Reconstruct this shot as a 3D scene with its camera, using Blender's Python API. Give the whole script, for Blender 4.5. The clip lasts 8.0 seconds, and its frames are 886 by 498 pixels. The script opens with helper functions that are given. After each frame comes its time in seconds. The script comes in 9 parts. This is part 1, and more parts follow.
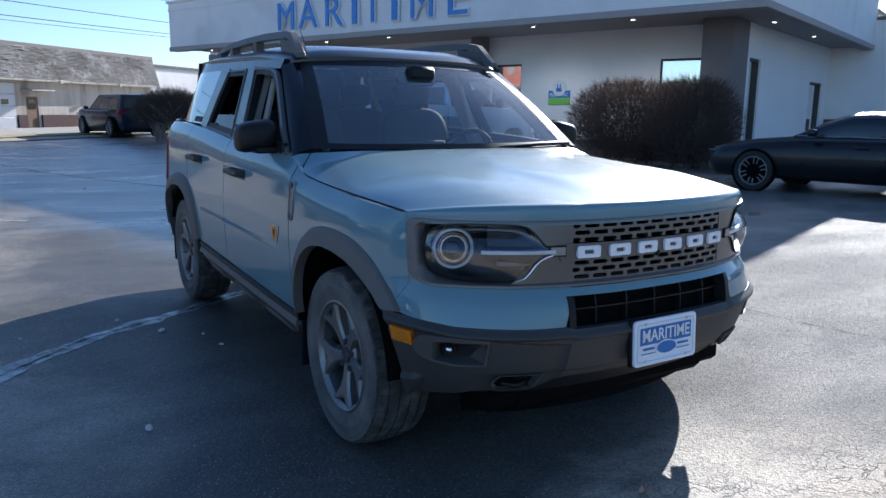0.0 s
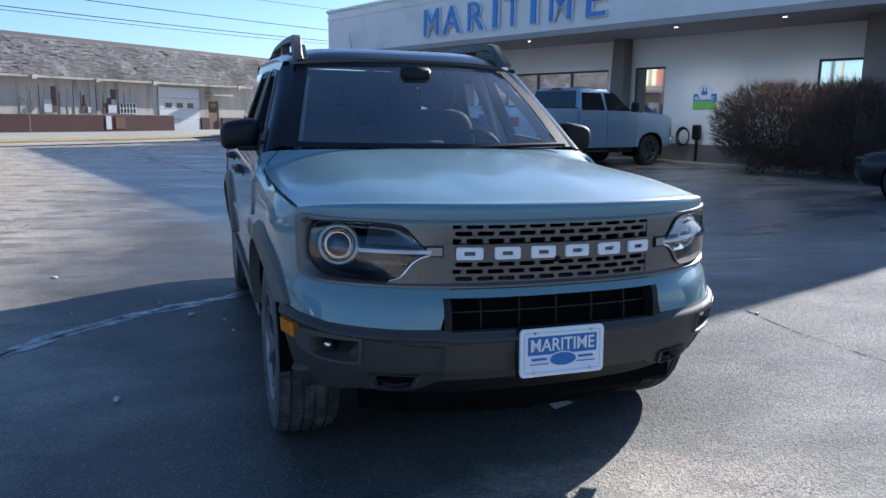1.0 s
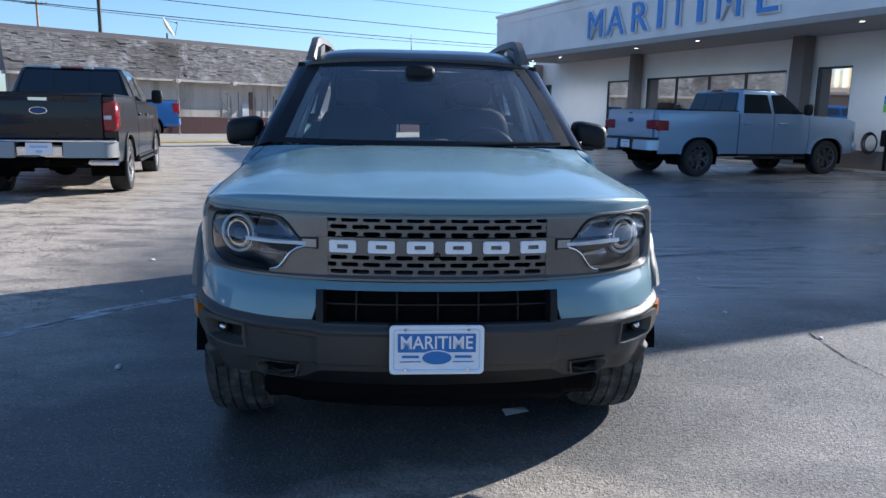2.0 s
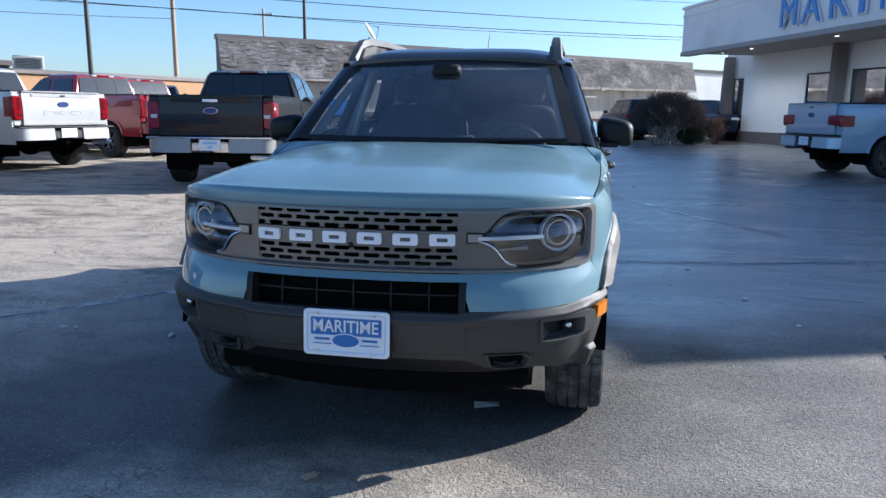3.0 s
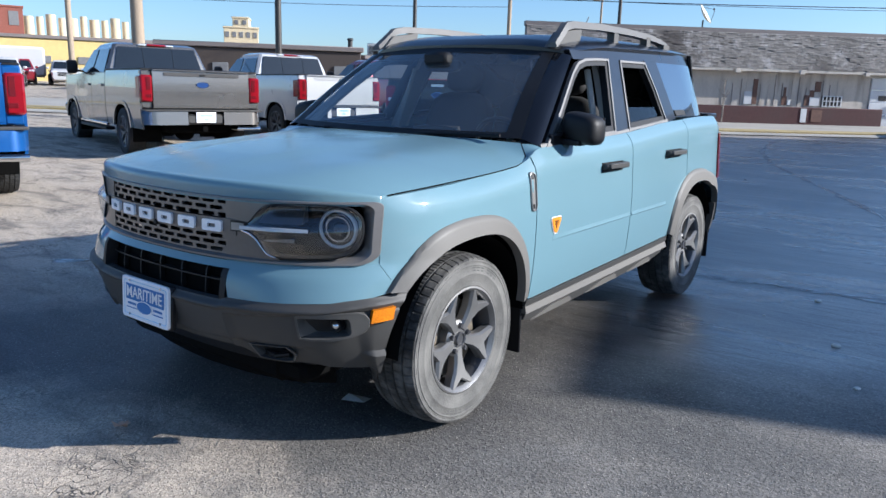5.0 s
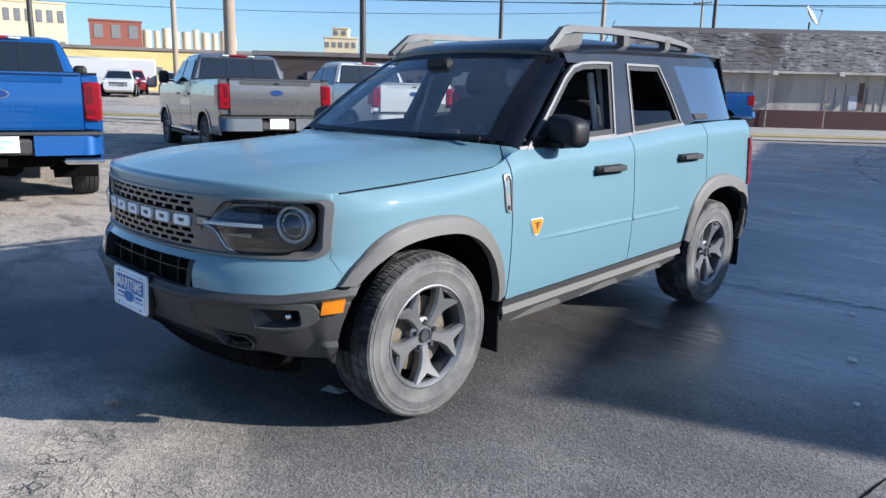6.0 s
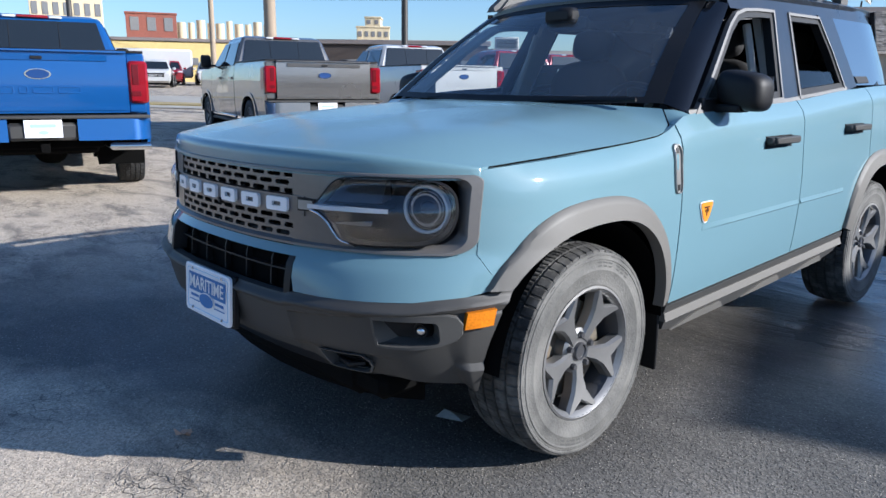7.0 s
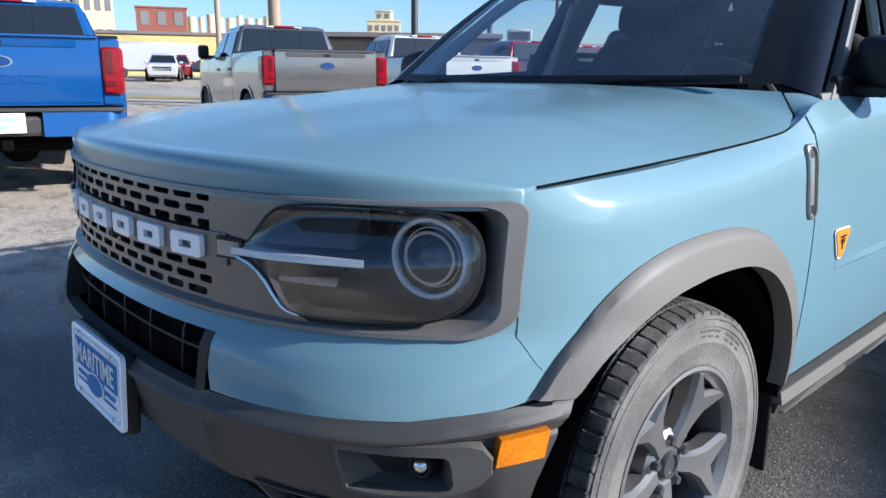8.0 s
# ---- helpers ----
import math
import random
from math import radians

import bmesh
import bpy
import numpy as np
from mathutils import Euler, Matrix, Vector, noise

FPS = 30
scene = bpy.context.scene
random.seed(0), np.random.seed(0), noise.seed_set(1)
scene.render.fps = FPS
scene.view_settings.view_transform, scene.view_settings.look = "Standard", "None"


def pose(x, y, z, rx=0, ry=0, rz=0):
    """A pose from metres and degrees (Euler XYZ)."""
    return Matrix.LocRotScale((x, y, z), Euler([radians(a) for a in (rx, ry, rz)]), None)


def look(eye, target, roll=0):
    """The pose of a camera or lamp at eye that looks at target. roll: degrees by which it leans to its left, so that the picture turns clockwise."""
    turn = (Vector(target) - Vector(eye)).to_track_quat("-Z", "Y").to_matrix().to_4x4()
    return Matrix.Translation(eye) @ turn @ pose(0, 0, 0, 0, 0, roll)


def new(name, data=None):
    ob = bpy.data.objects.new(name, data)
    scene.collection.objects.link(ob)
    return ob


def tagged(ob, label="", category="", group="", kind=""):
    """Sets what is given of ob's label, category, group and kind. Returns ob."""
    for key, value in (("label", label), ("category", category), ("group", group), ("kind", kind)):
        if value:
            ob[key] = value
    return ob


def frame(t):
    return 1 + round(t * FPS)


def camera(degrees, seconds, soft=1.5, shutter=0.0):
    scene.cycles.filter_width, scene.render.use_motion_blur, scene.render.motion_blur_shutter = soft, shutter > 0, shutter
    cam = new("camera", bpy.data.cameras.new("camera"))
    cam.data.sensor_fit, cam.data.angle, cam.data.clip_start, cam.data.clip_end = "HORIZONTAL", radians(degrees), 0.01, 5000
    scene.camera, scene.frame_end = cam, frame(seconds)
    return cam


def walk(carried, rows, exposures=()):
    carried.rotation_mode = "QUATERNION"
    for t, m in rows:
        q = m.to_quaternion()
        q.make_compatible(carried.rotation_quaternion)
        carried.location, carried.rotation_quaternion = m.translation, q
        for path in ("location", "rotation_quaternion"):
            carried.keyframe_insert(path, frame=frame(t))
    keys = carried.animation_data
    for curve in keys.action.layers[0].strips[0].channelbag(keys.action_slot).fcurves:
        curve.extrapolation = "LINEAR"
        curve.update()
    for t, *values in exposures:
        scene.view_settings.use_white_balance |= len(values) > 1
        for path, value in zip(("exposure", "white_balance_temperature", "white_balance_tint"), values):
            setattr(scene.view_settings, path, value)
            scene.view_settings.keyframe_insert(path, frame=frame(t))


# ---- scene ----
cam = camera(62.2, 8.0)
PATH = [
    (0, (-2.029, -2.627, 1.329), (-0.999, -0.953, 0.963), 0.7),
    (0.5, (-1.616, -2.862, 1.301), (-0.775, -1.083, 0.939), 0.7),
    (1, (-1.169, -3.02, 1.319), (-0.536, -1.158, 0.959), 0.9),
    (1.5, (-0.666, -3.2, 1.324), (-0.268, -1.273, 0.964), 0.7),
    (1.7, (-0.479, -3.199, 1.298), (-0.173, -1.256, 0.937), 1.0),
    (2.8, (0.656, -3.316, 1.312), (0.363, -1.367, 0.969), 0.3),
    (3, (0.808, -3.264, 1.31), (0.43, -1.335, 0.941), 0.5),
    (3.5, (1.265, -3.071, 1.335), (0.642, -1.208, 0.956), 0.7),
    (4, (1.778, -2.919, 1.344), (0.937, -1.147, 0.952), 1.1),
    (4.5, (2.165, -2.605, 1.321), (1.134, -0.938, 0.923), 1.4),
    (4.7, (2.301, -2.505, 1.367), (1.212, -0.88, 0.953), 1.6),
    (5.8, (3.007, -2.131, 1.361), (1.665, -0.704, 0.959), 1.3),
    (6, (3.006, -2.097, 1.361), (1.64, -0.695, 0.952), 1.3),
    (6.5, (2.691, -2.039, 1.267), (1.288, -0.676, 0.848), 1.0),
    (7, (2.236, -1.918, 1.22), (0.815, -0.581, 0.782), 0.6),
    (7.5, (1.931, -1.637, 1.18), (0.496, -0.317, 0.733), 0.5),
    (8, (1.599, -1.331, 1.165), (0.161, -0.018, 0.713), 0.5),
]
walk(cam, [(t, look(eye, target, roll)) for t, eye, target, roll in PATH],
     exposures=[(0, 0.95, 5800, 10), (1.5, 0.95, 5800, 10), (3, 1.02, 5800, 10), (4.5, 0.95, 5800, 10), (6.5, 0.82, 5800, 10), (8, 0.95, 5800, 10)])

# ---- light: low winter sun from behind the showroom, clear sky ----
SUN_AZ = (0.849, 0.528)
SUN_EL = radians(23.6)
SUN_POWER, SKY_POWER = 5.0, 0.097
world = bpy.data.worlds.new("clear_winter_sky")
scene.world = world
world.use_nodes = True
wn = world.node_tree.nodes
sky = wn.new("ShaderNodeTexSky")
sky.sky_type, sky.sun_disc = "NISHITA", False
sky.sun_elevation, sky.sun_rotation = SUN_EL, math.atan2(SUN_AZ[0], SUN_AZ[1])
sky.altitude, sky.air_density, sky.dust_density, sky.ozone_density = 100, 1.0, 0.7, 5.0
wn["Background"].inputs["Strength"].default_value = SKY_POWER
world.node_tree.links.new(sky.outputs[0], wn["Background"].inputs["Color"])
sun_data = bpy.data.lights.new("sun", "SUN")
sun_data.energy, sun_data.angle, sun_data.color = SUN_POWER, radians(0.53), (1.0, 0.93, 0.84)
sun = new("sun", sun_data)
sun.matrix_world = look((SUN_AZ[0] * 80, SUN_AZ[1] * 80, 80 * math.tan(SUN_EL)), (0, 0, 0))


# ---- materials ----
def surf(name, color, rough=0.6, metal=0.0, var=0.15, scale=6.0, fine=60.0, bump=0.0, coat=0.0, dirt=None, dirt_at=(0.55, 0.75), spec=0.5,
         dirt_scale=1.5, rough_var=0.1, coat_rough=0.04, coat_ior=1.5, emit=None, stretch=(1, 1, 1), rand=0.0):
    """Principled surface with colour variation at two scales, optional dirt patches, fine relief and clear coat."""
    m = bpy.data.materials.new(name)
    m.use_nodes = True
    nt = m.node_tree
    n, l = nt.nodes, nt.links
    b = n["Principled BSDF"]
    b.inputs["Metallic"].default_value = metal
    b.inputs["Specular IOR Level"].default_value = spec
    b.inputs["Coat Weight"].default_value = coat
    b.inputs["Coat Roughness"].default_value, b.inputs["Coat IOR"].default_value = coat_rough, coat_ior
    tc = n.new("ShaderNodeTexCoord")
    mp = n.new("ShaderNodeMapping")
    mp.inputs["Scale"].default_value = stretch
    l.new(tc.outputs["Object"], mp.inputs["Vector"])
    big, small = n.new("ShaderNodeTexNoise"), n.new("ShaderNodeTexNoise")
    for t, s, d in ((big, scale, 4), (small, fine, 3)):
        t.inputs["Scale"].default_value, t.inputs["Detail"].default_value = s, d
        l.new(mp.outputs[0], t.inputs["Vector"])
    add = n.new("ShaderNodeMath")
    add.operation = "ADD"
    l.new(big.outputs["Fac"], add.inputs[0])
    l.new(small.outputs["Fac"], add.inputs[1])
    rng = n.new("ShaderNodeMapRange")
    rng.inputs["From Min"].default_value, rng.inputs["From Max"].default_value = 0.6, 1.4
    rng.inputs["To Min"].default_value, rng.inputs["To Max"].default_value = 1 - var, 1 + var
    l.new(add.outputs[0], rng.inputs["Value"])
    fac = rng.outputs[0]
    if rand:
        oi = n.new("ShaderNodeObjectInfo")
        r2 = n.new("ShaderNodeMapRange")
        r2.inputs["To Min"].default_value, r2.inputs["To Max"].default_value = 1 - rand, 1 + rand
        l.new(oi.outputs["Random"], r2.inputs["Value"])
        mu = n.new("ShaderNodeMath")
        mu.operation = "MULTIPLY"
        l.new(fac, mu.inputs[0])
        l.new(r2.outputs[0], mu.inputs[1])
        fac = mu.outputs[0]
    mul = n.new("ShaderNodeVectorMath")
    mul.operation = "SCALE"
    mul.inputs[0].default_value = color
    l.new(fac, mul.inputs["Scale"])
    col = mul.outputs[0]
    if dirt:
        dn = n.new("ShaderNodeTexNoise")
        dn.inputs["Scale"].default_value, dn.inputs["Detail"].default_value = dirt_scale, 8
        l.new(mp.outputs[0], dn.inputs["Vector"])
        dr = n.new("ShaderNodeMapRange")
        dr.inputs["From Min"].default_value, dr.inputs["From Max"].default_value = dirt_at
        l.new(dn.outputs["Fac"], dr.inputs["Value"])
        mx = n.new("ShaderNodeMix")
        mx.data_type = "RGBA"
        mx.inputs["B"].default_value = (*dirt, 1)
        l.new(dr.outputs[0], mx.inputs["Factor"])
        l.new(col, mx.inputs["A"])
        col = mx.outputs["Result"]
    l.new(col, b.inputs["Base Color"])
    rr = n.new("ShaderNodeMapRange")
    rr.inputs["From Min"].default_value, rr.inputs["From Max"].default_value = 0.3, 0.7
    rr.inputs["To Min"].default_value, rr.inputs["To Max"].default_value = max(0.02, rough * (1 - rough_var)), min(1, rough * (1 + rough_var))
    l.new(big.outputs["Fac"], rr.inputs["Value"])
    l.new(rr.outputs[0], b.inputs["Roughness"])
    if bump:
        bp = n.new("ShaderNodeBump")
        bp.inputs["Strength"].default_value, bp.inputs["Distance"].default_value = 0.6, bump
        l.new(small.outputs["Fac"], bp.inputs["Height"])
        l.new(bp.outputs[0], b.inputs["Normal"])
    if emit:
        b.inputs["Emission Color"].default_value = (*emit[:3], 1)
        b.inputs["Emission Strength"].default_value = emit[3]
    return m


def glass_mat(name, tint=(0.8, 0.85, 0.85), rough=0.01, ior=1.5, haze=0.0):
    """A thin pane: clear, with a Fresnel gloss."""
    m = bpy.data.materials.new(name)
    m.use_nodes = True
    n, l = m.node_tree.nodes, m.node_tree.links
    n.remove(n["Principled BSDF"])
    tr, gl, mx, fr = n.new("ShaderNodeBsdfTransparent"), n.new("ShaderNodeBsdfGlossy"), n.new("ShaderNodeMixShader"), n.new("ShaderNodeLayerWeight")
    tr.inputs["Color"].default_value = (*tint, 1)
    gl.inputs["Roughness"].default_value = rough
    f0 = ((ior - 1) / (ior + 1)) ** 2
    pw, ma = n.new("ShaderNodeMath"), n.new("ShaderNodeMath")
    pw.operation, ma.operation = "POWER", "MULTIPLY_ADD"
    pw.inputs[1].default_value, ma.inputs[1].default_value, ma.inputs[2].default_value = 5.0, 1 - f0, f0
    l.new(fr.outputs["Facing"], pw.inputs[0])
    l.new(pw.outputs[0], ma.inputs[0])
    l.new(ma.outputs[0], mx.inputs[0])
    l.new(tr.outputs[0], mx.inputs[1])
    l.new(gl.outputs[0], mx.inputs[2])
    out = mx.outputs[0]
    # pale diffuse film that paints the sky's haze on to the pane
    if haze:
        df, m2, ns, r = n.new("ShaderNodeBsdfDiffuse"), n.new("ShaderNodeMixShader"), n.new("ShaderNodeTexNoise"), n.new("ShaderNodeMapRange")
        df.inputs["Color"].default_value = (0.62, 0.68, 0.72, 1)
        ns.inputs["Scale"].default_value, ns.inputs["Detail"].default_value = 5, 6
        tc = n.new("ShaderNodeTexCoord")
        l.new(tc.outputs["Object"], ns.inputs["Vector"])
        r.inputs["From Min"].default_value, r.inputs["From Max"].default_value = 0.3, 0.7
        r.inputs["To Min"].default_value, r.inputs["To Max"].default_value = haze * 0.6, haze * 1.4
        l.new(ns.outputs["Fac"], r.inputs["Value"])
        l.new(r.outputs[0], m2.inputs[0])
        l.new(out, m2.inputs[1])
        l.new(df.outputs[0], m2.inputs[2])
        out = m2.outputs[0]
    l.new(out, n["Material Output"].inputs["Surface"])
    return m


def dark_glass(name, color=(0.008, 0.01, 0.012)):
    return surf(name, color, rough=0.03, var=0.1, coat=0.5, rough_var=0.3)


PAINT = surf("pale_blue_paint", (0.136, 0.238, 0.276), rough=0.55, coat=1.0, var=0.02, scale=2, fine=400, spec=0.15, rough_var=0.05, coat_rough=0.05)
ROOF_BLACK = surf("black_gloss_paint", (0.007, 0.008, 0.011), rough=0.3, spec=0.3, coat=0.6, coat_ior=1.45, var=0.1)
PILLAR_BLACK = surf("black_pillar_film", (0.006, 0.007, 0.010), rough=0.14, spec=0.35, var=0.1)
GREY_PLASTIC = surf("grey_moulded_plastic", (0.045, 0.0437, 0.0415), rough=0.56, var=0.08, scale=3, fine=300, bump=0.0006, spec=0.4)
FLARE_GREY = surf("flare_plastic", (0.118, 0.111, 0.099), rough=0.6, var=0.06, scale=3, fine=350, bump=0.0006)
STEP_GREY = surf("step_plastic", (0.125, 0.118, 0.106), rough=0.6, var=0.06, scale=3, fine=350, bump=0.0006)
FOG_GREY = surf("fog_pod_plastic", (0.072, 0.070, 0.066), rough=0.5, var=0.08, scale=3, fine=300, bump=0.0005, spec=0.4)
SURROUND = surf("satin_grey_surround", (0.150, 0.143, 0.138), rough=0.42, metal=0.3, var=0.06, coat=0.15)
GUNMETAL = surf("gunmetal_trim", (0.150, 0.146, 0.146), rough=0.34, metal=0.85, var=0.06, coat=0.25)
TRIM_SILVER = surf("satin_silver_trim", (0.30, 0.295, 0.285), rough=0.35, metal=0.6, var=0.05)
BLACK = surf("black_plastic", (0.008, 0.008, 0.009), rough=0.5, var=0.2, spec=0.3)
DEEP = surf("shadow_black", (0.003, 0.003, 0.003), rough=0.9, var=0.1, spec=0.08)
RUBBER = surf("dusty_tyre_rubber", (0.060, 0.059, 0.056), rough=0.9, var=0.5, scale=16, fine=120, bump=0.004, dirt=(0.155, 0.150, 0.138), dirt_at=(0.28, 0.62), dirt_scale=7)
TREAD = surf("worn_tread_rubber", (0.040, 0.039, 0.037), rough=0.85, var=0.35, scale=18, fine=160, bump=0.0012, dirt=(0.13, 0.124, 0.114), dirt_at=(0.46, 0.70), dirt_scale=16)
LETTER_RUBBER = surf("raised_rubber", (0.07, 0.069, 0.066), rough=0.7, var=0.3, scale=20)
RUBBER_CLEAN = surf("tyre_rubber", (0.022, 0.022, 0.022), rough=0.8, var=0.25, bump=0.001)
ALLOY = surf("machined_alloy", (0.245, 0.242, 0.238), rough=0.46, metal=0.8, var=0.06, scale=8)
ALLOY_DARK = surf("dark_alloy", (0.10, 0.10, 0.105), rough=0.4, metal=0.6, var=0.08)
CHROME = surf("chrome", (0.72, 0.72, 0.72), rough=0.12, metal=1.0, var=0.04)
RUST = surf("rusty_disc", (0.17, 0.145, 0.11), rough=0.6, metal=0.5, var=0.3, dirt=(0.13, 0.08, 0.045))
LENS_DARK = dark_glass("lamp_lens_black")
PRIVACY = surf("reflective_privacy_glass", (0.012, 0.016, 0.022), rough=0.03, var=0.1, spec=1.0, coat=1.0, coat_ior=2.4)
CLEAR = glass_mat("clear_glass", (0.90, 0.95, 0.94), ior=2.3, haze=0.045)
LAMP_LENS = glass_mat("lamp_lens", (0.95, 0.965, 0.98), ior=2.15, haze=0.002)
LAMP_BOWL = surf("smoked_lamp_bowl", (0.010, 0.0105, 0.012), rough=0.22, metal=0.85, var=0.1, scale=12)
RAIL_GREY = surf("rail_grey_plastic", (0.095, 0.092, 0.086), rough=0.55, var=0.08)
TINT = glass_mat("tinted_glass", (0.25, 0.28, 0.28))
WHITE_LAMP = surf("white_lamp_plastic", (0.55, 0.57, 0.60), rough=0.3, var=0.04, coat=0.5)
WHITE_ENAMEL = surf("white_enamel", (0.78, 0.79, 0.81), rough=0.35, var=0.04)
AMBER = surf("amber_lens", (0.58, 0.17, 0.002), rough=0.35, var=0.3, scale=40, fine=160, coat=0.35, spec=0.3)
RED_LENS = surf("red_lens", (0.22, 0.004, 0.010), rough=0.15, var=0.15, fine=80, coat=0.4)
ORANGE = surf("orange_badge", (0.70, 0.24, 0.02), rough=0.35, var=0.05)
PLATE_WHITE = surf("plate_white", (0.78, 0.80, 0.84), rough=0.4, var=0.03)
PLATE_BLUE = surf("plate_blue", (0.022, 0.15, 0.42), rough=0.4, var=0.05)
PLATE_SKY = surf("plate_sky_blue", (0.36, 0.56, 0.76), rough=0.4, var=0.08)
SEAT = surf("charcoal_seat_cloth", (0.014, 0.014, 0.015), rough=0.85, var=0.2, bump=0.001)
LINER = surf("pale_grey_pillar_trim", (0.36, 0.36, 0.35), rough=0.8, var=0.05)
WINDOW_TRIM = surf("dark_window_trim", (0.15, 0.147, 0.143), rough=0.5, metal=0.5, var=0.06)
INNER_TRIM = surf("inner_pillar_cloth", (0.15, 0.155, 0.155), rough=0.85, var=0.08)
DARK_FRAME = surf("dark_bronze_frame", (0.03, 0.028, 0.026), rough=0.45, var=0.1)


def dewy(m, spot, reach):
    """Fine dew drops over part of a painted panel."""
    m = m.copy()
    m.name = "dewy_paint"
    n, l = m.node_tree.nodes, m.node_tree.links
    b = n["Principled BSDF"]
    tc = n.new("ShaderNodeTexCoord")
    vo, ns, r1, r2, mu, bp = n.new("ShaderNodeTexVoronoi"), n.new("ShaderNodeTexNoise"), n.new("ShaderNodeMapRange"), n.new("ShaderNodeMapRange"), n.new("ShaderNodeMath"), n.new("ShaderNodeBump")
    vo.inputs["Scale"].default_value, ns.inputs["Scale"].default_value, ns.inputs["Detail"].default_value = 230, 3.2, 5
    l.new(tc.outputs["Object"], vo.inputs["Vector"])
    l.new(tc.outputs["Object"], ns.inputs["Vector"])
    r1.inputs["From Min"].default_value, r1.inputs["From Max"].default_value = 0.38, 0.12
    l.new(vo.outputs["Distance"], r1.inputs["Value"])
    r2.inputs["From Min"].default_value, r2.inputs["From Max"].default_value = 0.46, 0.60
    l.new(ns.outputs["Fac"], r2.inputs["Value"])
    # most of it lies on the middle of the leading edge
    far = n.new("ShaderNodeVectorMath")
    far.operation = "DISTANCE"
    far.inputs[1].default_value = spot
    l.new(tc.outputs["Object"], far.inputs[0])
    r3 = n.new("ShaderNodeMapRange")
    r3.inputs["From Min"].default_value, r3.inputs["From Max"].default_value = reach, reach * 0.35
    l.new(far.outputs["Value"], r3.inputs["Value"])
    m3 = n.new("ShaderNodeMath")
    m3.operation = "MULTIPLY"
    l.new(r2.outputs[0], m3.inputs[0])
    l.new(r3.outputs[0], m3.inputs[1])
    mu.operation = "MULTIPLY"
    l.new(r1.outputs[0], mu.inputs[0])
    l.new(m3.outputs[0], mu.inputs[1])
    bp.inputs["Strength"].default_value, bp.inputs["Distance"].default_value = 0.4, 0.002
    l.new(mu.outputs[0], bp.inputs["Height"])
    l.new(bp.outputs[0], b.inputs["Normal"])
    l.new(bp.outputs[0], b.inputs["Coat Normal"])
    b.inputs["Coat Roughness"].default_value = 0.17
    return m


DEWY_PAINT = dewy(PAINT, (-0.2, -0.40, 1.05), 0.85)
DEWY_BLACK = dewy(ROOF_BLACK, (0, 1.75, 1.70), 0.7)


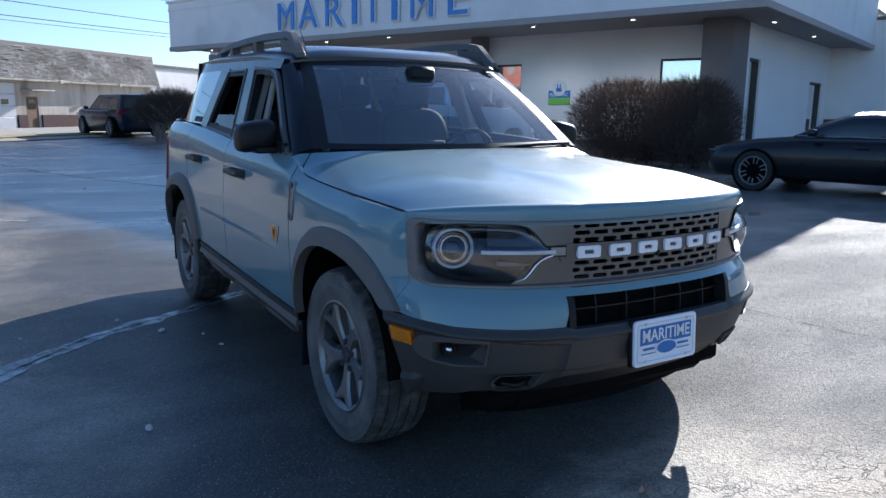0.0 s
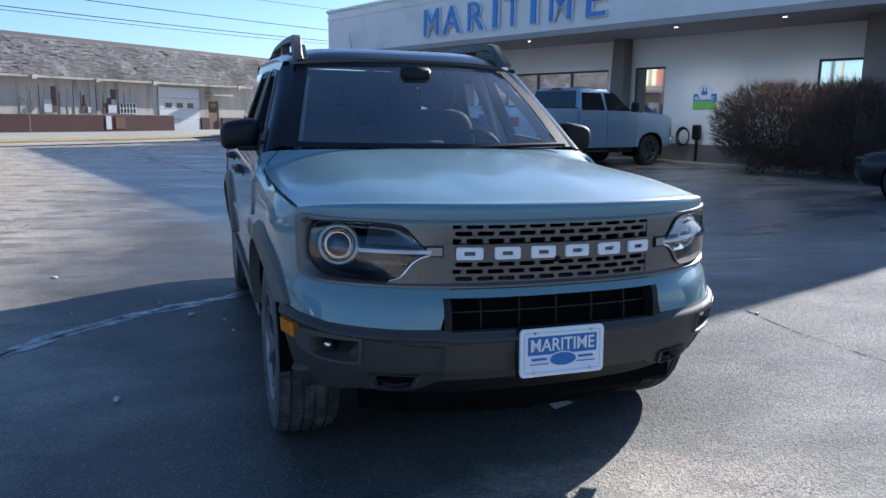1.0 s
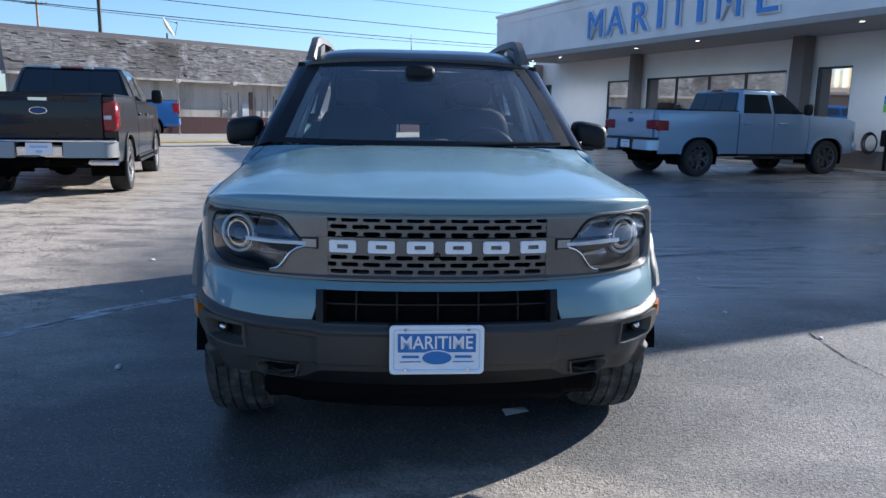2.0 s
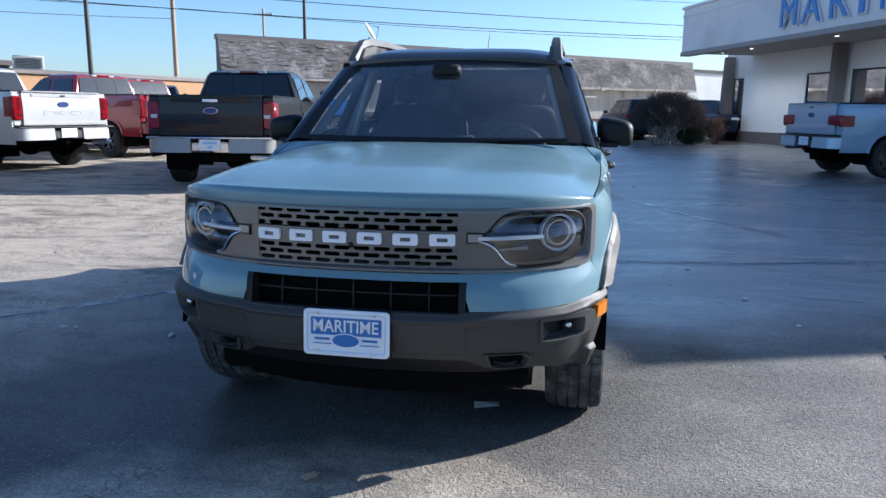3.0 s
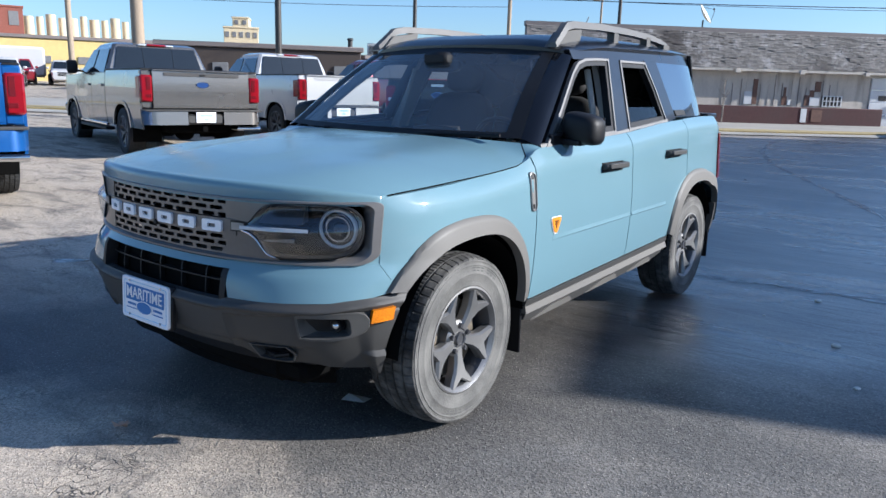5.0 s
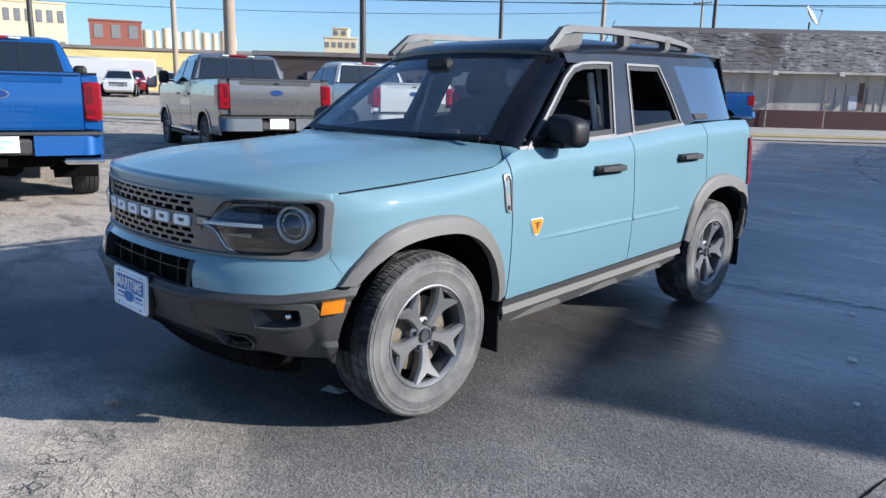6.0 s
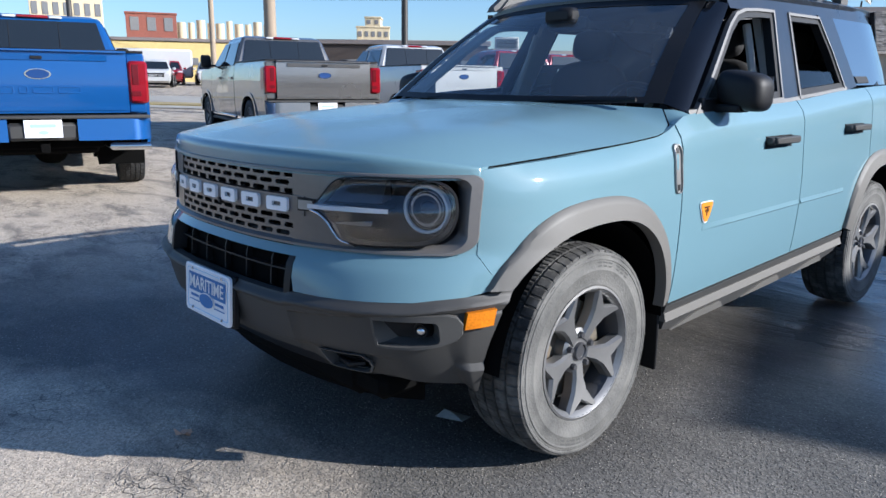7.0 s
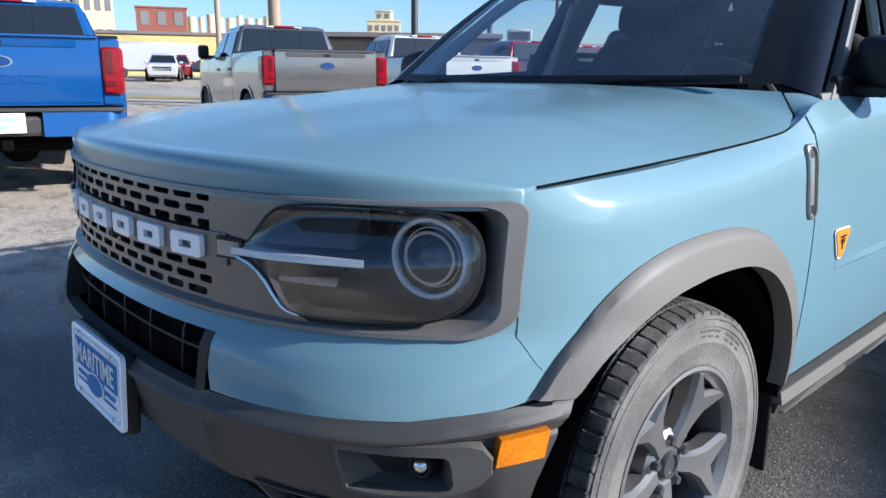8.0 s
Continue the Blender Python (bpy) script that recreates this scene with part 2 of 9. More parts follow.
# ---- mesh tools ----
class Geo:
    """Collects vertices and faces for one mesh."""

    def __init__(self):
        self.v, self.f = [], []

    def add(self, verts, faces):
        o = len(self.v)
        self.v += [tuple(p) for p in verts]
        self.f += [tuple(i + o for i in f) for f in faces]
        return self

    def box(self, c, s, b=0.0, m=None):
        """Box with centre c and size s; b: chamfer."""
        h = [a / 2 for a in s]
        b = min(b, *[a * 0.49 for a in h])
        if b <= 0:
            vs = [(c[0] + i * h[0], c[1] + j * h[1], c[2] + k * h[2]) for i in (-1, 1) for j in (-1, 1) for k in (-1, 1)]
            fs = [(0, 1, 3, 2), (4, 6, 7, 5), (0, 4, 5, 1), (2, 3, 7, 6), (0, 2, 6, 4), (1, 5, 7, 3)]
        else:
            vs, ix = [], {}
            for i in (-1, 1):
                for j in (-1, 1):
                    for k in (-1, 1):
                        for a in range(3):
                            p = [i * h[0], j * h[1], k * h[2]]
                            for q in range(3):
                                if q != a:
                                    p[q] -= math.copysign(b, p[q])
                            ix[i, j, k, a] = len(vs)
                            vs.append((c[0] + p[0], c[1] + p[1], c[2] + p[2]))
            fs = []
            for a in range(3):
                u, w = [q for q in range(3) if q != a]
                for sgn in (-1, 1):
                    ring = []
                    for su, sw in ((-1, -1), (1, -1), (1, 1), (-1, 1)):
                        t = [0, 0, 0]
                        t[a], t[u], t[w] = sgn, su, sw
                        ring.append(ix[t[0], t[1], t[2], a])
                    fs.append(tuple(ring))
                for su in (-1, 1):
                    for sw in (-1, 1):
                        t0, t1 = [0, 0, 0], [0, 0, 0]
                        t0[a], t1[a] = -1, 1
                        t0[u] = t1[u] = su
                        t0[w] = t1[w] = sw
                        fs.append((ix[(*t0, u)], ix[(*t1, u)], ix[(*t1, w)], ix[(*t0, w)]))
            for i in (-1, 1):
                for j in (-1, 1):
                    for k in (-1, 1):
                        fs.append(tuple(ix[i, j, k, a] for a in range(3)))
        if m is not None:
            vs = [m @ Vector(p) for p in vs]
        return self.add(vs, fs)

    def grid(self, fn, nu, nv):
        """Surface fn(u, v) with u, v from 0 to 1."""
        vs = [fn(i / nu, j / nv) for j in range(nv + 1) for i in range(nu + 1)]
        w = nu + 1
        return self.add(vs, [(j * w + i, j * w + i + 1, (j + 1) * w + i + 1, (j + 1) * w + i) for j in range(nv) for i in range(nu)])

    def slab(self, fn, nu, nv, back):
        """A sheet fn(u, v) with a rim turned in to back(u, v)."""
        self.grid(fn, nu, nv)
        rim = [(i / nu, 0) for i in range(nu + 1)] + [(1, j / nv) for j in range(1, nv + 1)] + [(1 - i / nu, 1) for i in range(1, nu + 1)] + [(0, 1 - j / nv) for j in range(1, nv)]
        k = len(rim)
        self.add([fn(*r) for r in rim] + [back(*r) for r in rim], [(i, (i + 1) % k, (i + 1) % k + k, i + k) for i in range(k)])
        return self

    def tube(self, pts, r, n=8, cap=True):
        """A round bar along points; r: a radius or one for each point."""
        pts = [Vector(p) for p in pts]
        rs = r if isinstance(r, (list, tuple)) else [r] * len(pts)
        rings, up = [], None
        for i, p in enumerate(pts):
            d = (pts[min(i + 1, len(pts) - 1)] - pts[max(i - 1, 0)]).normalized()
            if up is None:
                up = Vector((0, 0, 1)) if abs(d.z) < 0.9 else Vector((1, 0, 0))
            x = d.cross(up).normalized()
            up = x.cross(d).normalized()
            rings.append([p + (x * math.cos(a) + up * math.sin(a)) * rs[i] for a in [2 * math.pi * k / n for k in range(n)]])
        return self.loft(rings, cap)

    def loft(self, rings, cap=True, close=True):
        n = len(rings[0])
        vs = [p for r in rings for p in r]
        e = n if close else n - 1
        fs = [(i * n + k, i * n + (k + 1) % n, (i + 1) * n + (k + 1) % n, (i + 1) * n + k) for i in range(len(rings) - 1) for k in range(e)]
        if cap:
            fs += [tuple(range(n))[::-1], tuple(range((len(rings) - 1) * n, len(rings) * n))]
        return self.add(vs, fs)

    def lathe(self, prof, n, m=None, a0=0.0, a1=2 * math.pi):
        """Turns (radius, along x) points about the x axis."""
        full = abs(a1 - a0 - 2 * math.pi) < 1e-6
        k = n if full else n + 1
        vs = []
        for i in range(k):
            a = a0 + (a1 - a0) * i / n
            vs += [(h, r * math.cos(a), r * math.sin(a)) for r, h in prof]
        w = len(prof)
        fs = [(i * w + j, i * w + j + 1, ((i + 1) % k) * w + j + 1, ((i + 1) % k) * w + j) for i in range(n) for j in range(w - 1)]
        if m is not None:
            vs = [m @ Vector(p) for p in vs]
        return self.add(vs, fs)

    def poly(self, pts, thick):
        """A flat outline pushed by the vector thick."""
        t = Vector(thick)
        pts = [Vector(p) for p in pts]
        n = len(pts)
        return self.add(pts + [p + t for p in pts], [tuple(range(n)), tuple(range(2 * n - 1, n - 1, -1))] + [(i, (i + 1) % n, (i + 1) % n + n, i + n) for i in range(n)])


def mesh_of(name, geo, material, sharp=38):
    me = bpy.data.meshes.new(name)
    me.from_pydata(geo.v, [], geo.f)
    bm = bmesh.new()
    bm.from_mesh(me)
    bmesh.ops.remove_doubles(bm, verts=bm.verts, dist=1e-5)
    bmesh.ops.recalc_face_normals(bm, faces=bm.faces)
    bm.to_mesh(me)
    bm.free()
    me.materials.append(material)
    me.polygons.foreach_set("use_smooth", [True] * len(me.polygons))
    me.set_sharp_from_angle(angle=radians(sharp))
    return me


def part(name, geo, material, parent, label="", sharp=38, at=None):
    ob = new(name, mesh_of(name, geo, material, sharp))
    ob.parent = parent
    if at is not None:
        ob.matrix_basis = at
    if label:
        tagged(ob, label)
    return ob


def share(name, mesh, parent, at):
    ob = new(name, mesh)
    ob.parent = parent
    ob.matrix_basis = at
    return ob


def thing(name, label, category, group="", at=None, kind=""):
    ob = new(name)
    ob.empty_display_size = 0.2
    if at is not None:
        ob.matrix_basis = at
    return tagged(ob, label, category, group, kind)


def piece(name, geo, material, label, category="", group="", kind="", sharp=38, at=None):
    ob = new(name, mesh_of(name, geo, material, sharp))
    if at is not None:
        ob.matrix_basis = at
    return tagged(ob, label, category, group, kind)


def lerp(a, b, t):
    return a + (b - a) * t


def table(x, xs, ys):
    return float(np.interp(x, xs, ys))


SLOPES = {}


def curve(x, xs, ys):
    """Smooth, monotone interpolation between knots."""
    key = (tuple(xs), tuple(ys))
    n = len(xs)
    if key not in SLOPES:
        d = [(ys[i + 1] - ys[i]) / (xs[i + 1] - xs[i]) for i in range(n - 1)]
        m = [d[0]] + [2 * d[i - 1] * d[i] / (d[i - 1] + d[i]) if d[i - 1] * d[i] > 0 else 0.0 for i in range(1, n - 1)] + [d[-1]]
        SLOPES[key] = m
    m = SLOPES[key]
    if x <= xs[0]:
        return ys[0]
    if x >= xs[-1]:
        return ys[-1]
    i = max(k for k in range(n - 1) if xs[k] <= x)
    h = xs[i + 1] - xs[i]
    t = (x - xs[i]) / h
    return ys[i] * (1 + 2 * t) * (1 - t) ** 2 + ys[i + 1] * t * t * (3 - 2 * t) + h * t * (1 - t) * (m[i] * (1 - t) - m[i + 1] * t)


def mix3(a, b, t):
    return tuple(lerp(p, q, t) for p, q in zip(a, b))


def text_geo(body, size, depth=0.01, bold=0.0):
    """The built-in font as a mesh in x (along) and z (up), its thickness along y."""
    cu = bpy.data.curves.new("lettering", "FONT")
    cu.body, cu.size, cu.extrude, cu.offset = body, size, depth / 2, bold
    ob = bpy.data.objects.new("lettering", cu)
    me = bpy.data.meshes.new_from_object(ob)
    g = Geo()
    g.add([(p.co.x, -p.co.z, p.co.y) for p in me.vertices], [tuple(f.vertices) for f in me.polygons])
    bpy.data.objects.remove(ob)
    bpy.data.curves.remove(cu)
    bpy.data.meshes.remove(me)
    return g


def extent(g):
    a = np.array(g.v)
    return a.min(0), a.max(0)


# ---- ground: one sheet, dished a little under the car, rising gently to all sides ----
def soft(v):
    return 0.5 * (v + math.sqrt(v * v + 4))


def lie(x, y):
    """Height of the ground."""
    return 0.0085 * soft(math.hypot(x, y) - 4) + 0.012 * soft(-x - 3) - 0.014


def asphalt():
    m = bpy.data.materials.new("worn_damp_asphalt")
    m.use_nodes = True
    nt = m.node_tree
    n, l = nt.nodes, nt.links
    b = n["Principled BSDF"]
    geo = n.new("ShaderNodeNewGeometry")

    def tex(scale, detail=6, rough=0.6, stretch=None, distort=0.0):
        t = n.new("ShaderNodeTexNoise")
        t.inputs["Scale"].default_value, t.inputs["Detail"].default_value, t.inputs["Roughness"].default_value = scale, detail, rough
        t.inputs["Distortion"].default_value = distort
        if stretch:
            mp = n.new("ShaderNodeMapping")
            mp.inputs["Scale"].default_value, mp.inputs["Rotation"].default_value = stretch[0], (0, 0, stretch[1])
            l.new(geo.outputs["Position"], mp.inputs["Vector"])
            l.new(mp.outputs[0], t.inputs["Vector"])
        else:
            l.new(geo.outputs["Position"], t.inputs["Vector"])
        return t.outputs["Fac"]

    def rng(src, a, c, lo, hi):
        r = n.new("ShaderNodeMapRange")
        r.inputs["From Min"].default_value, r.inputs["From Max"].default_value = a, c
        r.inputs["To Min"].default_value, r.inputs["To Max"].default_value = lo, hi
        l.new(src, r.inputs["Value"])
        return r.outputs[0]

    def math2(op, p, q):
        k = n.new("ShaderNodeMath")
        k.operation = op
        for i, v in enumerate((p, q)):
            if isinstance(v, (int, float)):
                k.inputs[i].default_value = v
            else:
                l.new(v, k.inputs[i])
        return k.outputs[0]

    def mixc(f, p, q):
        k = n.new("ShaderNodeMix")
        k.data_type = "RGBA"
        l.new(f, k.inputs["Factor"])
        for key, v in (("A", p), ("B", q)):
            if isinstance(v, tuple):
                k.inputs[key].default_value = (*v, 1)
            else:
                l.new(v, k.inputs[key])
        return k.outputs["Result"]

    broad = tex(0.22, 5, 0.55)
    patch = tex(0.9, 6, 0.6, ((1, 1.8, 1), 0.5), 0.15)
    grain = tex(70, 2, 0.7)
    chips = n.new("ShaderNodeTexVoronoi")
    chips.inputs["Scale"].default_value = 80
    l.new(geo.outputs["Position"], chips.inputs["Vector"])
    stone = rng(chips.outputs["Distance"], 0.05, 0.32, 1.0, 0.0)
    tint = rng(broad, 0.35, 0.65, 0.75, 1.3)
    base = mixc(rng(patch, 0.4, 0.66, 0, 1), (0.056, 0.053, 0.049), (0.098, 0.090, 0.079))
    sep = n.new("ShaderNodeSeparateXYZ")
    l.new(geo.outputs["Position"], sep.inputs[0])
    # base colour raised on the car's left to paint in the sun's brightness there
    sunlit_gain = rng(math2("ADD", sep.outputs["X"], math2("MULTIPLY", tex(1.3, 5), 0.8)), 1.0, 2.3, 1.0, 2.5)
    tint = math2("MULTIPLY", tint, sunlit_gain)
    sc = n.new("ShaderNodeVectorMath")
    sc.operation = "SCALE"
    l.new(base, sc.inputs[0])
    l.new(math2("MULTIPLY", tint, rng(grain, 0.3, 0.7, 0.75, 1.25)), sc.inputs["Scale"])
    kind = n.new("ShaderNodeSeparateColor")
    l.new(chips.outputs["Color"], kind.inputs[0])
    pale = math2("MULTIPLY", math2("MULTIPLY", stone, rng(kind.outputs[0], 0.45, 0.75, 0.0, 1.0)), rng(tex(9, 3), 0.34, 0.56, 0.35, 1.0))
    col = mixc(pale, sc.outputs[0], (0.50, 0.465, 0.41))
    # dried-out stains
    stain = rng(tex(1.2, 9, 0.72, None, 0.8), 0.55, 0.68, 0.0, 0.4)
    col = mixc(stain, col, (0.17, 0.165, 0.155))
    # worn, dried-out pale stretches and salt streaks
    dry = rng(tex(0.16, 7, 0.62, ((1, 2.4, 1), 0.3), 0.4), 0.50, 0.66, 0.0, 0.55)
    col = mixc(dry, col, (0.20, 0.185, 0.16))
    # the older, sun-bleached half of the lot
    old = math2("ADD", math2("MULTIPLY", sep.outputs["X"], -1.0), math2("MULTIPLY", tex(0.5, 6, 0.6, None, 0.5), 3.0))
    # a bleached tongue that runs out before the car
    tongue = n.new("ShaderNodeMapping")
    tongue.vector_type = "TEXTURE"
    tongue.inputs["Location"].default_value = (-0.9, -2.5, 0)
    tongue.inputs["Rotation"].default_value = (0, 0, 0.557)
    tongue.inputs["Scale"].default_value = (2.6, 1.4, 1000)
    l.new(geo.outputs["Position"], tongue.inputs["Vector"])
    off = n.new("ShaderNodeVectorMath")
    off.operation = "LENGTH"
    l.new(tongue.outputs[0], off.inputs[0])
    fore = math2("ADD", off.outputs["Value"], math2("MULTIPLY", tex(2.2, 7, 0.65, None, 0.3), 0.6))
    # the bleached edge is set back so the car's shadow stays darker in colour
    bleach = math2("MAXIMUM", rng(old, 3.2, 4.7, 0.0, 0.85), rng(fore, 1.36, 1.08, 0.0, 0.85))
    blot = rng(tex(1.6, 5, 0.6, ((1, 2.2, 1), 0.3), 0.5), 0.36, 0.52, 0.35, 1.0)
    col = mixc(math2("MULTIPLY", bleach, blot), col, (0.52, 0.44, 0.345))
    # single stones of the surface, dark and light
    chip = n.new("ShaderNodeTexVoronoi")
    chip.inputs["Scale"].default_value = 135
    l.new(geo.outputs["Position"], chip.inputs["Vector"])
    hue = n.new("ShaderNodeSeparateColor")
    l.new(chip.outputs["Color"], hue.inputs[0])
    grit = n.new("ShaderNodeVectorMath")
    grit.operation = "SCALE"
    l.new(col, grit.inputs[0])
    l.new(rng(hue.outputs[0], 0.0, 1.0, 0.66, 1.34), grit.inputs["Scale"])
    col = grit.outputs[0]
    # hairline cracks
    cr = n.new("ShaderNodeTexVoronoi")
    cr.feature = "DISTANCE_TO_EDGE"
    cr.inputs["Scale"].default_value = 0.55
    warp = n.new("ShaderNodeVectorMath")
    warp.operation = "ADD"
    wob = n.new("ShaderNodeTexNoise")
    wob.inputs["Scale"].default_value, wob.inputs["Detail"].default_value = 2.2, 5
    l.new(geo.outputs["Position"], wob.inputs["Vector"])
    l.new(geo.outputs["Position"], warp.inputs[0])
    l.new(wob.outputs["Color"], warp.inputs[1])
    l.new(warp.outputs[0], cr.inputs["Vector"])
    crack = math2("MULTIPLY", rng(cr.outputs["Distance"], 0.004, 0.012, 1.0, 0.0), rng(tex(0.5, 3), 0.58, 0.68, 0.0, 0.35))
    col = mixc(crack, col, (0.014, 0.014, 0.015))
    fc = n.new("ShaderNodeTexVoronoi")
    fc.feature = "DISTANCE_TO_EDGE"
    fc.inputs["Scale"].default_value = 9.0
    l.new(warp.outputs[0], fc.inputs["Vector"])
    fine = math2("MULTIPLY", rng(fc.outputs["Distance"], 0.008, 0.05, 1.0, 0.0), math2("MULTIPLY", rng(bleach, 0.15, 0.7, 0.12, 1.0), rng(tex(1.7, 5), 0.42, 0.58, 0.0, 0.85)))
    col = mixc(fine, col, (0.02, 0.02, 0.02))
    l.new(col, b.inputs["Base Color"])
    wet = rng(tex(0.35, 6, 0.6, ((1, 3, 1), 0.35), 0.8), 0.44, 0.60, 0.0, 1.0)
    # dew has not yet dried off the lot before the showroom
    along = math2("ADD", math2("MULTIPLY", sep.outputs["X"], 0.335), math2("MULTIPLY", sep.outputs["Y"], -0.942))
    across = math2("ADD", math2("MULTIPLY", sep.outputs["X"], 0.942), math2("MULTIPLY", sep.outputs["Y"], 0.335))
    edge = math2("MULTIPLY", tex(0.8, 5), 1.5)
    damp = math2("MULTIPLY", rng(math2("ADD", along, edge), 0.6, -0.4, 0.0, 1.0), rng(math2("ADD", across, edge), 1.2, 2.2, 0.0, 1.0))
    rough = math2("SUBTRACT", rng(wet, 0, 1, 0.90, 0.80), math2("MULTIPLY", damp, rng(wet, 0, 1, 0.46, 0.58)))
    rough = math2("SUBTRACT", rough, math2("MULTIPLY", stone, 0.12))
    # the older half is worn smooth
    worn = rng(math2("ADD", sep.outputs["X"], math2("MULTIPLY", tex(0.7, 4), 1.2)), 0.0, 1.4, 1.0, 0.0)
    worn = math2("MULTIPLY", worn, rng(sep.outputs["X"], -5.5, -3.5, 0.15, 1.0))
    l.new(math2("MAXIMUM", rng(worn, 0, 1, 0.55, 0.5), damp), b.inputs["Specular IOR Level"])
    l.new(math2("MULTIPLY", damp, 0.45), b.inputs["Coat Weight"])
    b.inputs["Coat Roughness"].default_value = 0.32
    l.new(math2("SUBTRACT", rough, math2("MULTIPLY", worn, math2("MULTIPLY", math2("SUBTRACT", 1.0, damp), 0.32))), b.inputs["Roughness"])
    bp = n.new("ShaderNodeBump")
    l.new(math2("MINIMUM", rng(damp, 0, 1, 1.0, 0.22), rng(worn, 0, 1, 1.0, 0.5)), bp.inputs["Strength"])
    bp.inputs["Distance"].default_value = 0.008
    h = math2("ADD", math2("MULTIPLY", stone, 1.0), math2("MULTIPLY", grain, 0.8))
    l.new(math2("SUBTRACT", h, math2("MULTIPLY", math2("MAXIMUM", crack, fine), 0.9)), bp.inputs["Height"])
    # shallow waves of the rolled surface, which show in the wet sheen
    wave = n.new("ShaderNodeBump")
    l.new(rng(damp, 0, 1, 0.0, 0.7), wave.inputs["Strength"])
    wave.inputs["Distance"].default_value = 0.05
    l.new(tex(2.4, 4, 0.55, ((0.5, 2.2, 1), -0.34), 0.6), wave.inputs["Height"])
    l.new(wave.outputs[0], bp.inputs["Normal"])
    l.new(bp.outputs[0], b.inputs["Normal"])
    return m


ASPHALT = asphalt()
CONCRETE = surf("pale_concrete", (0.34, 0.32, 0.28), rough=0.85, var=0.2, scale=0.8, fine=12, bump=0.003, dirt=(0.20, 0.185, 0.16), dirt_scale=0.4)
SEAL = surf("old_pale_sealant", (0.34, 0.34, 0.34), rough=0.45, coat=0.4, var=0.25, scale=3, fine=40, bump=0.002)


def broken(m, lo, hi, scale):
    """Lets the ground show through a thin coat of something in patches."""
    n, l = m.node_tree.nodes, m.node_tree.links
    ns, r, tr, mx, tc = (n.new("ShaderNode" + k) for k in ("TexNoise", "MapRange", "BsdfTransparent", "MixShader", "TexCoord"))
    ns.inputs["Scale"].default_value, ns.inputs["Detail"].default_value, ns.inputs["Roughness"].default_value = scale, 8, 0.65
    l.new(tc.outputs["Object"], ns.inputs["Vector"])
    r.inputs["From Min"].default_value, r.inputs["From Max"].default_value = lo, hi
    l.new(ns.outputs["Fac"], r.inputs["Value"])
    l.new(r.outputs[0], mx.inputs[0])
    l.new(tr.outputs[0], mx.inputs[1])
    l.new(n["Principled BSDF"].outputs[0], mx.inputs[2])
    l.new(mx.outputs[0], n["Material Output"].inputs["Surface"])
    return m


broken(SEAL, 0.30, 0.62, 7)
LINE_WHITE = surf("worn_road_paint", (0.45, 0.45, 0.44), rough=0.7, var=0.3, scale=2, fine=30, dirt=(0.08, 0.08, 0.08), dirt_at=(0.5, 0.62), dirt_scale=4)
broken(LINE_WHITE, 0.38, 0.60, 3)
DRY_GRASS = surf("straw_coloured_winter_grass", (0.36, 0.28, 0.13), rough=0.9, var=0.35, scale=2, fine=25, bump=0.02)

axis = [math.copysign(abs(k / 70) ** 2.6 * 2600 + abs(k) * 0.22, k) for k in range(-70, 71)]
gnd = Geo()
gnd.add([(x, y, lie(x, y) if math.hypot(x, y) < 400 else lie(x * 400 / math.hypot(x, y), y * 400 / math.hypot(x, y))) for y in axis for x in axis],
        [(j * 141 + i, j * 141 + i + 1, (j + 1) * 141 + i + 1, (j + 1) * 141 + i) for j in range(140) for i in range(140)])
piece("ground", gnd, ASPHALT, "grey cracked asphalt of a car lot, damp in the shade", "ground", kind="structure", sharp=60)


def strip(name, pts, width, material, label, up=0.004, thick=0.0, n=24, kind="structure", category="marking", uneven=0.0):
    """A flat band that follows the ground along a line of points."""
    g = Geo()
    rows = []
    total = len(pts) - 1
    rnd = random.Random(len(name) + int(pts[0][0] * 10))
    for i in range(n + 1):
        t = i / n * total
        k = min(int(t), total - 1)
        p, q = Vector(pts[k]), Vector(pts[k + 1])
        c = p.lerp(q, t - k)
        d = (q - p).normalized()
        w = width / 2 * (1 + uneven * rnd.uniform(-1, 1))
        s = Vector((-d.y, d.x)) * w
        c = c + Vector((-d.y, d.x)) * uneven * width * rnd.uniform(-0.5, 0.5)
        rows.append([(c.x - s.x, c.y - s.y, lie(c.x - s.x, c.y - s.y) - 0.05 * (thick > 0)), (c.x - s.x, c.y - s.y, lie(c.x - s.x, c.y - s.y) + up + thick),
                     (c.x + s.x, c.y + s.y, lie(c.x + s.x, c.y + s.y) + up + thick), (c.x + s.x, c.y + s.y, lie(c.x + s.x, c.y + s.y) - 0.05 * (thick > 0))])
    if thick:
        g.loft(rows, cap=True)
    else:
        g.loft([r[2:0:-1] for r in rows], cap=False, close=False)
    return piece(name, g, material, label, category, kind=kind)


# ---- the showroom: u runs along its front towards the car park, n away from the car ----
UD, ND = Vector((0.335, -0.942, 0)), Vector((0.942, 0.335, 0))


def un(u, n, z):
    p = UD * u + ND * n
    return Vector((p.x, p.y, z))


def un_box(g, u0, u1, n0, n1, z0, z1, b=0.0):
    m = Matrix(((UD.x, ND.x, 0, 0), (UD.y, ND.y, 0, 0), (0, 0, 1, 0), (0, 0, 0, 1)))
    return g.box(((u0 + u1) / 2, (n0 + n1) / 2, (z0 + z1) / 2), (u1 - u0, n1 - n0, z1 - z0), b, m)


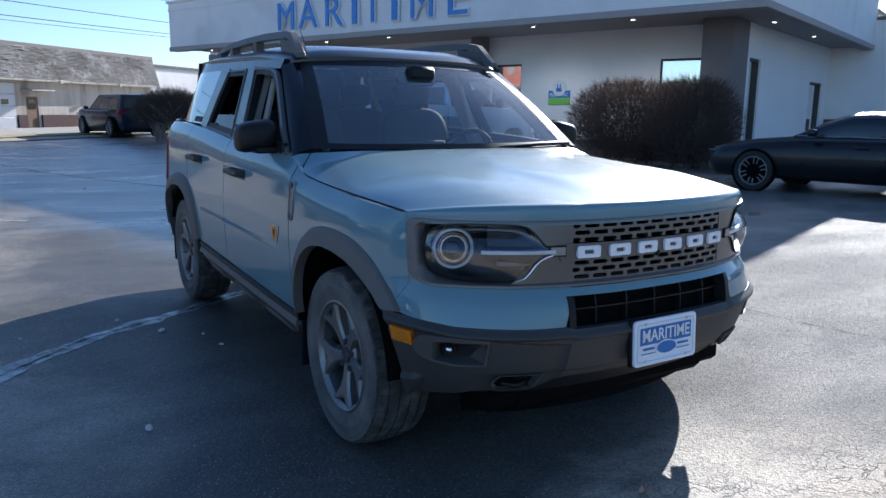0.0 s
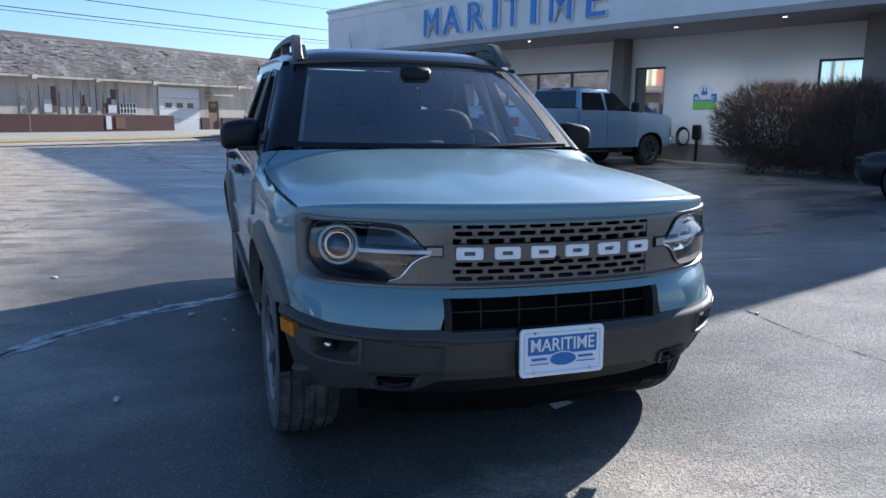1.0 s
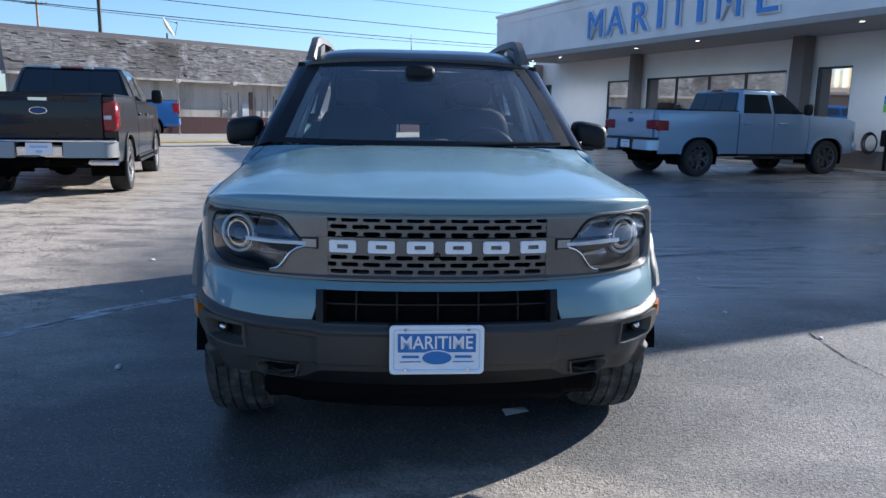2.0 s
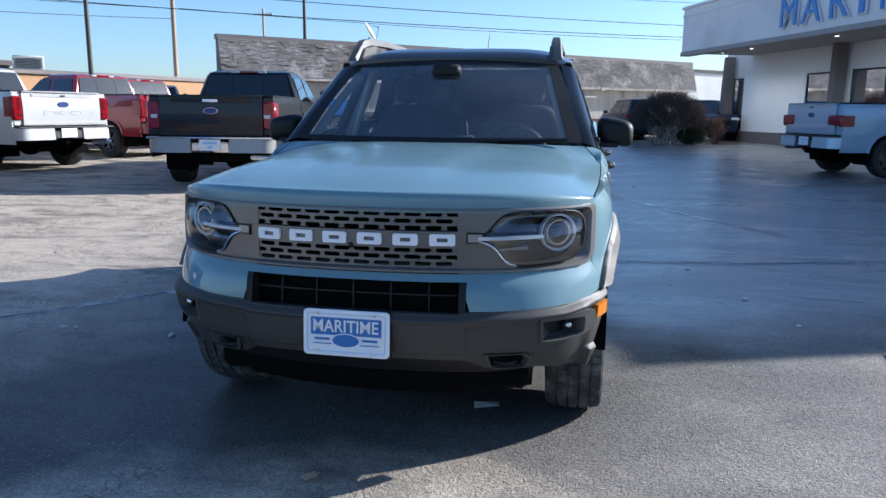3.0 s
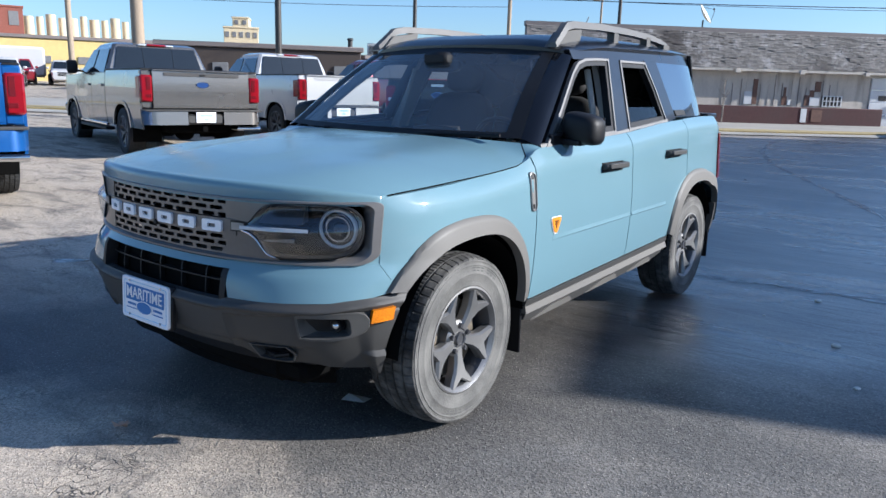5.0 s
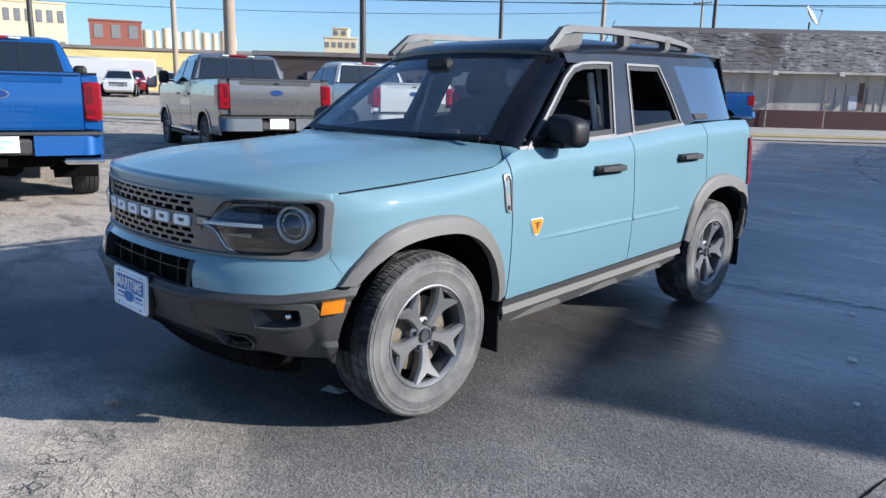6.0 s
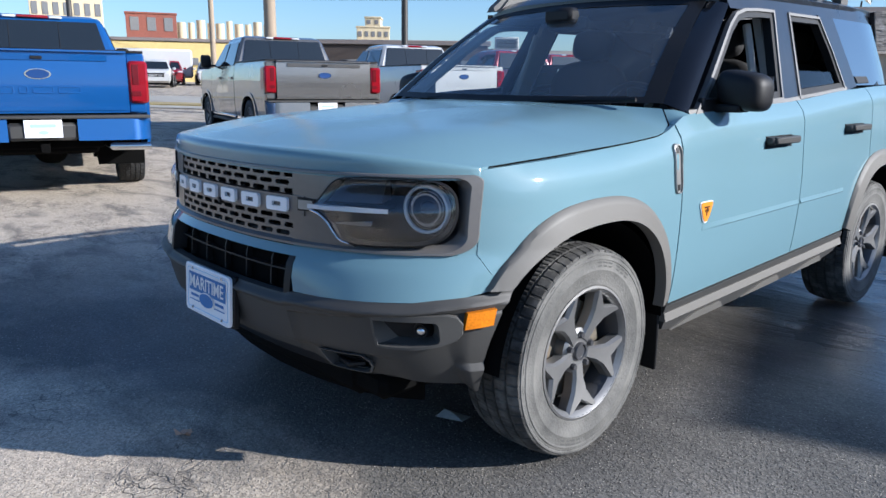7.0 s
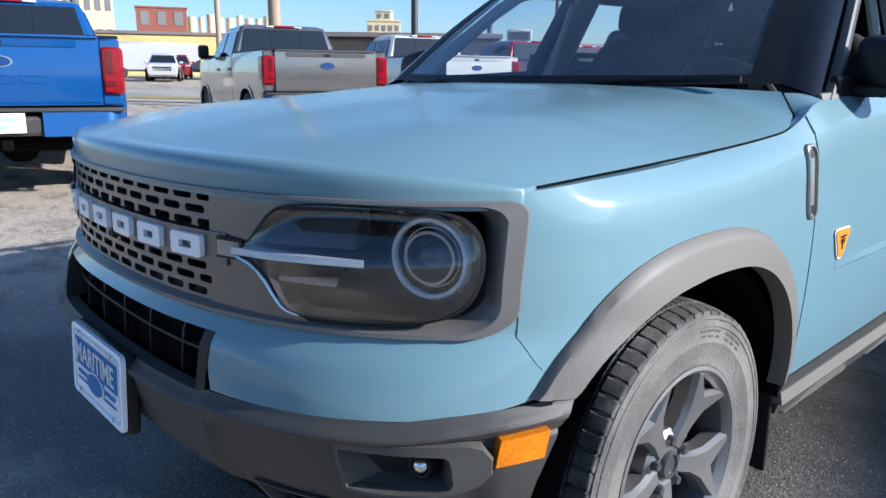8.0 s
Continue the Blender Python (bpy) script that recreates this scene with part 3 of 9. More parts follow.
STUCCO = surf("warm_grey_stucco", (0.84, 0.81, 0.785), rough=0.9, var=0.06, scale=1.5, fine=90, bump=0.004, dirt=(0.70, 0.66, 0.63), dirt_scale=0.5)
STUCCO_LIGHT = surf("pale_stucco", (0.86, 0.84, 0.82), rough=0.9, var=0.05, scale=1.5, fine=90, bump=0.004)
BROWN_TRIM = surf("brown_metal_trim", (0.18, 0.155, 0.145), rough=0.6, var=0.1)
SOFFIT = surf("brown_soffit", (0.38, 0.345, 0.32), rough=0.8, var=0.1)
SIGN_BLUE = surf("sign_blue", (0.03, 0.20, 0.58), rough=0.3, var=0.05, coat=0.4)
SIGN_WHITE = surf("sign_white", (0.75, 0.76, 0.78), rough=0.4, var=0.03)
SIGN_GREEN = surf("sign_green", (0.22, 0.55, 0.10), rough=0.4, var=0.05)
SHOP_GLASS = surf("reflective_showroom_glass", (0.86, 0.88, 0.90), rough=0.03, metal=1.0, var=0.03)
BRICK_BASE = surf("brown_brick_base", (0.13, 0.075, 0.06), rough=0.85, var=0.3, scale=8, fine=40, bump=0.004)
LAMP_GLOW = surf("downlight", (0.9, 0.9, 0.85), emit=(1.0, 0.95, 0.88, 2.5))

WALL_N, FASC_N, U_FAR, U_NEAR, Z_BOT, Z_TOP = 16.1, 13.1, -24.4, -2.81, 3.47, 5.2
showroom = thing("car_showroom", "single-storey showroom with grey stucco walls under a deep canopy", "building")
openings = [(-25.75, -24.9, 0.62, 2.72), (-20.9, -19.6, 0.75, 2.72), (-18.6, -12.55, 0.75, 2.74), (-11.55, -10.5, 0.72, 2.76), (-6.2, -5.05, 1.2, 2.76)]
w = Geo()
edge = -26.3
for a, c, z0, z1 in openings:
    un_box(w, edge, a, WALL_N, WALL_N + 0.3, -0.2, 3.75)
    un_box(w, a, c, WALL_N, WALL_N + 0.3, -0.2, z0)
    un_box(w, a, c, WALL_N, WALL_N + 0.3, z1, 3.75)
    edge = c
un_box(w, edge, -4.06, WALL_N, WALL_N + 0.3, -0.2, 3.75)
part("wall", w, STUCCO_LIGHT, showroom)
w = Geo()
un_box(w, -4.36, -4.06, WALL_N + 0.304, 16.46, -0.2, 3.75)
un_box(w, -4.36, -4.06, 17.4, 22.6, -0.2, 3.75)
un_box(w, -4.36, -4.06, 16.46, 17.4, 2.75, 3.75)
un_box(w, -4.36, -4.06, 22.6, 24.3, 2.4, 3.75)
un_box(w, -4.36, -4.06, 24.3, 25.0, -0.2, 3.75)
part("side_wall", w, STUCCO_LIGHT, showroom)
w = Geo()
un_box(w, -26.3, -26.0, WALL_N + 0.304, 30, -0.2, 5.0)
un_box(w, -25.996, -4.0, 29.7, 30, -0.2, 5.0)
part("back_wall", w, STUCCO, showroom)
w = Geo()
un_box(w, U_FAR, U_NEAR, FASC_N, FASC_N + 0.3, Z_BOT + 0.16, Z_TOP, 0.01)
un_box(w, U_NEAR - 0.3, U_NEAR, FASC_N + 0.304, 25.0, Z_BOT + 0.16, Z_TOP, 0.01)
un_box(w, U_FAR, U_FAR + 0.3, FASC_N + 0.304, 17, Z_BOT + 0.16, Z_TOP, 0.01)
part("fascia", w, STUCCO, showroom, "warm grey stucco canopy fascia")
w = Geo()
un_box(w, U_FAR - 0.06, U_NEAR + 0.06, FASC_N - 0.06, FASC_N + 0.36, Z_TOP + 0.003, Z_TOP + 0.1, 0.01)
un_box(w, U_NEAR - 0.36, U_NEAR + 0.06, FASC_N + 0.37, 25.0, Z_TOP + 0.003, Z_TOP + 0.1, 0.01)
un_box(w, U_FAR - 0.02, U_NEAR + 0.02, FASC_N - 0.025, FASC_N - 0.002, Z_TOP - 0.28, Z_TOP - 0.2)
part("parapet_cap", w, STUCCO, showroom)
w = Geo()
un_box(w, U_FAR - 0.03, U_NEAR + 0.03, FASC_N - 0.04, FASC_N + 0.34, Z_BOT, Z_BOT + 0.157, 0.015)
un_box(w, U_NEAR - 0.34, U_NEAR + 0.03, FASC_N + 0.35, 25.0, Z_BOT, Z_BOT + 0.157, 0.015)
part("canopy_edge", w, SOFFIT, showroom, "brown metal canopy edge")
w = Geo()
un_box(w, U_FAR, U_NEAR - 0.31, FASC_N + 0.35, WALL_N + 0.3, Z_BOT + 0.1, Z_BOT + 0.16)
un_box(w, -4.3, U_NEAR - 0.31, WALL_N + 0.31, 25, Z_BOT + 0.1, Z_BOT + 0.16)
part("soffit", w, SOFFIT, showroom, "brown canopy soffit")
w = Geo()
un_box(w, U_FAR + 0.31, U_NEAR - 0.31, FASC_N + 0.31, 29.69, 4.9, 5.0)
part("roof", w, GREY_PLASTIC, showroom)
for a, c, z0, z1 in openings:
    n_panes = max(1, round((c - a) / 1.5))
    win = Geo()
    for i in range(n_panes + 1):
        x = lerp(a, c, i / n_panes)
        un_box(win, max(a, x - 0.035), min(c, x + 0.035), WALL_N + 0.03, WALL_N + 0.12, z0 + 0.06, z1 - 0.06)
    un_box(win, a, c, WALL_N + 0.03, WALL_N + 0.12, z0, z0 + 0.058)
    un_box(win, a, c, WALL_N + 0.03, WALL_N + 0.12, z1 - 0.058, z1)
    wf = part("window", win, DARK_FRAME, showroom, "dark bronze window frame")
    for i in range(n_panes):
        pg = Geo()
        un_box(pg, lerp(a, c, i / n_panes) + 0.036, lerp(a, c, (i + 1) / n_panes) - 0.036, WALL_N + 0.06, WALL_N + 0.075, z0 + 0.06, z1 - 0.06)
        part("pane", pg, SHOP_GLASS, wf)
for n0, n1, z1 in ((16.46, 17.4, 2.75), (22.6, 24.3, 2.4)):
    win = Geo()
    un_box(win, -4.3, -4.12, n0, n0 + 0.06, 0.15, z1)
    un_box(win, -4.3, -4.12, n1 - 0.06, n1, 0.15, z1)
    un_box(win, -4.3, -4.12, n0 + 0.061, n1 - 0.061, z1 - 0.06, z1)
    wf = part("window" if z1 > 2.5 else "door", win, DARK_FRAME, showroom, "dark bronze glazed opening")
    pg = Geo()
    un_box(pg, -4.22, -4.2, n0 + 0.061, n1 - 0.061, 0.15, z1 - 0.061)
    part("pane", pg, SHOP_GLASS, wf)
# sloping brown fins carry the canopy; a broad pier stands at the corner
for u0, u1, splay, n0, n1 in ((-25.66, -25.44, 0.24, 15.6, 15.975), (-18.95, -18.69, 0.10, 15.6, 15.975), (-12.0, -11.6, 0.12, 15.6, 15.975), (-4.74, -4.0, 0.0, 15.0, 16.095)):
    w = Geo()
    zt = Z_BOT + 0.097
    w.poly([un(u0 - splay, n0, 0.0), un(u1, n0, 0.0), un(u1, n0, zt), un(u0, n0, zt)], ND * (n1 - n0))
    part("column", w, BROWN_TRIM, showroom, "sloping brown canopy fin" if splay else "broad brown corner pier")
w = Geo()
un_box(w, -26.3, -5.2, WALL_N - 0.12, WALL_N - 0.003, -0.1, 0.62, 0.01)
part("base_course", w, BROWN_TRIM, showroom, "brown base band")
for u in (-23.5, -21.5, -17.0, -14.2, -9.0, -6.2):
    w = Geo()
    c = un(u, 14.3, Z_BOT + 0.094)
    w.add([c + Vector((0.055 * math.cos(a), 0.055 * math.sin(a), -0.004)) for a in [k * math.pi / 6 for k in range(12)]], [tuple(range(12))])
    part("downlight", w, LAMP_GLOW, showroom, "small round canopy downlight")
for u in (-23.5, -21.5, -17.0, -14.2, -9.0, -6.2):
    lamp_data = bpy.data.lights.new("canopy_lamp", "SPOT")
    lamp_data.energy, lamp_data.spot_size, lamp_data.spot_blend, lamp_data.shadow_soft_size, lamp_data.color = 58, radians(150), 0.8, 0.06, (1.0, 0.96, 0.90)
    new("canopy_lamp", lamp_data).matrix_world = Matrix.Translation(un(u, 14.3, Z_BOT + 0.07))
for nn in (16.6, 20.6):
    w = Geo()
    c = un(-3.6, nn, Z_BOT + 0.094)
    w.add([c + Vector((0.055 * math.cos(a), 0.055 * math.sin(a), -0.004)) for a in [k * math.pi / 6 for k in range(12)]], [tuple(range(12))])
    part("downlight", w, LAMP_GLOW, showroom, "small round canopy downlight")
# the wing behind, seen past the canopy's end
wing = thing("showroom_wing", "beige stucco wing with a brown brick base", "building")
w = Geo()
un_box(w, -4.05, 14, 25.0, 25.3, 1.25, 4.4)
un_box(w, 13.7, 14, 25.304, 34, -0.2, 4.4)
part("wall", w, STUCCO, wing)
w = Geo()
un_box(w, -4.05, 14, 24.93, 25.28, -0.2, 1.25)
part("brick_base", w, BRICK_BASE, wing, "brown brick base")
w = Geo()
un_box(w, -4.0, 14.05, 24.95, 34.0, 4.403, 4.5)
part("roof", w, BROWN_TRIM, wing)

# sign letters on the fascia
sign = thing("fascia_sign", "large blue channel letters with white edges on the fascia", "sign")
spots = (-17.85, -16.84, -15.60, -14.45, -13.95, -12.86, -12.15, -10.84)
for i, ch in enumerate("MARITIME"):
    wide = {"M": 0.78, "A": 0.86, "R": 0.74, "I": 0.2, "T": 0.66, "E": 0.62}[ch]
    g = text_geo(ch, 1.0, 0.05, 0.0)
    lo, hi = extent(g)
    for name, grow, mat_, off in (("letter_edge", 0.03, SIGN_WHITE, 0.0), ("letter", 0.0, SIGN_BLUE, 0.035)):
        q = text_geo(ch, 1.0, 0.05, grow)
        k = [((x - (lo[0] + hi[0]) / 2) / (hi[0] - lo[0]) * wide, y, (z - lo[2]) / (hi[2] - lo[2]) * 0.84) for x, y, z in q.v]
        q.v = [tuple(un(spots[i] + wide / 2 + x, FASC_N - 0.06 - off + y, 3.86 + z)) for x, y, z in k]
        part(name, q, mat_, sign, "white letter edge" if grow else "", sharp=30)

# charging point on the wall: sign, cable and unit
board = thing("charging_sign", "blue and green charging sign with a plug symbol", "sign")
g = Geo()
un_box(g, -9.52, -8.82, WALL_N - 0.03, WALL_N - 0.002, 1.78, 1.98, 0.005)
part("panel", g, SIGN_BLUE, board)
g = Geo()
un_box(g, -9.52, -8.82, WALL_N - 0.034, WALL_N - 0.004, 1.58, 1.775, 0.005)
part("green_panel", g, SIGN_GREEN, board, "green lower panel")
g = Geo()
for rad, off in ((0.22, 0.0),):
    c = un(-9.17, WALL_N - 0.045, 2.05)
    ring = [c + UD * (rad * math.cos(a)) + Vector((0, 0, rad * math.sin(a))) for a in [k * math.pi / 12 for k in range(24)]]
    g.poly(ring, ND * 0.03)
part("disc", g, SIGN_WHITE, board, "white disc")
g = Geo()
un_box(g, -9.23, -9.2, WALL_N - 0.06, WALL_N - 0.048, 2.02, 2.16)
un_box(g, -9.14, -9.11, WALL_N - 0.06, WALL_N - 0.048, 2.02, 2.16)
un_box(g, -9.26, -9.08, WALL_N - 0.062, WALL_N - 0.048, 1.95, 2.05, 0.01)
part("plug_symbol", g, SIGN_BLUE, board, "blue plug symbol")
g = text_geo("ELECTRIC", 0.13, 0.006, 0.004)
lo, hi = extent(g)
g.v = [tuple(un(-9.47 + (x - lo[0]) / (hi[0] - lo[0]) * 0.6, WALL_N - 0.036, 1.82 + z)) for x, y, z in g.v]
part("lettering", g, SIGN_WHITE, board, "white lettering")
charger = thing("wall_charger", "black wall-mounted car charger with a coiled cable", "charger")
g = Geo()
un_box(g, -9.35, -9.12, WALL_N - 0.26, WALL_N - 0.122, 0.75, 1.15, 0.03)
part("unit", g, BLACK, charger)
g = Geo()
for k in range(3):
    c = un(-9.62, WALL_N - 0.2 - 0.03 * k, 0.82)
    r = 0.17 + 0.02 * k
    g.tube([c + UD * (r * math.cos(a)) + Vector((0, 0, 1.25 * r * math.sin(a))) for a in [j * math.pi / 8 for j in range(17)]], 0.016, 6)
part("cable", g, RUBBER_CLEAN, charger, "coiled black cable")
g = Geo()
un_box(g, -9.25, -9.2, WALL_N - 0.2, WALL_N - 0.15, lie(12.3, 14.0) - 0.02, 0.75)
part("post", g, BLACK, charger)

# kerbed bed and stall lines beside the showroom
walkway = Geo()
un_box(walkway, -25.6, -4.9, 15.25, WALL_N - 0.125, -0.2, 0.16, 0.02)
piece("pavement", walkway, CONCRETE, "concrete walkway along the showroom", "pavement", kind="structure")
for u in (-22.5, -20.6, -18.6, -7.0, -5.2, -3.0):
    a, c = un(u, 10.6, 0), un(u, 14.1, 0)
    strip("stall_line", [(a.x, a.y), (c.x, c.y)], 0.1, LINE_WHITE, "worn white parking line", uneven=0.15)
for line in ([(7.8, 9.7), (10.75, 10.04)], [(7.8, 9.7), (8.67, 8.0)], [(7.68, 12.44), (11.26, 12.9)], [(-3.7, 8.55), (-2.2, 8.48)], [(-3.95, 7.55), (-1.7, 7.16)], [(-5.2, 9.8), (-2.6, 9.6)]):
    strip("stall_line", line, 0.11, LINE_WHITE, "worn white parking line", uneven=0.15)
# old crack-sealant lines on the lot
strip("sealed_crack", [(-2.9, 21.0), (-2.14, 16.8), (-1.2, 13.8), (0.6, 9.9), (1.95, 6.89), (3.0, 5.0)], 0.11, SEAL, "pale sealed crack in the asphalt", n=60, uneven=0.5, category="crack")
SEAM = [(-3.1, 0.2), (-2.5, 0.95), (-2.07, 1.53), (-1.65, 1.97), (-1.08, 2.3), (-0.51, 2.67), (0.2, 3.1), (0.81, 3.38), (1.4, 3.43), (2.16, 3.52), (4.2, 4.1)]
strip("sealed_crack", SEAM, 0.12, SEAL, "pale sealed crack in the asphalt", n=70, uneven=0.35, category="crack")
strip("crack", [(x, y - 0.01) for x, y in SEAM], 0.008, DEEP, "thin open crack along pale old sealant", up=0.007, n=120, uneven=0.8, category="crack")
strip("sealed_crack", [(2.47, 1.06), (2.41, 0.56), (2.44, 0.04), (2.6, -0.6)], 0.008, DEEP, "thin open crack in the asphalt", n=30, uneven=0.7, category="crack")


# ---- the shingled workshop across the road ----
FA, FD = Vector((-19.0, 22.75, 0)), Vector((0.737, 0.676, 0))
FN = Vector((-0.676, 0.737, 0))


def fa(s, d, z):
    return FA + FD * s + FN * d + Vector((0, 0, z))


FM = Matrix(((FD.x, FN.x, 0, FA.x), (FD.y, FN.y, 0, FA.y), (0, 0, 1, 0), (0, 0, 0, 1)))


def fa_box(g, s0, s1, d0, d1, z0, z1, b=0.0):
    return g.box(((s0 + s1) / 2, (d0 + d1) / 2, (z0 + z1) / 2), (s1 - s0, d1 - d0, z1 - z0), b, FM)


def shingle_mat():
    m = surf("weathered_grey_shingle", (0.205, 0.19, 0.175), rough=0.9, var=0.3, scale=1.2, fine=30, bump=0.004, dirt=(0.07, 0.06, 0.055), dirt_scale=0.35, dirt_at=(0.45, 0.7))
    n, l = m.node_tree.nodes, m.node_tree.links
    b = n["Principled BSDF"]
    src = b.inputs["Base Color"].links[0].from_socket
    geo = n.new("ShaderNodeNewGeometry")
    r = n.new("ShaderNodeMapRange")
    r.inputs["To Min"].default_value, r.inputs["To Max"].default_value = 0.72, 1.3
    l.new(geo.outputs["Random Per Island"], r.inputs["Value"])
    s = n.new("ShaderNodeVectorMath")
    s.operation = "SCALE"
    l.new(src, s.inputs[0])
    l.new(r.outputs[0], s.inputs["Scale"])
    # flaking remains of pale paint
    tc, ns, r2, mx = (n.new("ShaderNode" + k) for k in ("TexCoord", "TexNoise", "MapRange", "Mix"))
    ns.inputs["Scale"].default_value, ns.inputs["Detail"].default_value, ns.inputs["Roughness"].default_value = 0.9, 9, 0.72
    l.new(tc.outputs["Object"], ns.inputs["Vector"])
    r2.inputs["From Min"].default_value, r2.inputs["From Max"].default_value, r2.inputs["To Max"].default_value = 0.53, 0.64, 0.75
    l.new(ns.outputs["Fac"], r2.inputs["Value"])
    mx.data_type = "RGBA"
    mx.inputs["B"].default_value = (0.42, 0.40, 0.385, 1)
    l.new(r2.outputs[0], mx.inputs["Factor"])
    l.new(s.outputs[0], mx.inputs["A"])
    l.new(mx.outputs["Result"], b.inputs["Base Color"])
    return m


SHINGLE = shingle_mat()
TAN_WALL = surf("peeling_tan_boards", (0.50, 0.455, 0.40), rough=0.9, var=0.18, scale=1.0, fine=20, stretch=(3, 3, 0.4), dirt=(0.30, 0.26, 0.225), dirt_at=(0.50, 0.70), dirt_scale=0.7)
BARE_BRICK = surf("bare_brown_brick", (0.15, 0.085, 0.065), rough=0.9, var=0.35, scale=4, fine=18, bump=0.004)
MAROON = surf("maroon_painted_block", (0.065, 0.025, 0.025), rough=0.8, var=0.25, scale=1, fine=12)
WHITE_DOOR = surf("white_sectional_door", (0.56, 0.57, 0.585), rough=0.6, var=0.05)
WOOD_DOOR = surf("brown_wooden_door", (0.16, 0.09, 0.055), rough=0.7, var=0.2)
workshop = thing("shingled_workshop", "long low workshop with a grey shingled mansard and peeling tan walls", "building")
g = Geo()
S0, S1 = 5.8, 35.0
for s0, s1, z0, z1 in ((S0, 22.0, 0.0, 2.75), (22.0, 24.75, 2.5, 2.75), (24.75, 25.4, 0.0, 2.75), (25.4, 26.15, 1.85, 2.75), (26.15, S1, 0.0, 2.75)):
    fa_box(g, s0, s1, 0, 0.25, z0, z1)
g.poly([fa(S0, 0.254, 0), fa(S0 + 0.25, 0.254, 0), fa(S0 + 8.25, 14, 0), fa(S0 + 8, 14, 0)], (0, 0, 4.2))
fa_box(g, S1 - 0.25, S1, 0.254, 14, 0.0, 4.2)
part("wall", g, TAN_WALL, workshop)
g = Geo()
g.poly([fa(S0, 0.35, 4.2), fa(S1 + 0.1, 0.35, 4.2), fa(S1 + 0.1, 14, 4.2), fa(S0 + 8, 14, 4.2)], (0, 0, 0.1))
fa_box(g, S0 - 0.25, S1 + 0.25, -0.06, 0.33, 4.26, 4.46, 0.01)
part("roof", g, BROWN_TRIM, workshop, "dark flat roof edge")
g = Geo()
fa_box(g, S0 - 0.2, S1 + 0.2, -0.52, 0.0, 2.60, 2.72, 0.01)
part("eaves_board", g, TAN_WALL, workshop)
g = Geo()
rs = random.Random(4)
rows_n = 21
for k in range(rows_n):
    z0 = 2.73 + k * (1.58 / rows_n)
    z1 = z0 + 1.58 / rows_n * 1.12
    d0, d1 = -0.5 + 0.46 * k / rows_n, -0.5 + 0.46 * (k + 1) / rows_n
    s = S0 - 0.2
    while s < S1 + 0.2:
        wdt = rs.uniform(0.10, 0.34)
        lift = rs.uniform(0.0, 0.022)
        if rs.random() > 0.03:
            e = min(s + wdt - 0.012, S1 + 0.2)
            zz = z0 + rs.uniform(-0.015, 0.015)
            g.add([fa(s, d0 - 0.02 - lift, zz), fa(e, d0 - 0.02 - lift, zz), fa(e, d1 - 0.006, z1), fa(s, d1 - 0.006, z1), fa(s, d0 + 0.01, zz), fa(e, d0 + 0.01, zz)],
                  [(0, 1, 2, 3), (0, 4, 5, 1)])
        s += wdt
tagged(part("shingles", g, SHINGLE, workshop, "weathered grey wooden shingles"), kind="stuff")
g = Geo()
g.add([fa(S0 - 0.2, -0.48, 2.72), fa(S1 + 0.2, -0.48, 2.72), fa(S1 + 0.2, -0.01, 4.31), fa(S0 - 0.2, -0.01, 4.31), fa(S0 - 0.2, 0.3, 2.72), fa(S0 - 0.2, 0.3, 4.31), fa(S1 + 0.2, 0.3, 2.72), fa(S1 + 0.2, 0.3, 4.31)],
      [(0, 1, 2, 3), (0, 3, 5, 4), (1, 6, 7, 2)])
part("mansard", g, SHINGLE, workshop)
g = Geo()
for k in range(4):
    fa_box(g, 22.04, 24.71, -0.06, 0.1, 0.3 + k * 0.55, 0.3 + k * 0.55 + 0.535, 0.012)
gd = part("garage_door", g, WHITE_DOOR, workshop, "white sectional garage door with three small windows")
for k in range(3):
    q = Geo()
    fa_box(q, 22.45 + k * 0.72, 22.85 + k * 0.72, -0.075, -0.062, 1.46, 1.70, 0.02)
    part("pane", q, LENS_DARK, gd)
g = Geo()
fa_box(g, 25.43, 26.12, 0.02, 0.1, 0.3, 1.82, 0.01)
dr = part("door", g, WOOD_DOOR, workshop, "brown wooden door with a glazed top")
q = Geo()
fa_box(q, 25.55, 26.0, 0.0, 0.017, 1.25, 1.7, 0.005)
part("pane", q, LENS_DARK, dr)
g = Geo()
fa_box(g, 25.1, 26.6, -0.7, 0.0, 2.12, 2.2, 0.01)
part("awning", g, TAN_WALL, workshop)
g = Geo()
fa_box(g, 26.3, S1 - 0.1, -0.09, -0.003, 0.2, 0.95, 0.01)
fa_box(g, 24.8, 25.38, -0.09, -0.003, 0.2, 0.95, 0.01)
part("base_band", g, MAROON, workshop, "maroon painted base band")
rs = random.Random(8)
for k in range(16):
    q = Geo()
    s = 14.9 + k * 0.36 + rs.uniform(-0.1, 0.1)
    fa_box(q, s, s + rs.uniform(0.02, 0.05), -0.02, -0.002, 1.1, rs.uniform(1.9, 2.5))
    part("loose_board", q, BROWN_TRIM if k % 3 else TAN_WALL, workshop, "loose weathered batten")
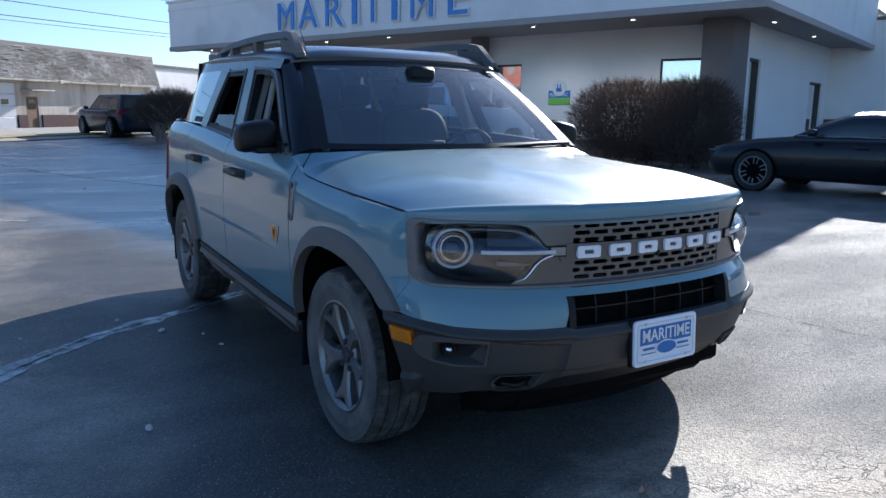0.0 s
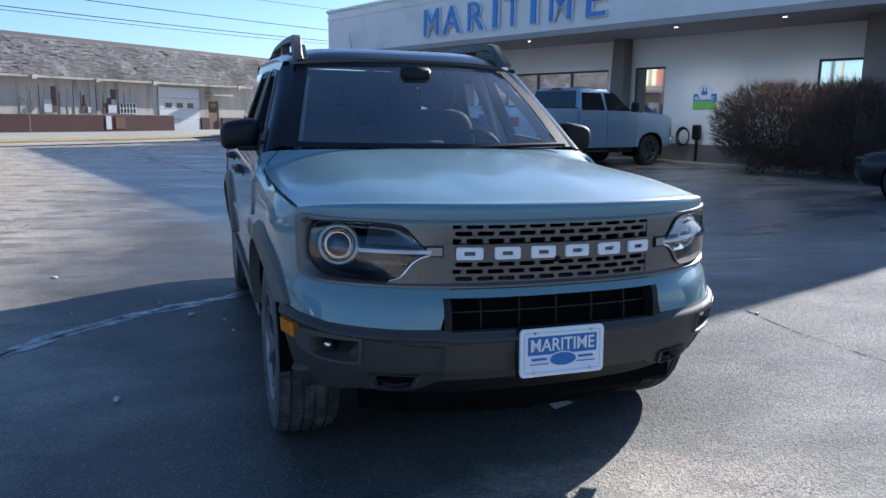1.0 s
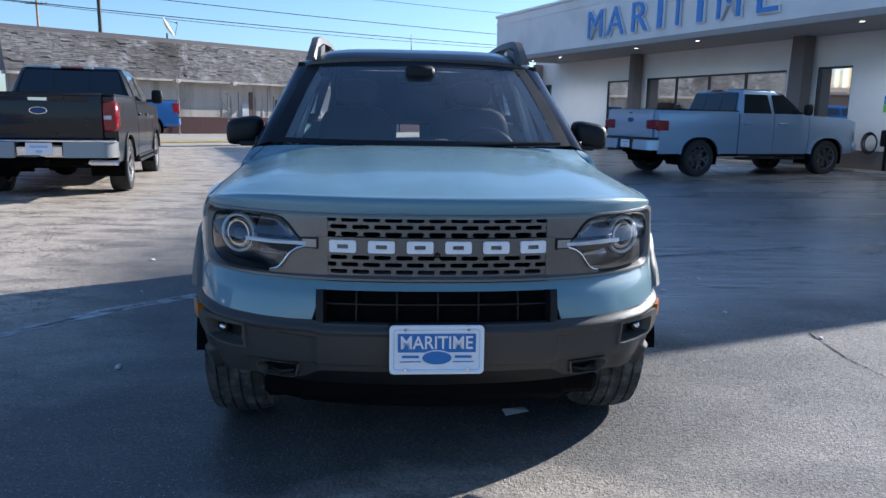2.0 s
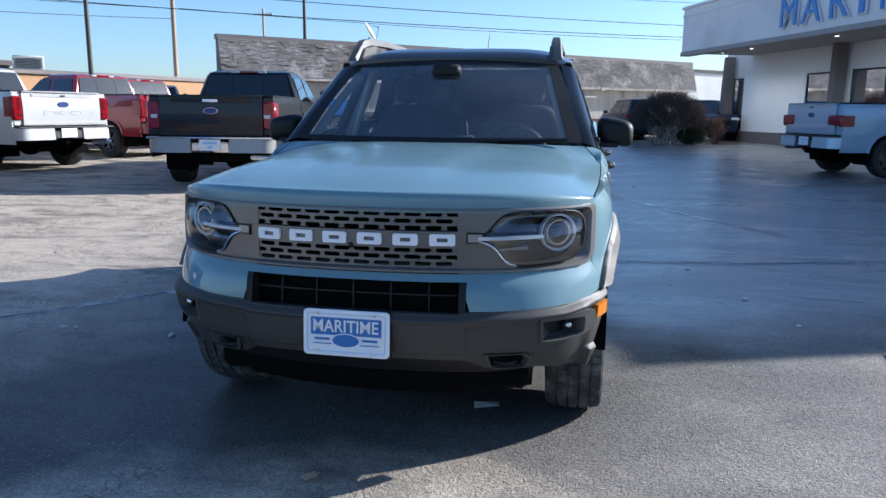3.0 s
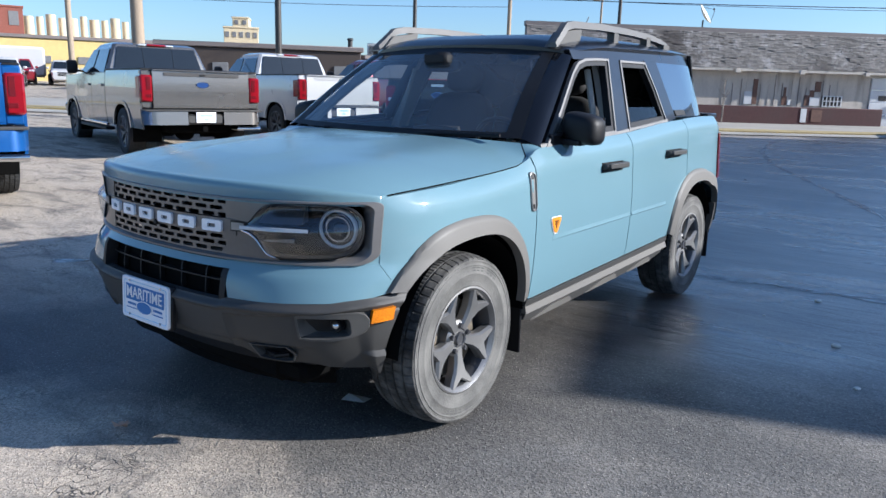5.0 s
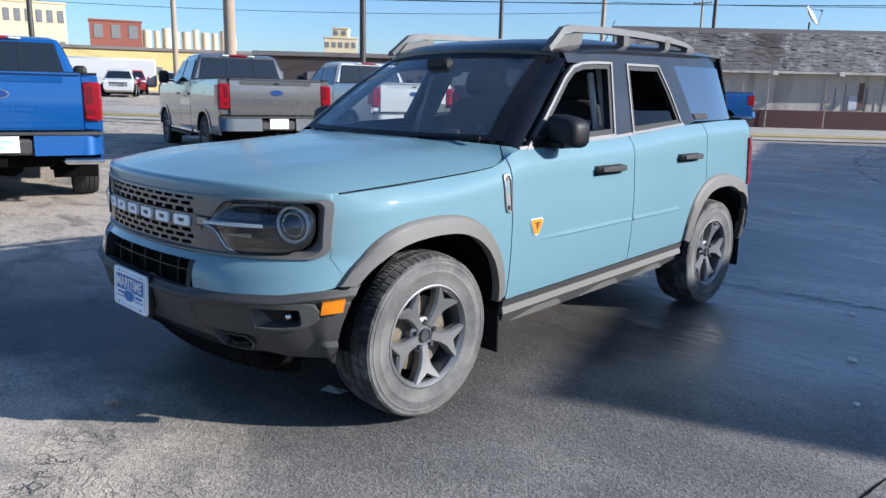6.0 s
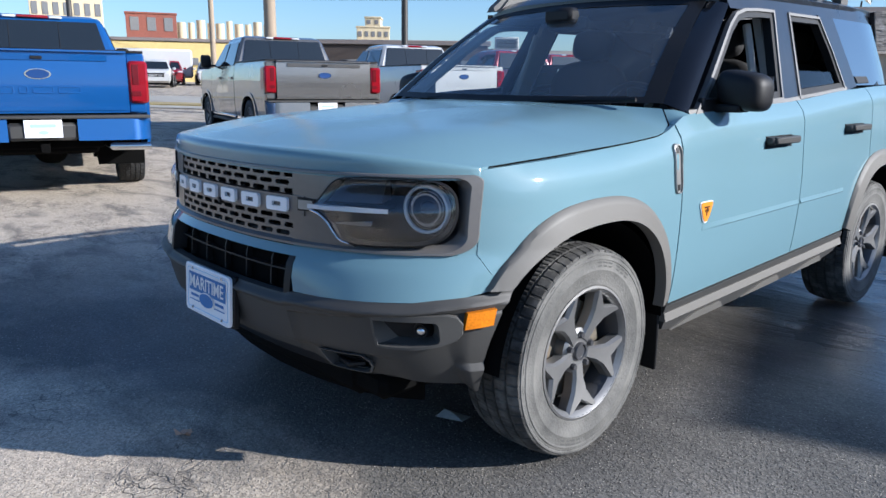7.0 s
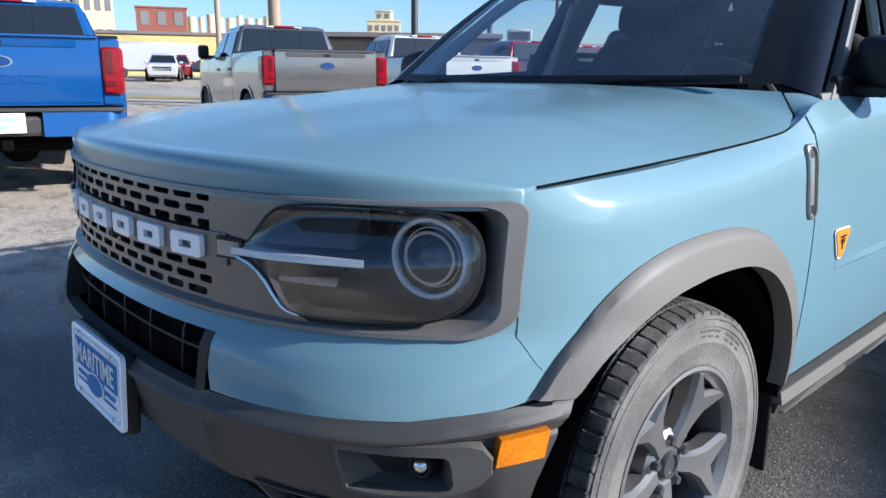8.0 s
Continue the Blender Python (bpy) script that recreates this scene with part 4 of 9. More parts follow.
for s0, s1, z0, z1, mt, lb in ((16.30, 16.52, 1.15, 2.28, BARE_BRICK, "bare brick where the boards have fallen"), (17.74, 17.98, 1.15, 1.55, BARE_BRICK, ""), (17.80, 17.92, 1.55, 1.95, BARE_BRICK, ""),
                               (18.84, 19.08, 1.15, 1.62, BARE_BRICK, ""), (19.08, 19.30, 1.55, 1.85, BARE_BRICK, ""), (19.30, 19.58, 1.78, 2.25, BARE_BRICK, ""),
                               (15.90, 16.26, 1.15, 1.72, WHITE_DOOR, "pale patched board"), (18.02, 18.16, 1.15, 1.40, WHITE_DOOR, "pale patched board"), (19.10, 19.56, 1.15, 1.53, WHITE_DOOR, "pale patched board")):
    q = Geo()
    fa_box(q, s0, s1, -0.05 if mt is WHITE_DOOR else -0.025, -0.003, z0, z1)
    part("wall_patch", q, mt, workshop, lb)
q = Geo()
fa_box(q, 19.72, 20.68, -0.03, -0.003, 1.12, 1.62)
bars = part("window", q, DARK_FRAME, workshop, "dark window with white bars")
for k in range(6):
    q = Geo()
    fa_box(q, 19.72 + k * 0.182, 19.77 + k * 0.182, -0.055, -0.032, 1.12, 1.62)
    part("window_bar", q, WHITE_DOOR, bars)
for z in (1.12, 1.36, 1.58):
    q = Geo()
    fa_box(q, 19.72, 20.68, -0.07, -0.057, z, z + 0.04)
    part("window_bar", q, WHITE_DOOR, bars)
for s in (12.4, 15.2, 18.25, 21.4, 27.2, 31.6):
    q = Geo()
    fa_box(q, s - 0.12, s + 0.12, -0.62, -0.525, 2.52, 2.70, 0.02)
    part("eaves_lamp", q, TAN_WALL, workshop, "small boxed lamp under the eaves")
fence = Geo()
fa_box(fence, S0 + 1.5, 21.85, -1.35, -1.15, 0.1, 1.08, 0.02)
low_wall = piece("low_wall", fence, MAROON, "low maroon block wall before the workshop", "wall", kind="structure")
for s0, s1, z0, z1, mt, lb in ((17.95, 18.22, 0.42, 1.02, WHITE_DOOR, "white notice on the wall"), (18.45, 18.95, 0.45, 0.98, BARE_BRICK, "bare brick patch")):
    q = Geo()
    fa_box(q, s0, s1, -1.375, -1.353, z0, z1)
    part("wall_panel", q, mt, low_wall, lb)
link = thing("annex_building", "low pale pink-beige annex beside the workshop", "building")
g = Geo()
fa_box(g, S1 + 0.35, S1 + 20, 3.0, 3.25, 0.0, 4.1)
part("wall", g, STUCCO, link)
g = Geo()
fa_box(g, S1 + 0.3, S1 + 20, 2.9, 12, 4.104, 4.3)
part("roof", g, GREY_PLASTIC, link)

# road edge: pavement, dry verge and kerb in front of the workshop
verge = [(FA + FD * s + FN * -7.2) for s in (-30, 0, 20, 40, 70)]
strip("verge", [(p.x, p.y) for p in verge], 1.3, DRY_GRASS, "strip of straw-coloured winter grass", up=0.05, thick=0.02, n=60, category="grass")
lane = [(FA + FD * s + FN * -3.6) for s in (-30, 0, 20, 40, 70)]
strip("pavement", [(p.x, p.y) for p in lane], 5.7, CONCRETE, "pale concrete apron before the workshop", up=0.03, thick=0.02, n=60, category="pavement")
lane = [(FA + FD * s + FN * -8.7) for s in (-30, 0, 20, 40, 70)]
strip("kerb", [(p.x, p.y) for p in lane], 1.4, CONCRETE, "pale concrete pavement edge", up=0.03, thick=0.0, n=60, category="kerb")

# ---- poles and wires ----
WOOD_POLE = surf("weathered_pole_wood", (0.33, 0.26, 0.19), rough=0.9, var=0.2, scale=2, fine=30, stretch=(6, 6, 0.5), bump=0.004)
STEEL_POLE = surf("dark_steel_pole", (0.06, 0.055, 0.05), rough=0.5, metal=0.4, var=0.1)


def pole(x, y, h, r, material, label, name="lamp_post"):
    z = lie(x, y)
    t = thing(name, label, "pole", at=pose(x, y, z))
    g = Geo()
    g.tube([(0, 0, -0.1), (0, 0, h * 0.5), (0, 0, h)], [r, r * 0.88, r * 0.75], 12)
    part("shaft", g, material, t)
    g = Geo()
    if material is STEEL_POLE:
        g.box((0, 0, 0.2), (r * 3.4, r * 3.4, 0.6), 0.03)
        part("footing", g, CONCRETE, t, "concrete footing")
        g = Geo()
        g.box((0.45, 0, h + 0.05), (0.9, 0.35, 0.14), 0.03)
        g.box((-0.45, 0, h + 0.05), (0.9, 0.35, 0.14), 0.03)
        part("lamp_head", g, STEEL_POLE, t)
    else:
        g.box((0, 0, h - 0.7), (2.3, 0.12, 0.14), 0.01)
        part("crossarm", g, material, t)
        for k in (-1.0, -0.5, 0.5, 1.0):
            q = Geo()
            q.tube([(k, 0, h - 0.63), (k, 0, h - 0.48)], 0.05, 8)
            part("insulator", q, GREY_PLASTIC, t)
    return t


pole(-17.0, 9.35, 9.5, 0.18, WOOD_POLE, "thick tan wooden utility pole behind the parked pickups", "utility_pole")
pole(-16.0, 13.5, 9.0, 0.11, STEEL_POLE, "tall slim dark steel lot lamp post")
pole(-19.3, 24.2, 9.0, 0.10, STEEL_POLE, "tall slim dark steel lot lamp post")
pole(-13.6, 33.3, 9.5, 0.10, STEEL_POLE, "tall slim dark steel lot lamp post")
pole(-30.2, 14.1, 10.0, 0.13, WOOD_POLE, "slim wooden utility pole by the road", "utility_pole")
pole(-34.1, 9.3, 10.0, 0.13, STEEL_POLE, "tall slim dark steel street lamp post")
pole(-37.5, 6.5, 10.0, 0.15, STEEL_POLE, "tall slim dark steel street lamp post")
pole(-32.8, 53.4, 13.5, 0.2, WOOD_POLE, "wooden utility pole carrying many wires", "utility_pole")
pole(-38.0, 82.0, 12.0, 0.16, WOOD_POLE, "distant wooden utility pole with a crossarm", "utility_pole")
WIRE = surf("wire", (0.02, 0.02, 0.02), rough=0.6)


def wire(a, c, sag, r=0.022):
    g = Geo()
    a, c = Vector(a), Vector(c)
    g.tube([a.lerp(c, k / 16) - Vector((0, 0, sag * 4 * (k / 16) * (1 - k / 16))) for k in range(17)], r, 5)
    piece("overhead_wire", g, WIRE, "thin black overhead wire strung between poles", "wire", "overhead wires")


for a, c, sag in (((-32.8, 53.4, 9.3), (-75, 0, 10.2), 0.9), ((-32.8, 53.4, 8.5), (-75, 0, 8.8), 1.0), ((-32.8, 53.4, 12.6), (-75, 0, 13.5), 0.8),
                  ((-33.5, 53.4, 12.8), (60, 100, 13.5), 1.2), ((-32.2, 53.4, 9.3), (60, 100, 10.5), 1.5), ((-32.8, 53.4, 12.8), (-20, 24, 16.5), 0.6), ((-32.8, 53.4, 12.0), (-21, 24, 15.0), 0.6),
                  ((-30, 24.0, 6.4), (36, 70.0, 7.6), 0.8), ((-30, 26.0, 7.4), (36, 72.0, 8.4), 0.7), ((-30.2, 14.1, 9.5), (-75, -18, 10.5), 0.5), ((-30.2, 14.1, 8.6), (-8, 60, 13.5), 0.6)):
    wire(a, c, sag)

# ---- far buildings ----
BROWN_BLDG = surf("dark_brown_cladding", (0.055, 0.042, 0.036), rough=0.8, var=0.2, scale=0.4, fine=6, stretch=(1, 1, 6))
ORANGE_BRICK = surf("orange_tan_brick", (0.42, 0.25, 0.13), rough=0.9, var=0.15, scale=0.8, fine=10)
CREAM = surf("cream_concrete", (0.60, 0.50, 0.33), rough=0.9, var=0.08, scale=0.15, fine=2)
YELLOW_WALL = surf("pale_yellow_wall", (0.60, 0.46, 0.19), rough=0.9, var=0.1, scale=0.3, fine=3)
RED_BRICK = surf("red_brick", (0.22, 0.075, 0.055), rough=0.9, var=0.15, scale=0.3, fine=4)
FAR_WINDOW = surf("far_window_glass", (0.17, 0.17, 0.175), rough=0.15, var=0.2)


def block(name, a, c, depth, z0, z1, material, label, roof=None, windows=None):
    """A building with its front from a to c (plan), depth away from the car; windows: columns, rows."""
    a, c = Vector((*a, 0)), Vector((*c, 0))
    d = (c - a).normalized()
    nrm = Vector((-d.y, d.x, 0))
    if nrm.dot(a) < 0:
        nrm = -nrm
    ln = (c - a).length
    m = Matrix(((d.x, nrm.x, 0, a.x), (d.y, nrm.y, 0, a.y), (0, 0, 1, 0), (0, 0, 0, 1)))
    t = thing(name, label, "building")
    g = Geo()
    g.box((ln / 2, depth / 2, (z0 + z1) / 2), (ln, depth, z1 - z0), 0.05, m)
    part("wall", g, material, t)
    g = Geo()
    g.box((ln / 2, depth / 2, z1 + 0.15), (ln + 0.3, depth + 0.3, 0.28), 0.04, m)
    part("roof", g, roof or GREY_PLASTIC, t)
    if windows:
        cols, rows, ww, hh = windows
        q = Geo()
        q.box((0, 0, 0), (ww, 0.1, hh), 0.02)
        me = mesh_of("window", q, FAR_WINDOW)
        for i in range(cols):
            for j in range(rows):
                share("window", me, t, m @ Matrix.Translation(((i + 0.5) * ln / cols, -0.04, z0 + (j + 0.6) * (z1 - z0) / rows)))
    return t


block("brown_building", (-36.8, 22.3), (-29.0, 31.0), 14, 0.2, 3.45, BROWN_BLDG, "long low dark brown flat-roofed building", BROWN_TRIM, (5, 1, 0.9, 0.9))
block("brick_building", (-31.6, 34.2), (-26.0, 48.0), 12, 0.2, 3.2, ORANGE_BRICK, "low tan-orange brick building", BROWN_TRIM)
block("yellow_building", (-66, 14.0), (-54, 39.5), 10, 0.5, 4.5, YELLOW_WALL, "long low pale yellow building", BROWN_TRIM, (9, 1, 1.2, 0.6))
block("grain_tower_block", (-122.5, 31.0), (-119.5, 40.5), 14, 0, 13.5, CREAM, "distant ornate cream building", CREAM, (7, 3, 0.8, 1.8))
block("brick_mill", (-128, 47), (-125, 54.5), 16, 0, 12.3, RED_BRICK, "distant red brick and steel mill building", RED_BRICK, (3, 3, 1.4, 2.2))
block("office_tower", (-118, 87.5), (-114, 92.5), 10, 0, 11.8, CREAM, "distant tan office block with a stepped roof", CREAM, (5, 4, 0.7, 1.0))
block("office_tower", (-117, 88.8), (-115, 91.0), 6, 11.8, 13.6, CREAM, "distant tan rooftop storey of an office block", CREAM, (2, 1, 0.7, 0.8))
block("low_shop", (-150, 75), (-140, 110), 10, 0, 6.5, BROWN_BLDG, "distant low brown buildings", BROWN_TRIM, (9, 1, 1.5, 1.5))
block("low_shop", (-60, 64), (-45, 84), 10, 0, 4.6, BROWN_BLDG, "distant low dark building", BROWN_TRIM, (5, 1, 1.5, 1.2))
block("low_shop", (-90, 44), (-76, 66), 10, 0, 6.2, ORANGE_BRICK, "distant low orange brick building", BROWN_TRIM, (8, 2, 1.1, 1.2))
silos = thing("silo_row", "distant row of cream concrete grain silos", "silo")
for k in range(11):
    g = Geo()
    p = Vector((-143.4, 61.6, 0)).lerp(Vector((-136.0, 78.2, 0)), k / 10)
    g.tube([(p.x, p.y, 0), (p.x, p.y, 12.5 + 0.5 * (k % 3 == 0))], 0.84 if k % 2 else 0.6, 18)
    part("silo", g, CREAM, silos)
for x, y, s in ((-32.5, 36.5, 0.86),):
    hv = thing("rooftop_unit", "grey rooftop air-handling unit", "hvac", at=pose(x, y, 3.48, 0, 0, 42))
    g = Geo()
    g.box((0, 0, 0.5 * s), (1.9 * s, 1.2, 1.0 * s), 0.05)
    part("casing", g, surf("galvanised_grey", (0.50, 0.50, 0.48), rough=0.6, var=0.1), hv)
    q = Geo()
    for k in range(7):
        q.box((0, -0.62, 0.2 * s + 0.1 * k * s), (1.6 * s, 0.03, 0.04), 0.0)
    part("grille", q, GREY_PLASTIC, hv)
stack = thing("roof_chimney", "narrow grey rooftop flue with a cap", "chimney", at=pose(-30.5, 31.6, 3.72))
g = Geo()
g.tube([(0, 0, 0), (0, 0, 0.5)], 0.15, 12)
part("flue", g, GREY_PLASTIC, stack)
g = Geo()
g.tube([(0, 0, 0.5), (0, 0, 0.62)], [0.22, 0.16], 12)
part("cap", g, GREY_PLASTIC, stack)


# ---- bare hedges and saplings ----
TWIG = surf("bare_brown_twigs", (0.075, 0.05, 0.04), rough=0.9, var=0.35, scale=4, fine=30)
TWIG_PALE = surf("pale_bare_branches", (0.30, 0.26, 0.22), rough=0.9, var=0.25, scale=4, fine=30)
RED_TWIG = surf("reddish_bare_twigs", (0.125, 0.062, 0.048), rough=0.9, var=0.35, scale=4, fine=30)
EVERGREEN = surf("evergreen_leaves", (0.03, 0.045, 0.02), rough=0.8, var=0.4, scale=6, fine=40)


def shrub(x, y, rx, ry, h, twigs, material, label, seed, pale=None, name="bare_shrub", turn=0.0, flat=0.0):
    rnd = random.Random(seed)
    z = lie(x, y)
    t = thing(name, label, "shrub", at=pose(x, y, z, 0, 0, turn))
    g = Geo()
    for k in range(46 if pale else 7):
        a = rnd.uniform(0, 6.28)
        b0 = Vector((rnd.uniform(-0.4, 0.4) * rx, rnd.uniform(-0.4, 0.4) * ry, -0.05))
        tip = Vector((0.8 * rx * math.cos(a), (0.95 if pale else 0.7) * ry * math.sin(a), h * rnd.uniform(0.35, 0.8)))
        g.tube([b0, b0.lerp(tip, 0.5) + Vector((0, 0, 0.10 * h)), tip], [0.022, 0.016, 0.010], 5)
    part("stem", g, pale or material, t, "pale bare stems" if pale else "")
    vs, fs = [], []
    for k in range(twigs):
        a = rnd.uniform(0, 6.28)
        el = math.asin(rnd.uniform(-0.45 if pale else -0.97, 1))
        rr = rnd.uniform(0.35, 1.0) ** 0.6
        c = Vector((rx * rr * math.cos(a) * math.cos(el), ry * rr * math.sin(a) * math.cos(el), h * 0.5 + h * 0.5 * rr * math.sin(el)))
        if flat:
            c.z = min(c.z, h * flat + rnd.uniform(-0.06, 0.06))
        d = (Vector((c.x / rx, c.y / ry, (c.z - h * 0.2) / h)) + Vector((rnd.uniform(-.6, .6), rnd.uniform(-.6, .6), rnd.uniform(-0.2, .9)))).normalized()
        ln = rnd.uniform(0.12, 0.34)
        s = d.cross(Vector((rnd.uniform(-1, 1), rnd.uniform(-1, 1), rnd.uniform(-1, 1)))).normalized() * rnd.uniform(0.004, 0.009)
        o = len(vs)
        u = d.cross(s).normalized() * s.length
        vs += [c + s, c - s * 0.5 + u, c - s * 0.5 - u, c + d * ln]
        fs += [(o, o + 1, o + 3), (o + 1, o + 2, o + 3), (o + 2, o, o + 3)]
    q = Geo()
    q.add(vs, fs)
    part("twig_mass", q, material, t, sharp=180)
    return t


p = un(-6.45, 14.9, 0)
shrub(p.x, p.y, 1.6, 1.0, 2.12, 13000, TWIG, "rounded dark bare-twigged hedge shrub before the showroom", 1, name="bare_hedge", turn=-70, flat=0.93)
p = un(-4.7, 14.5, 0)
shrub(p.x, p.y, 1.15, 0.9, 2.12, 9000, TWIG, "trimmed dark bare-twigged hedge shrub at the corner column", 2, name="bare_hedge", turn=-70, flat=0.93)
shrub(3.62, 25.3, 1.32, 0.95, 1.84, 9000, TWIG, "rounded bare brown shrub at the lot edge", 3, TWIG_PALE, name="bare_hedge")
shrub(4.45, 25.4, 0.5, 0.42, 0.62, 2600, EVERGREEN, "small clipped dark green bush", 5, name="clipped_bush")
shrub(5.42, 25.9, 0.27, 0.26, 0.95, 700, RED_TWIG, "small reddish bare shrub beside the corner pier", 8)
p = un(-4.2, 20.8, 0)
shrub(-3.3 + p.x, p.y, 0.5, 0.5, 1.4, 800, TWIG, "thin bare ornamental shrub by the side wall", 6)
for x, y, h, sd in ((-9.0, 28.9, 2.5, 1), (-7.4, 30.9, 1.9, 2), (-9.4, 27.4, 1.9, 5)):
    rnd = random.Random(sd)
    t = thing("sapling", "thin pale bare sapling on the verge", "tree", at=pose(x, y, lie(x, y)))
    g = Geo()
    g.tube([(0, 0, -0.1), (0.02, 0.01, h * 0.5), (0.0, 0.03, h)], [0.035, 0.025, 0.008], 6)
    part("trunk", g, TWIG_PALE, t)
    g = Geo()
    for k in range(26):
        z0 = rnd.uniform(0.35, 0.95) * h
        a = rnd.uniform(0, 6.28)
        ln = rnd.uniform(0.2, 0.55) * (1.2 - z0 / h)
        g.tube([(0, 0, z0), (ln * 0.5 * math.cos(a), ln * 0.5 * math.sin(a), z0 + ln * 0.5), (ln * math.cos(a), ln * math.sin(a), z0 + ln * 1.3)], [0.009, 0.006, 0.003], 4)
    part("branches", g, TWIG_PALE, t)

# dish aerial on a mast behind the workshop
DISH_WHITE = surf("weathered_dish_enamel", (0.66, 0.62, 0.50), rough=0.5, var=0.12, scale=2, fine=20, dirt=(0.42, 0.36, 0.25))
dish = thing("satellite_dish", "weathered cream dish aerial above the workshop roof", "dish aerial", at=pose(-17.13, 56.25, lie(-17.13, 56.25)))
g = Geo()
g.tube([(0, 0, 0), (0, 0, 6.55)], 0.06, 10)
part("mast", g, STEEL_POLE, dish)
g = Geo()
tilt = Matrix.Translation((0, 0, 6.9)) @ pose(0, 0, 0, 0, -30, 8)
g.lathe([(0.0, 0.0), (0.25, 0.02), (0.5, 0.08), (0.68, 0.15), (0.80, 0.21), (0.80, 0.19), (0.5, 0.05), (0.0, -0.03)], 32, tilt)
part("reflector", g, DISH_WHITE, dish)
g = Geo()
g.tube([tilt @ Vector((0.19, 0.0, -0.78)), tilt @ Vector((0.85, 0, -0.1))], 0.02, 6)
g.tube([tilt @ Vector((0.19, 0.5, 0.6)), tilt @ Vector((0.85, 0, 0))], 0.012, 6)
g.tube([tilt @ Vector((0.19, -0.5, 0.6)), tilt @ Vector((0.85, 0, 0))], 0.012, 6)
g.box(tilt @ Vector((0.85, 0, 0)), (0.14, 0.14, 0.14), 0.03)
part("feed_arm", g, STEEL_POLE, dish)


# ---- wheels ----
def tyre_geo(R, rim, width, pitches=46, tread=0.008, steps=6):
    """Tyre about the x axis: (block tread, sidewalls); its outer face is at +width/2."""
    h = width / 2
    ribs = [(-1.0, -0.65), (-0.585, -0.235), (-0.17, 0.17), (0.235, 0.585), (0.65, 1.0)]
    cols = []
    for k, (a, c) in enumerate(ribs):
        for w, low in ((a, 1), (a + 0.012, 0), ((a + c) / 2, 0), (c - 0.012, 0), (c, 1)):
            r = R - 0.014 * abs(w) ** 3
            cols.append((r - (tread if low else 0), w * h * 0.95, k, low))
    n = pitches * steps
    g = Geo()
    vs = []
    for i in range(n):
        a = 2 * math.pi * i / n
        for j, (r, x, k, low) in enumerate(cols):
            lag = (0, 2, 0, 3, 1)[k] + (1 if j % 5 == 2 else 0) * (1 if k % 2 else -1)
            cut = (i + lag) % steps == 0
            half = k in (1, 2, 3) and (i + lag) % steps == steps // 2 and j % 5 != 1
            rr = r - (0 if low else tread * 0.9 * cut + tread * 0.45 * half)
            vs.append((x, rr * math.cos(a), rr * math.sin(a)))
    w = len(cols)
    g.add(vs, [(i * w + j, i * w + j + 1, ((i + 1) % n) * w + j + 1, ((i + 1) % n) * w + j) for i in range(n) for j in range(w - 1)])
    side = Geo()
    mid = (R + rim) / 2
    prof = [(rim, 0.86), (rim + 0.006, 0.925), (rim + 0.013, 0.945), (rim + 0.018, 0.935), (rim + 0.030, 0.975), (mid - 0.012, 1.0), (mid - 0.010, 1.012), (mid - 0.007, 1.012), (mid - 0.005, 1.0),
            (R - 0.046, 1.0), (R - 0.044, 1.016), (R - 0.040, 1.016), (R - 0.038, 0.995), (R - 0.030, 0.985), (R - 0.028, 1.0), (R - 0.022, 0.995), (R - 0.020, 0.95)]
    for sg in (1, -1):
        side.lathe([(r, x * h * sg) for r, x in prof], 96)
    # shoulder lugs run down on to the sidewall
    for i in range(pitches):
        a0 = 2 * math.pi * (i + 0.09) / pitches
        a1 = 2 * math.pi * (i + 0.93) / pitches
        for sg in (1, -1):
            top, deep = (R - 0.0145, h * 0.952 * sg), (R - 0.032 + 0.006 * (i % 2), h * 0.99 * sg)
            pts = [(x, r * math.cos(a), r * math.sin(a)) for r, x in (top, deep) for a in (a0, a1)]
            inn = [(h * 0.90 * sg, r * math.cos(a), r * math.sin(a)) for r in (R - 0.016, R - 0.034 + 0.006 * (i % 2)) for a in (a0, a1)]
            g.add(pts + inn, [(0, 1, 3, 2), (0, 2, 6, 4), (1, 5, 7, 3), (2, 3, 7, 6)])
    return g, side


def inset(pts, d):
    """A closed outline moved inwards by d."""
    n = len(pts)
    area = sum(pts[i - 1][0] * pts[i][1] - pts[i][0] * pts[i - 1][1] for i in range(n))
    out = []
    for i in range(n):
        p, q, r = Vector(pts[i - 1]), Vector(pts[i]), Vector(pts[(i + 1) % n])
        e0, e1 = (q - p).normalized(), (r - q).normalized()
        k = 1 if area > 0 else -1
        n0, n1 = Vector((-e0.y, e0.x)) * k, Vector((-e1.y, e1.x)) * k
        m = (n0 + n1).normalized()
        out.append(q + m * d / max(0.45, m.dot(n0)))
    return [(p.x, p.y) for p in out]


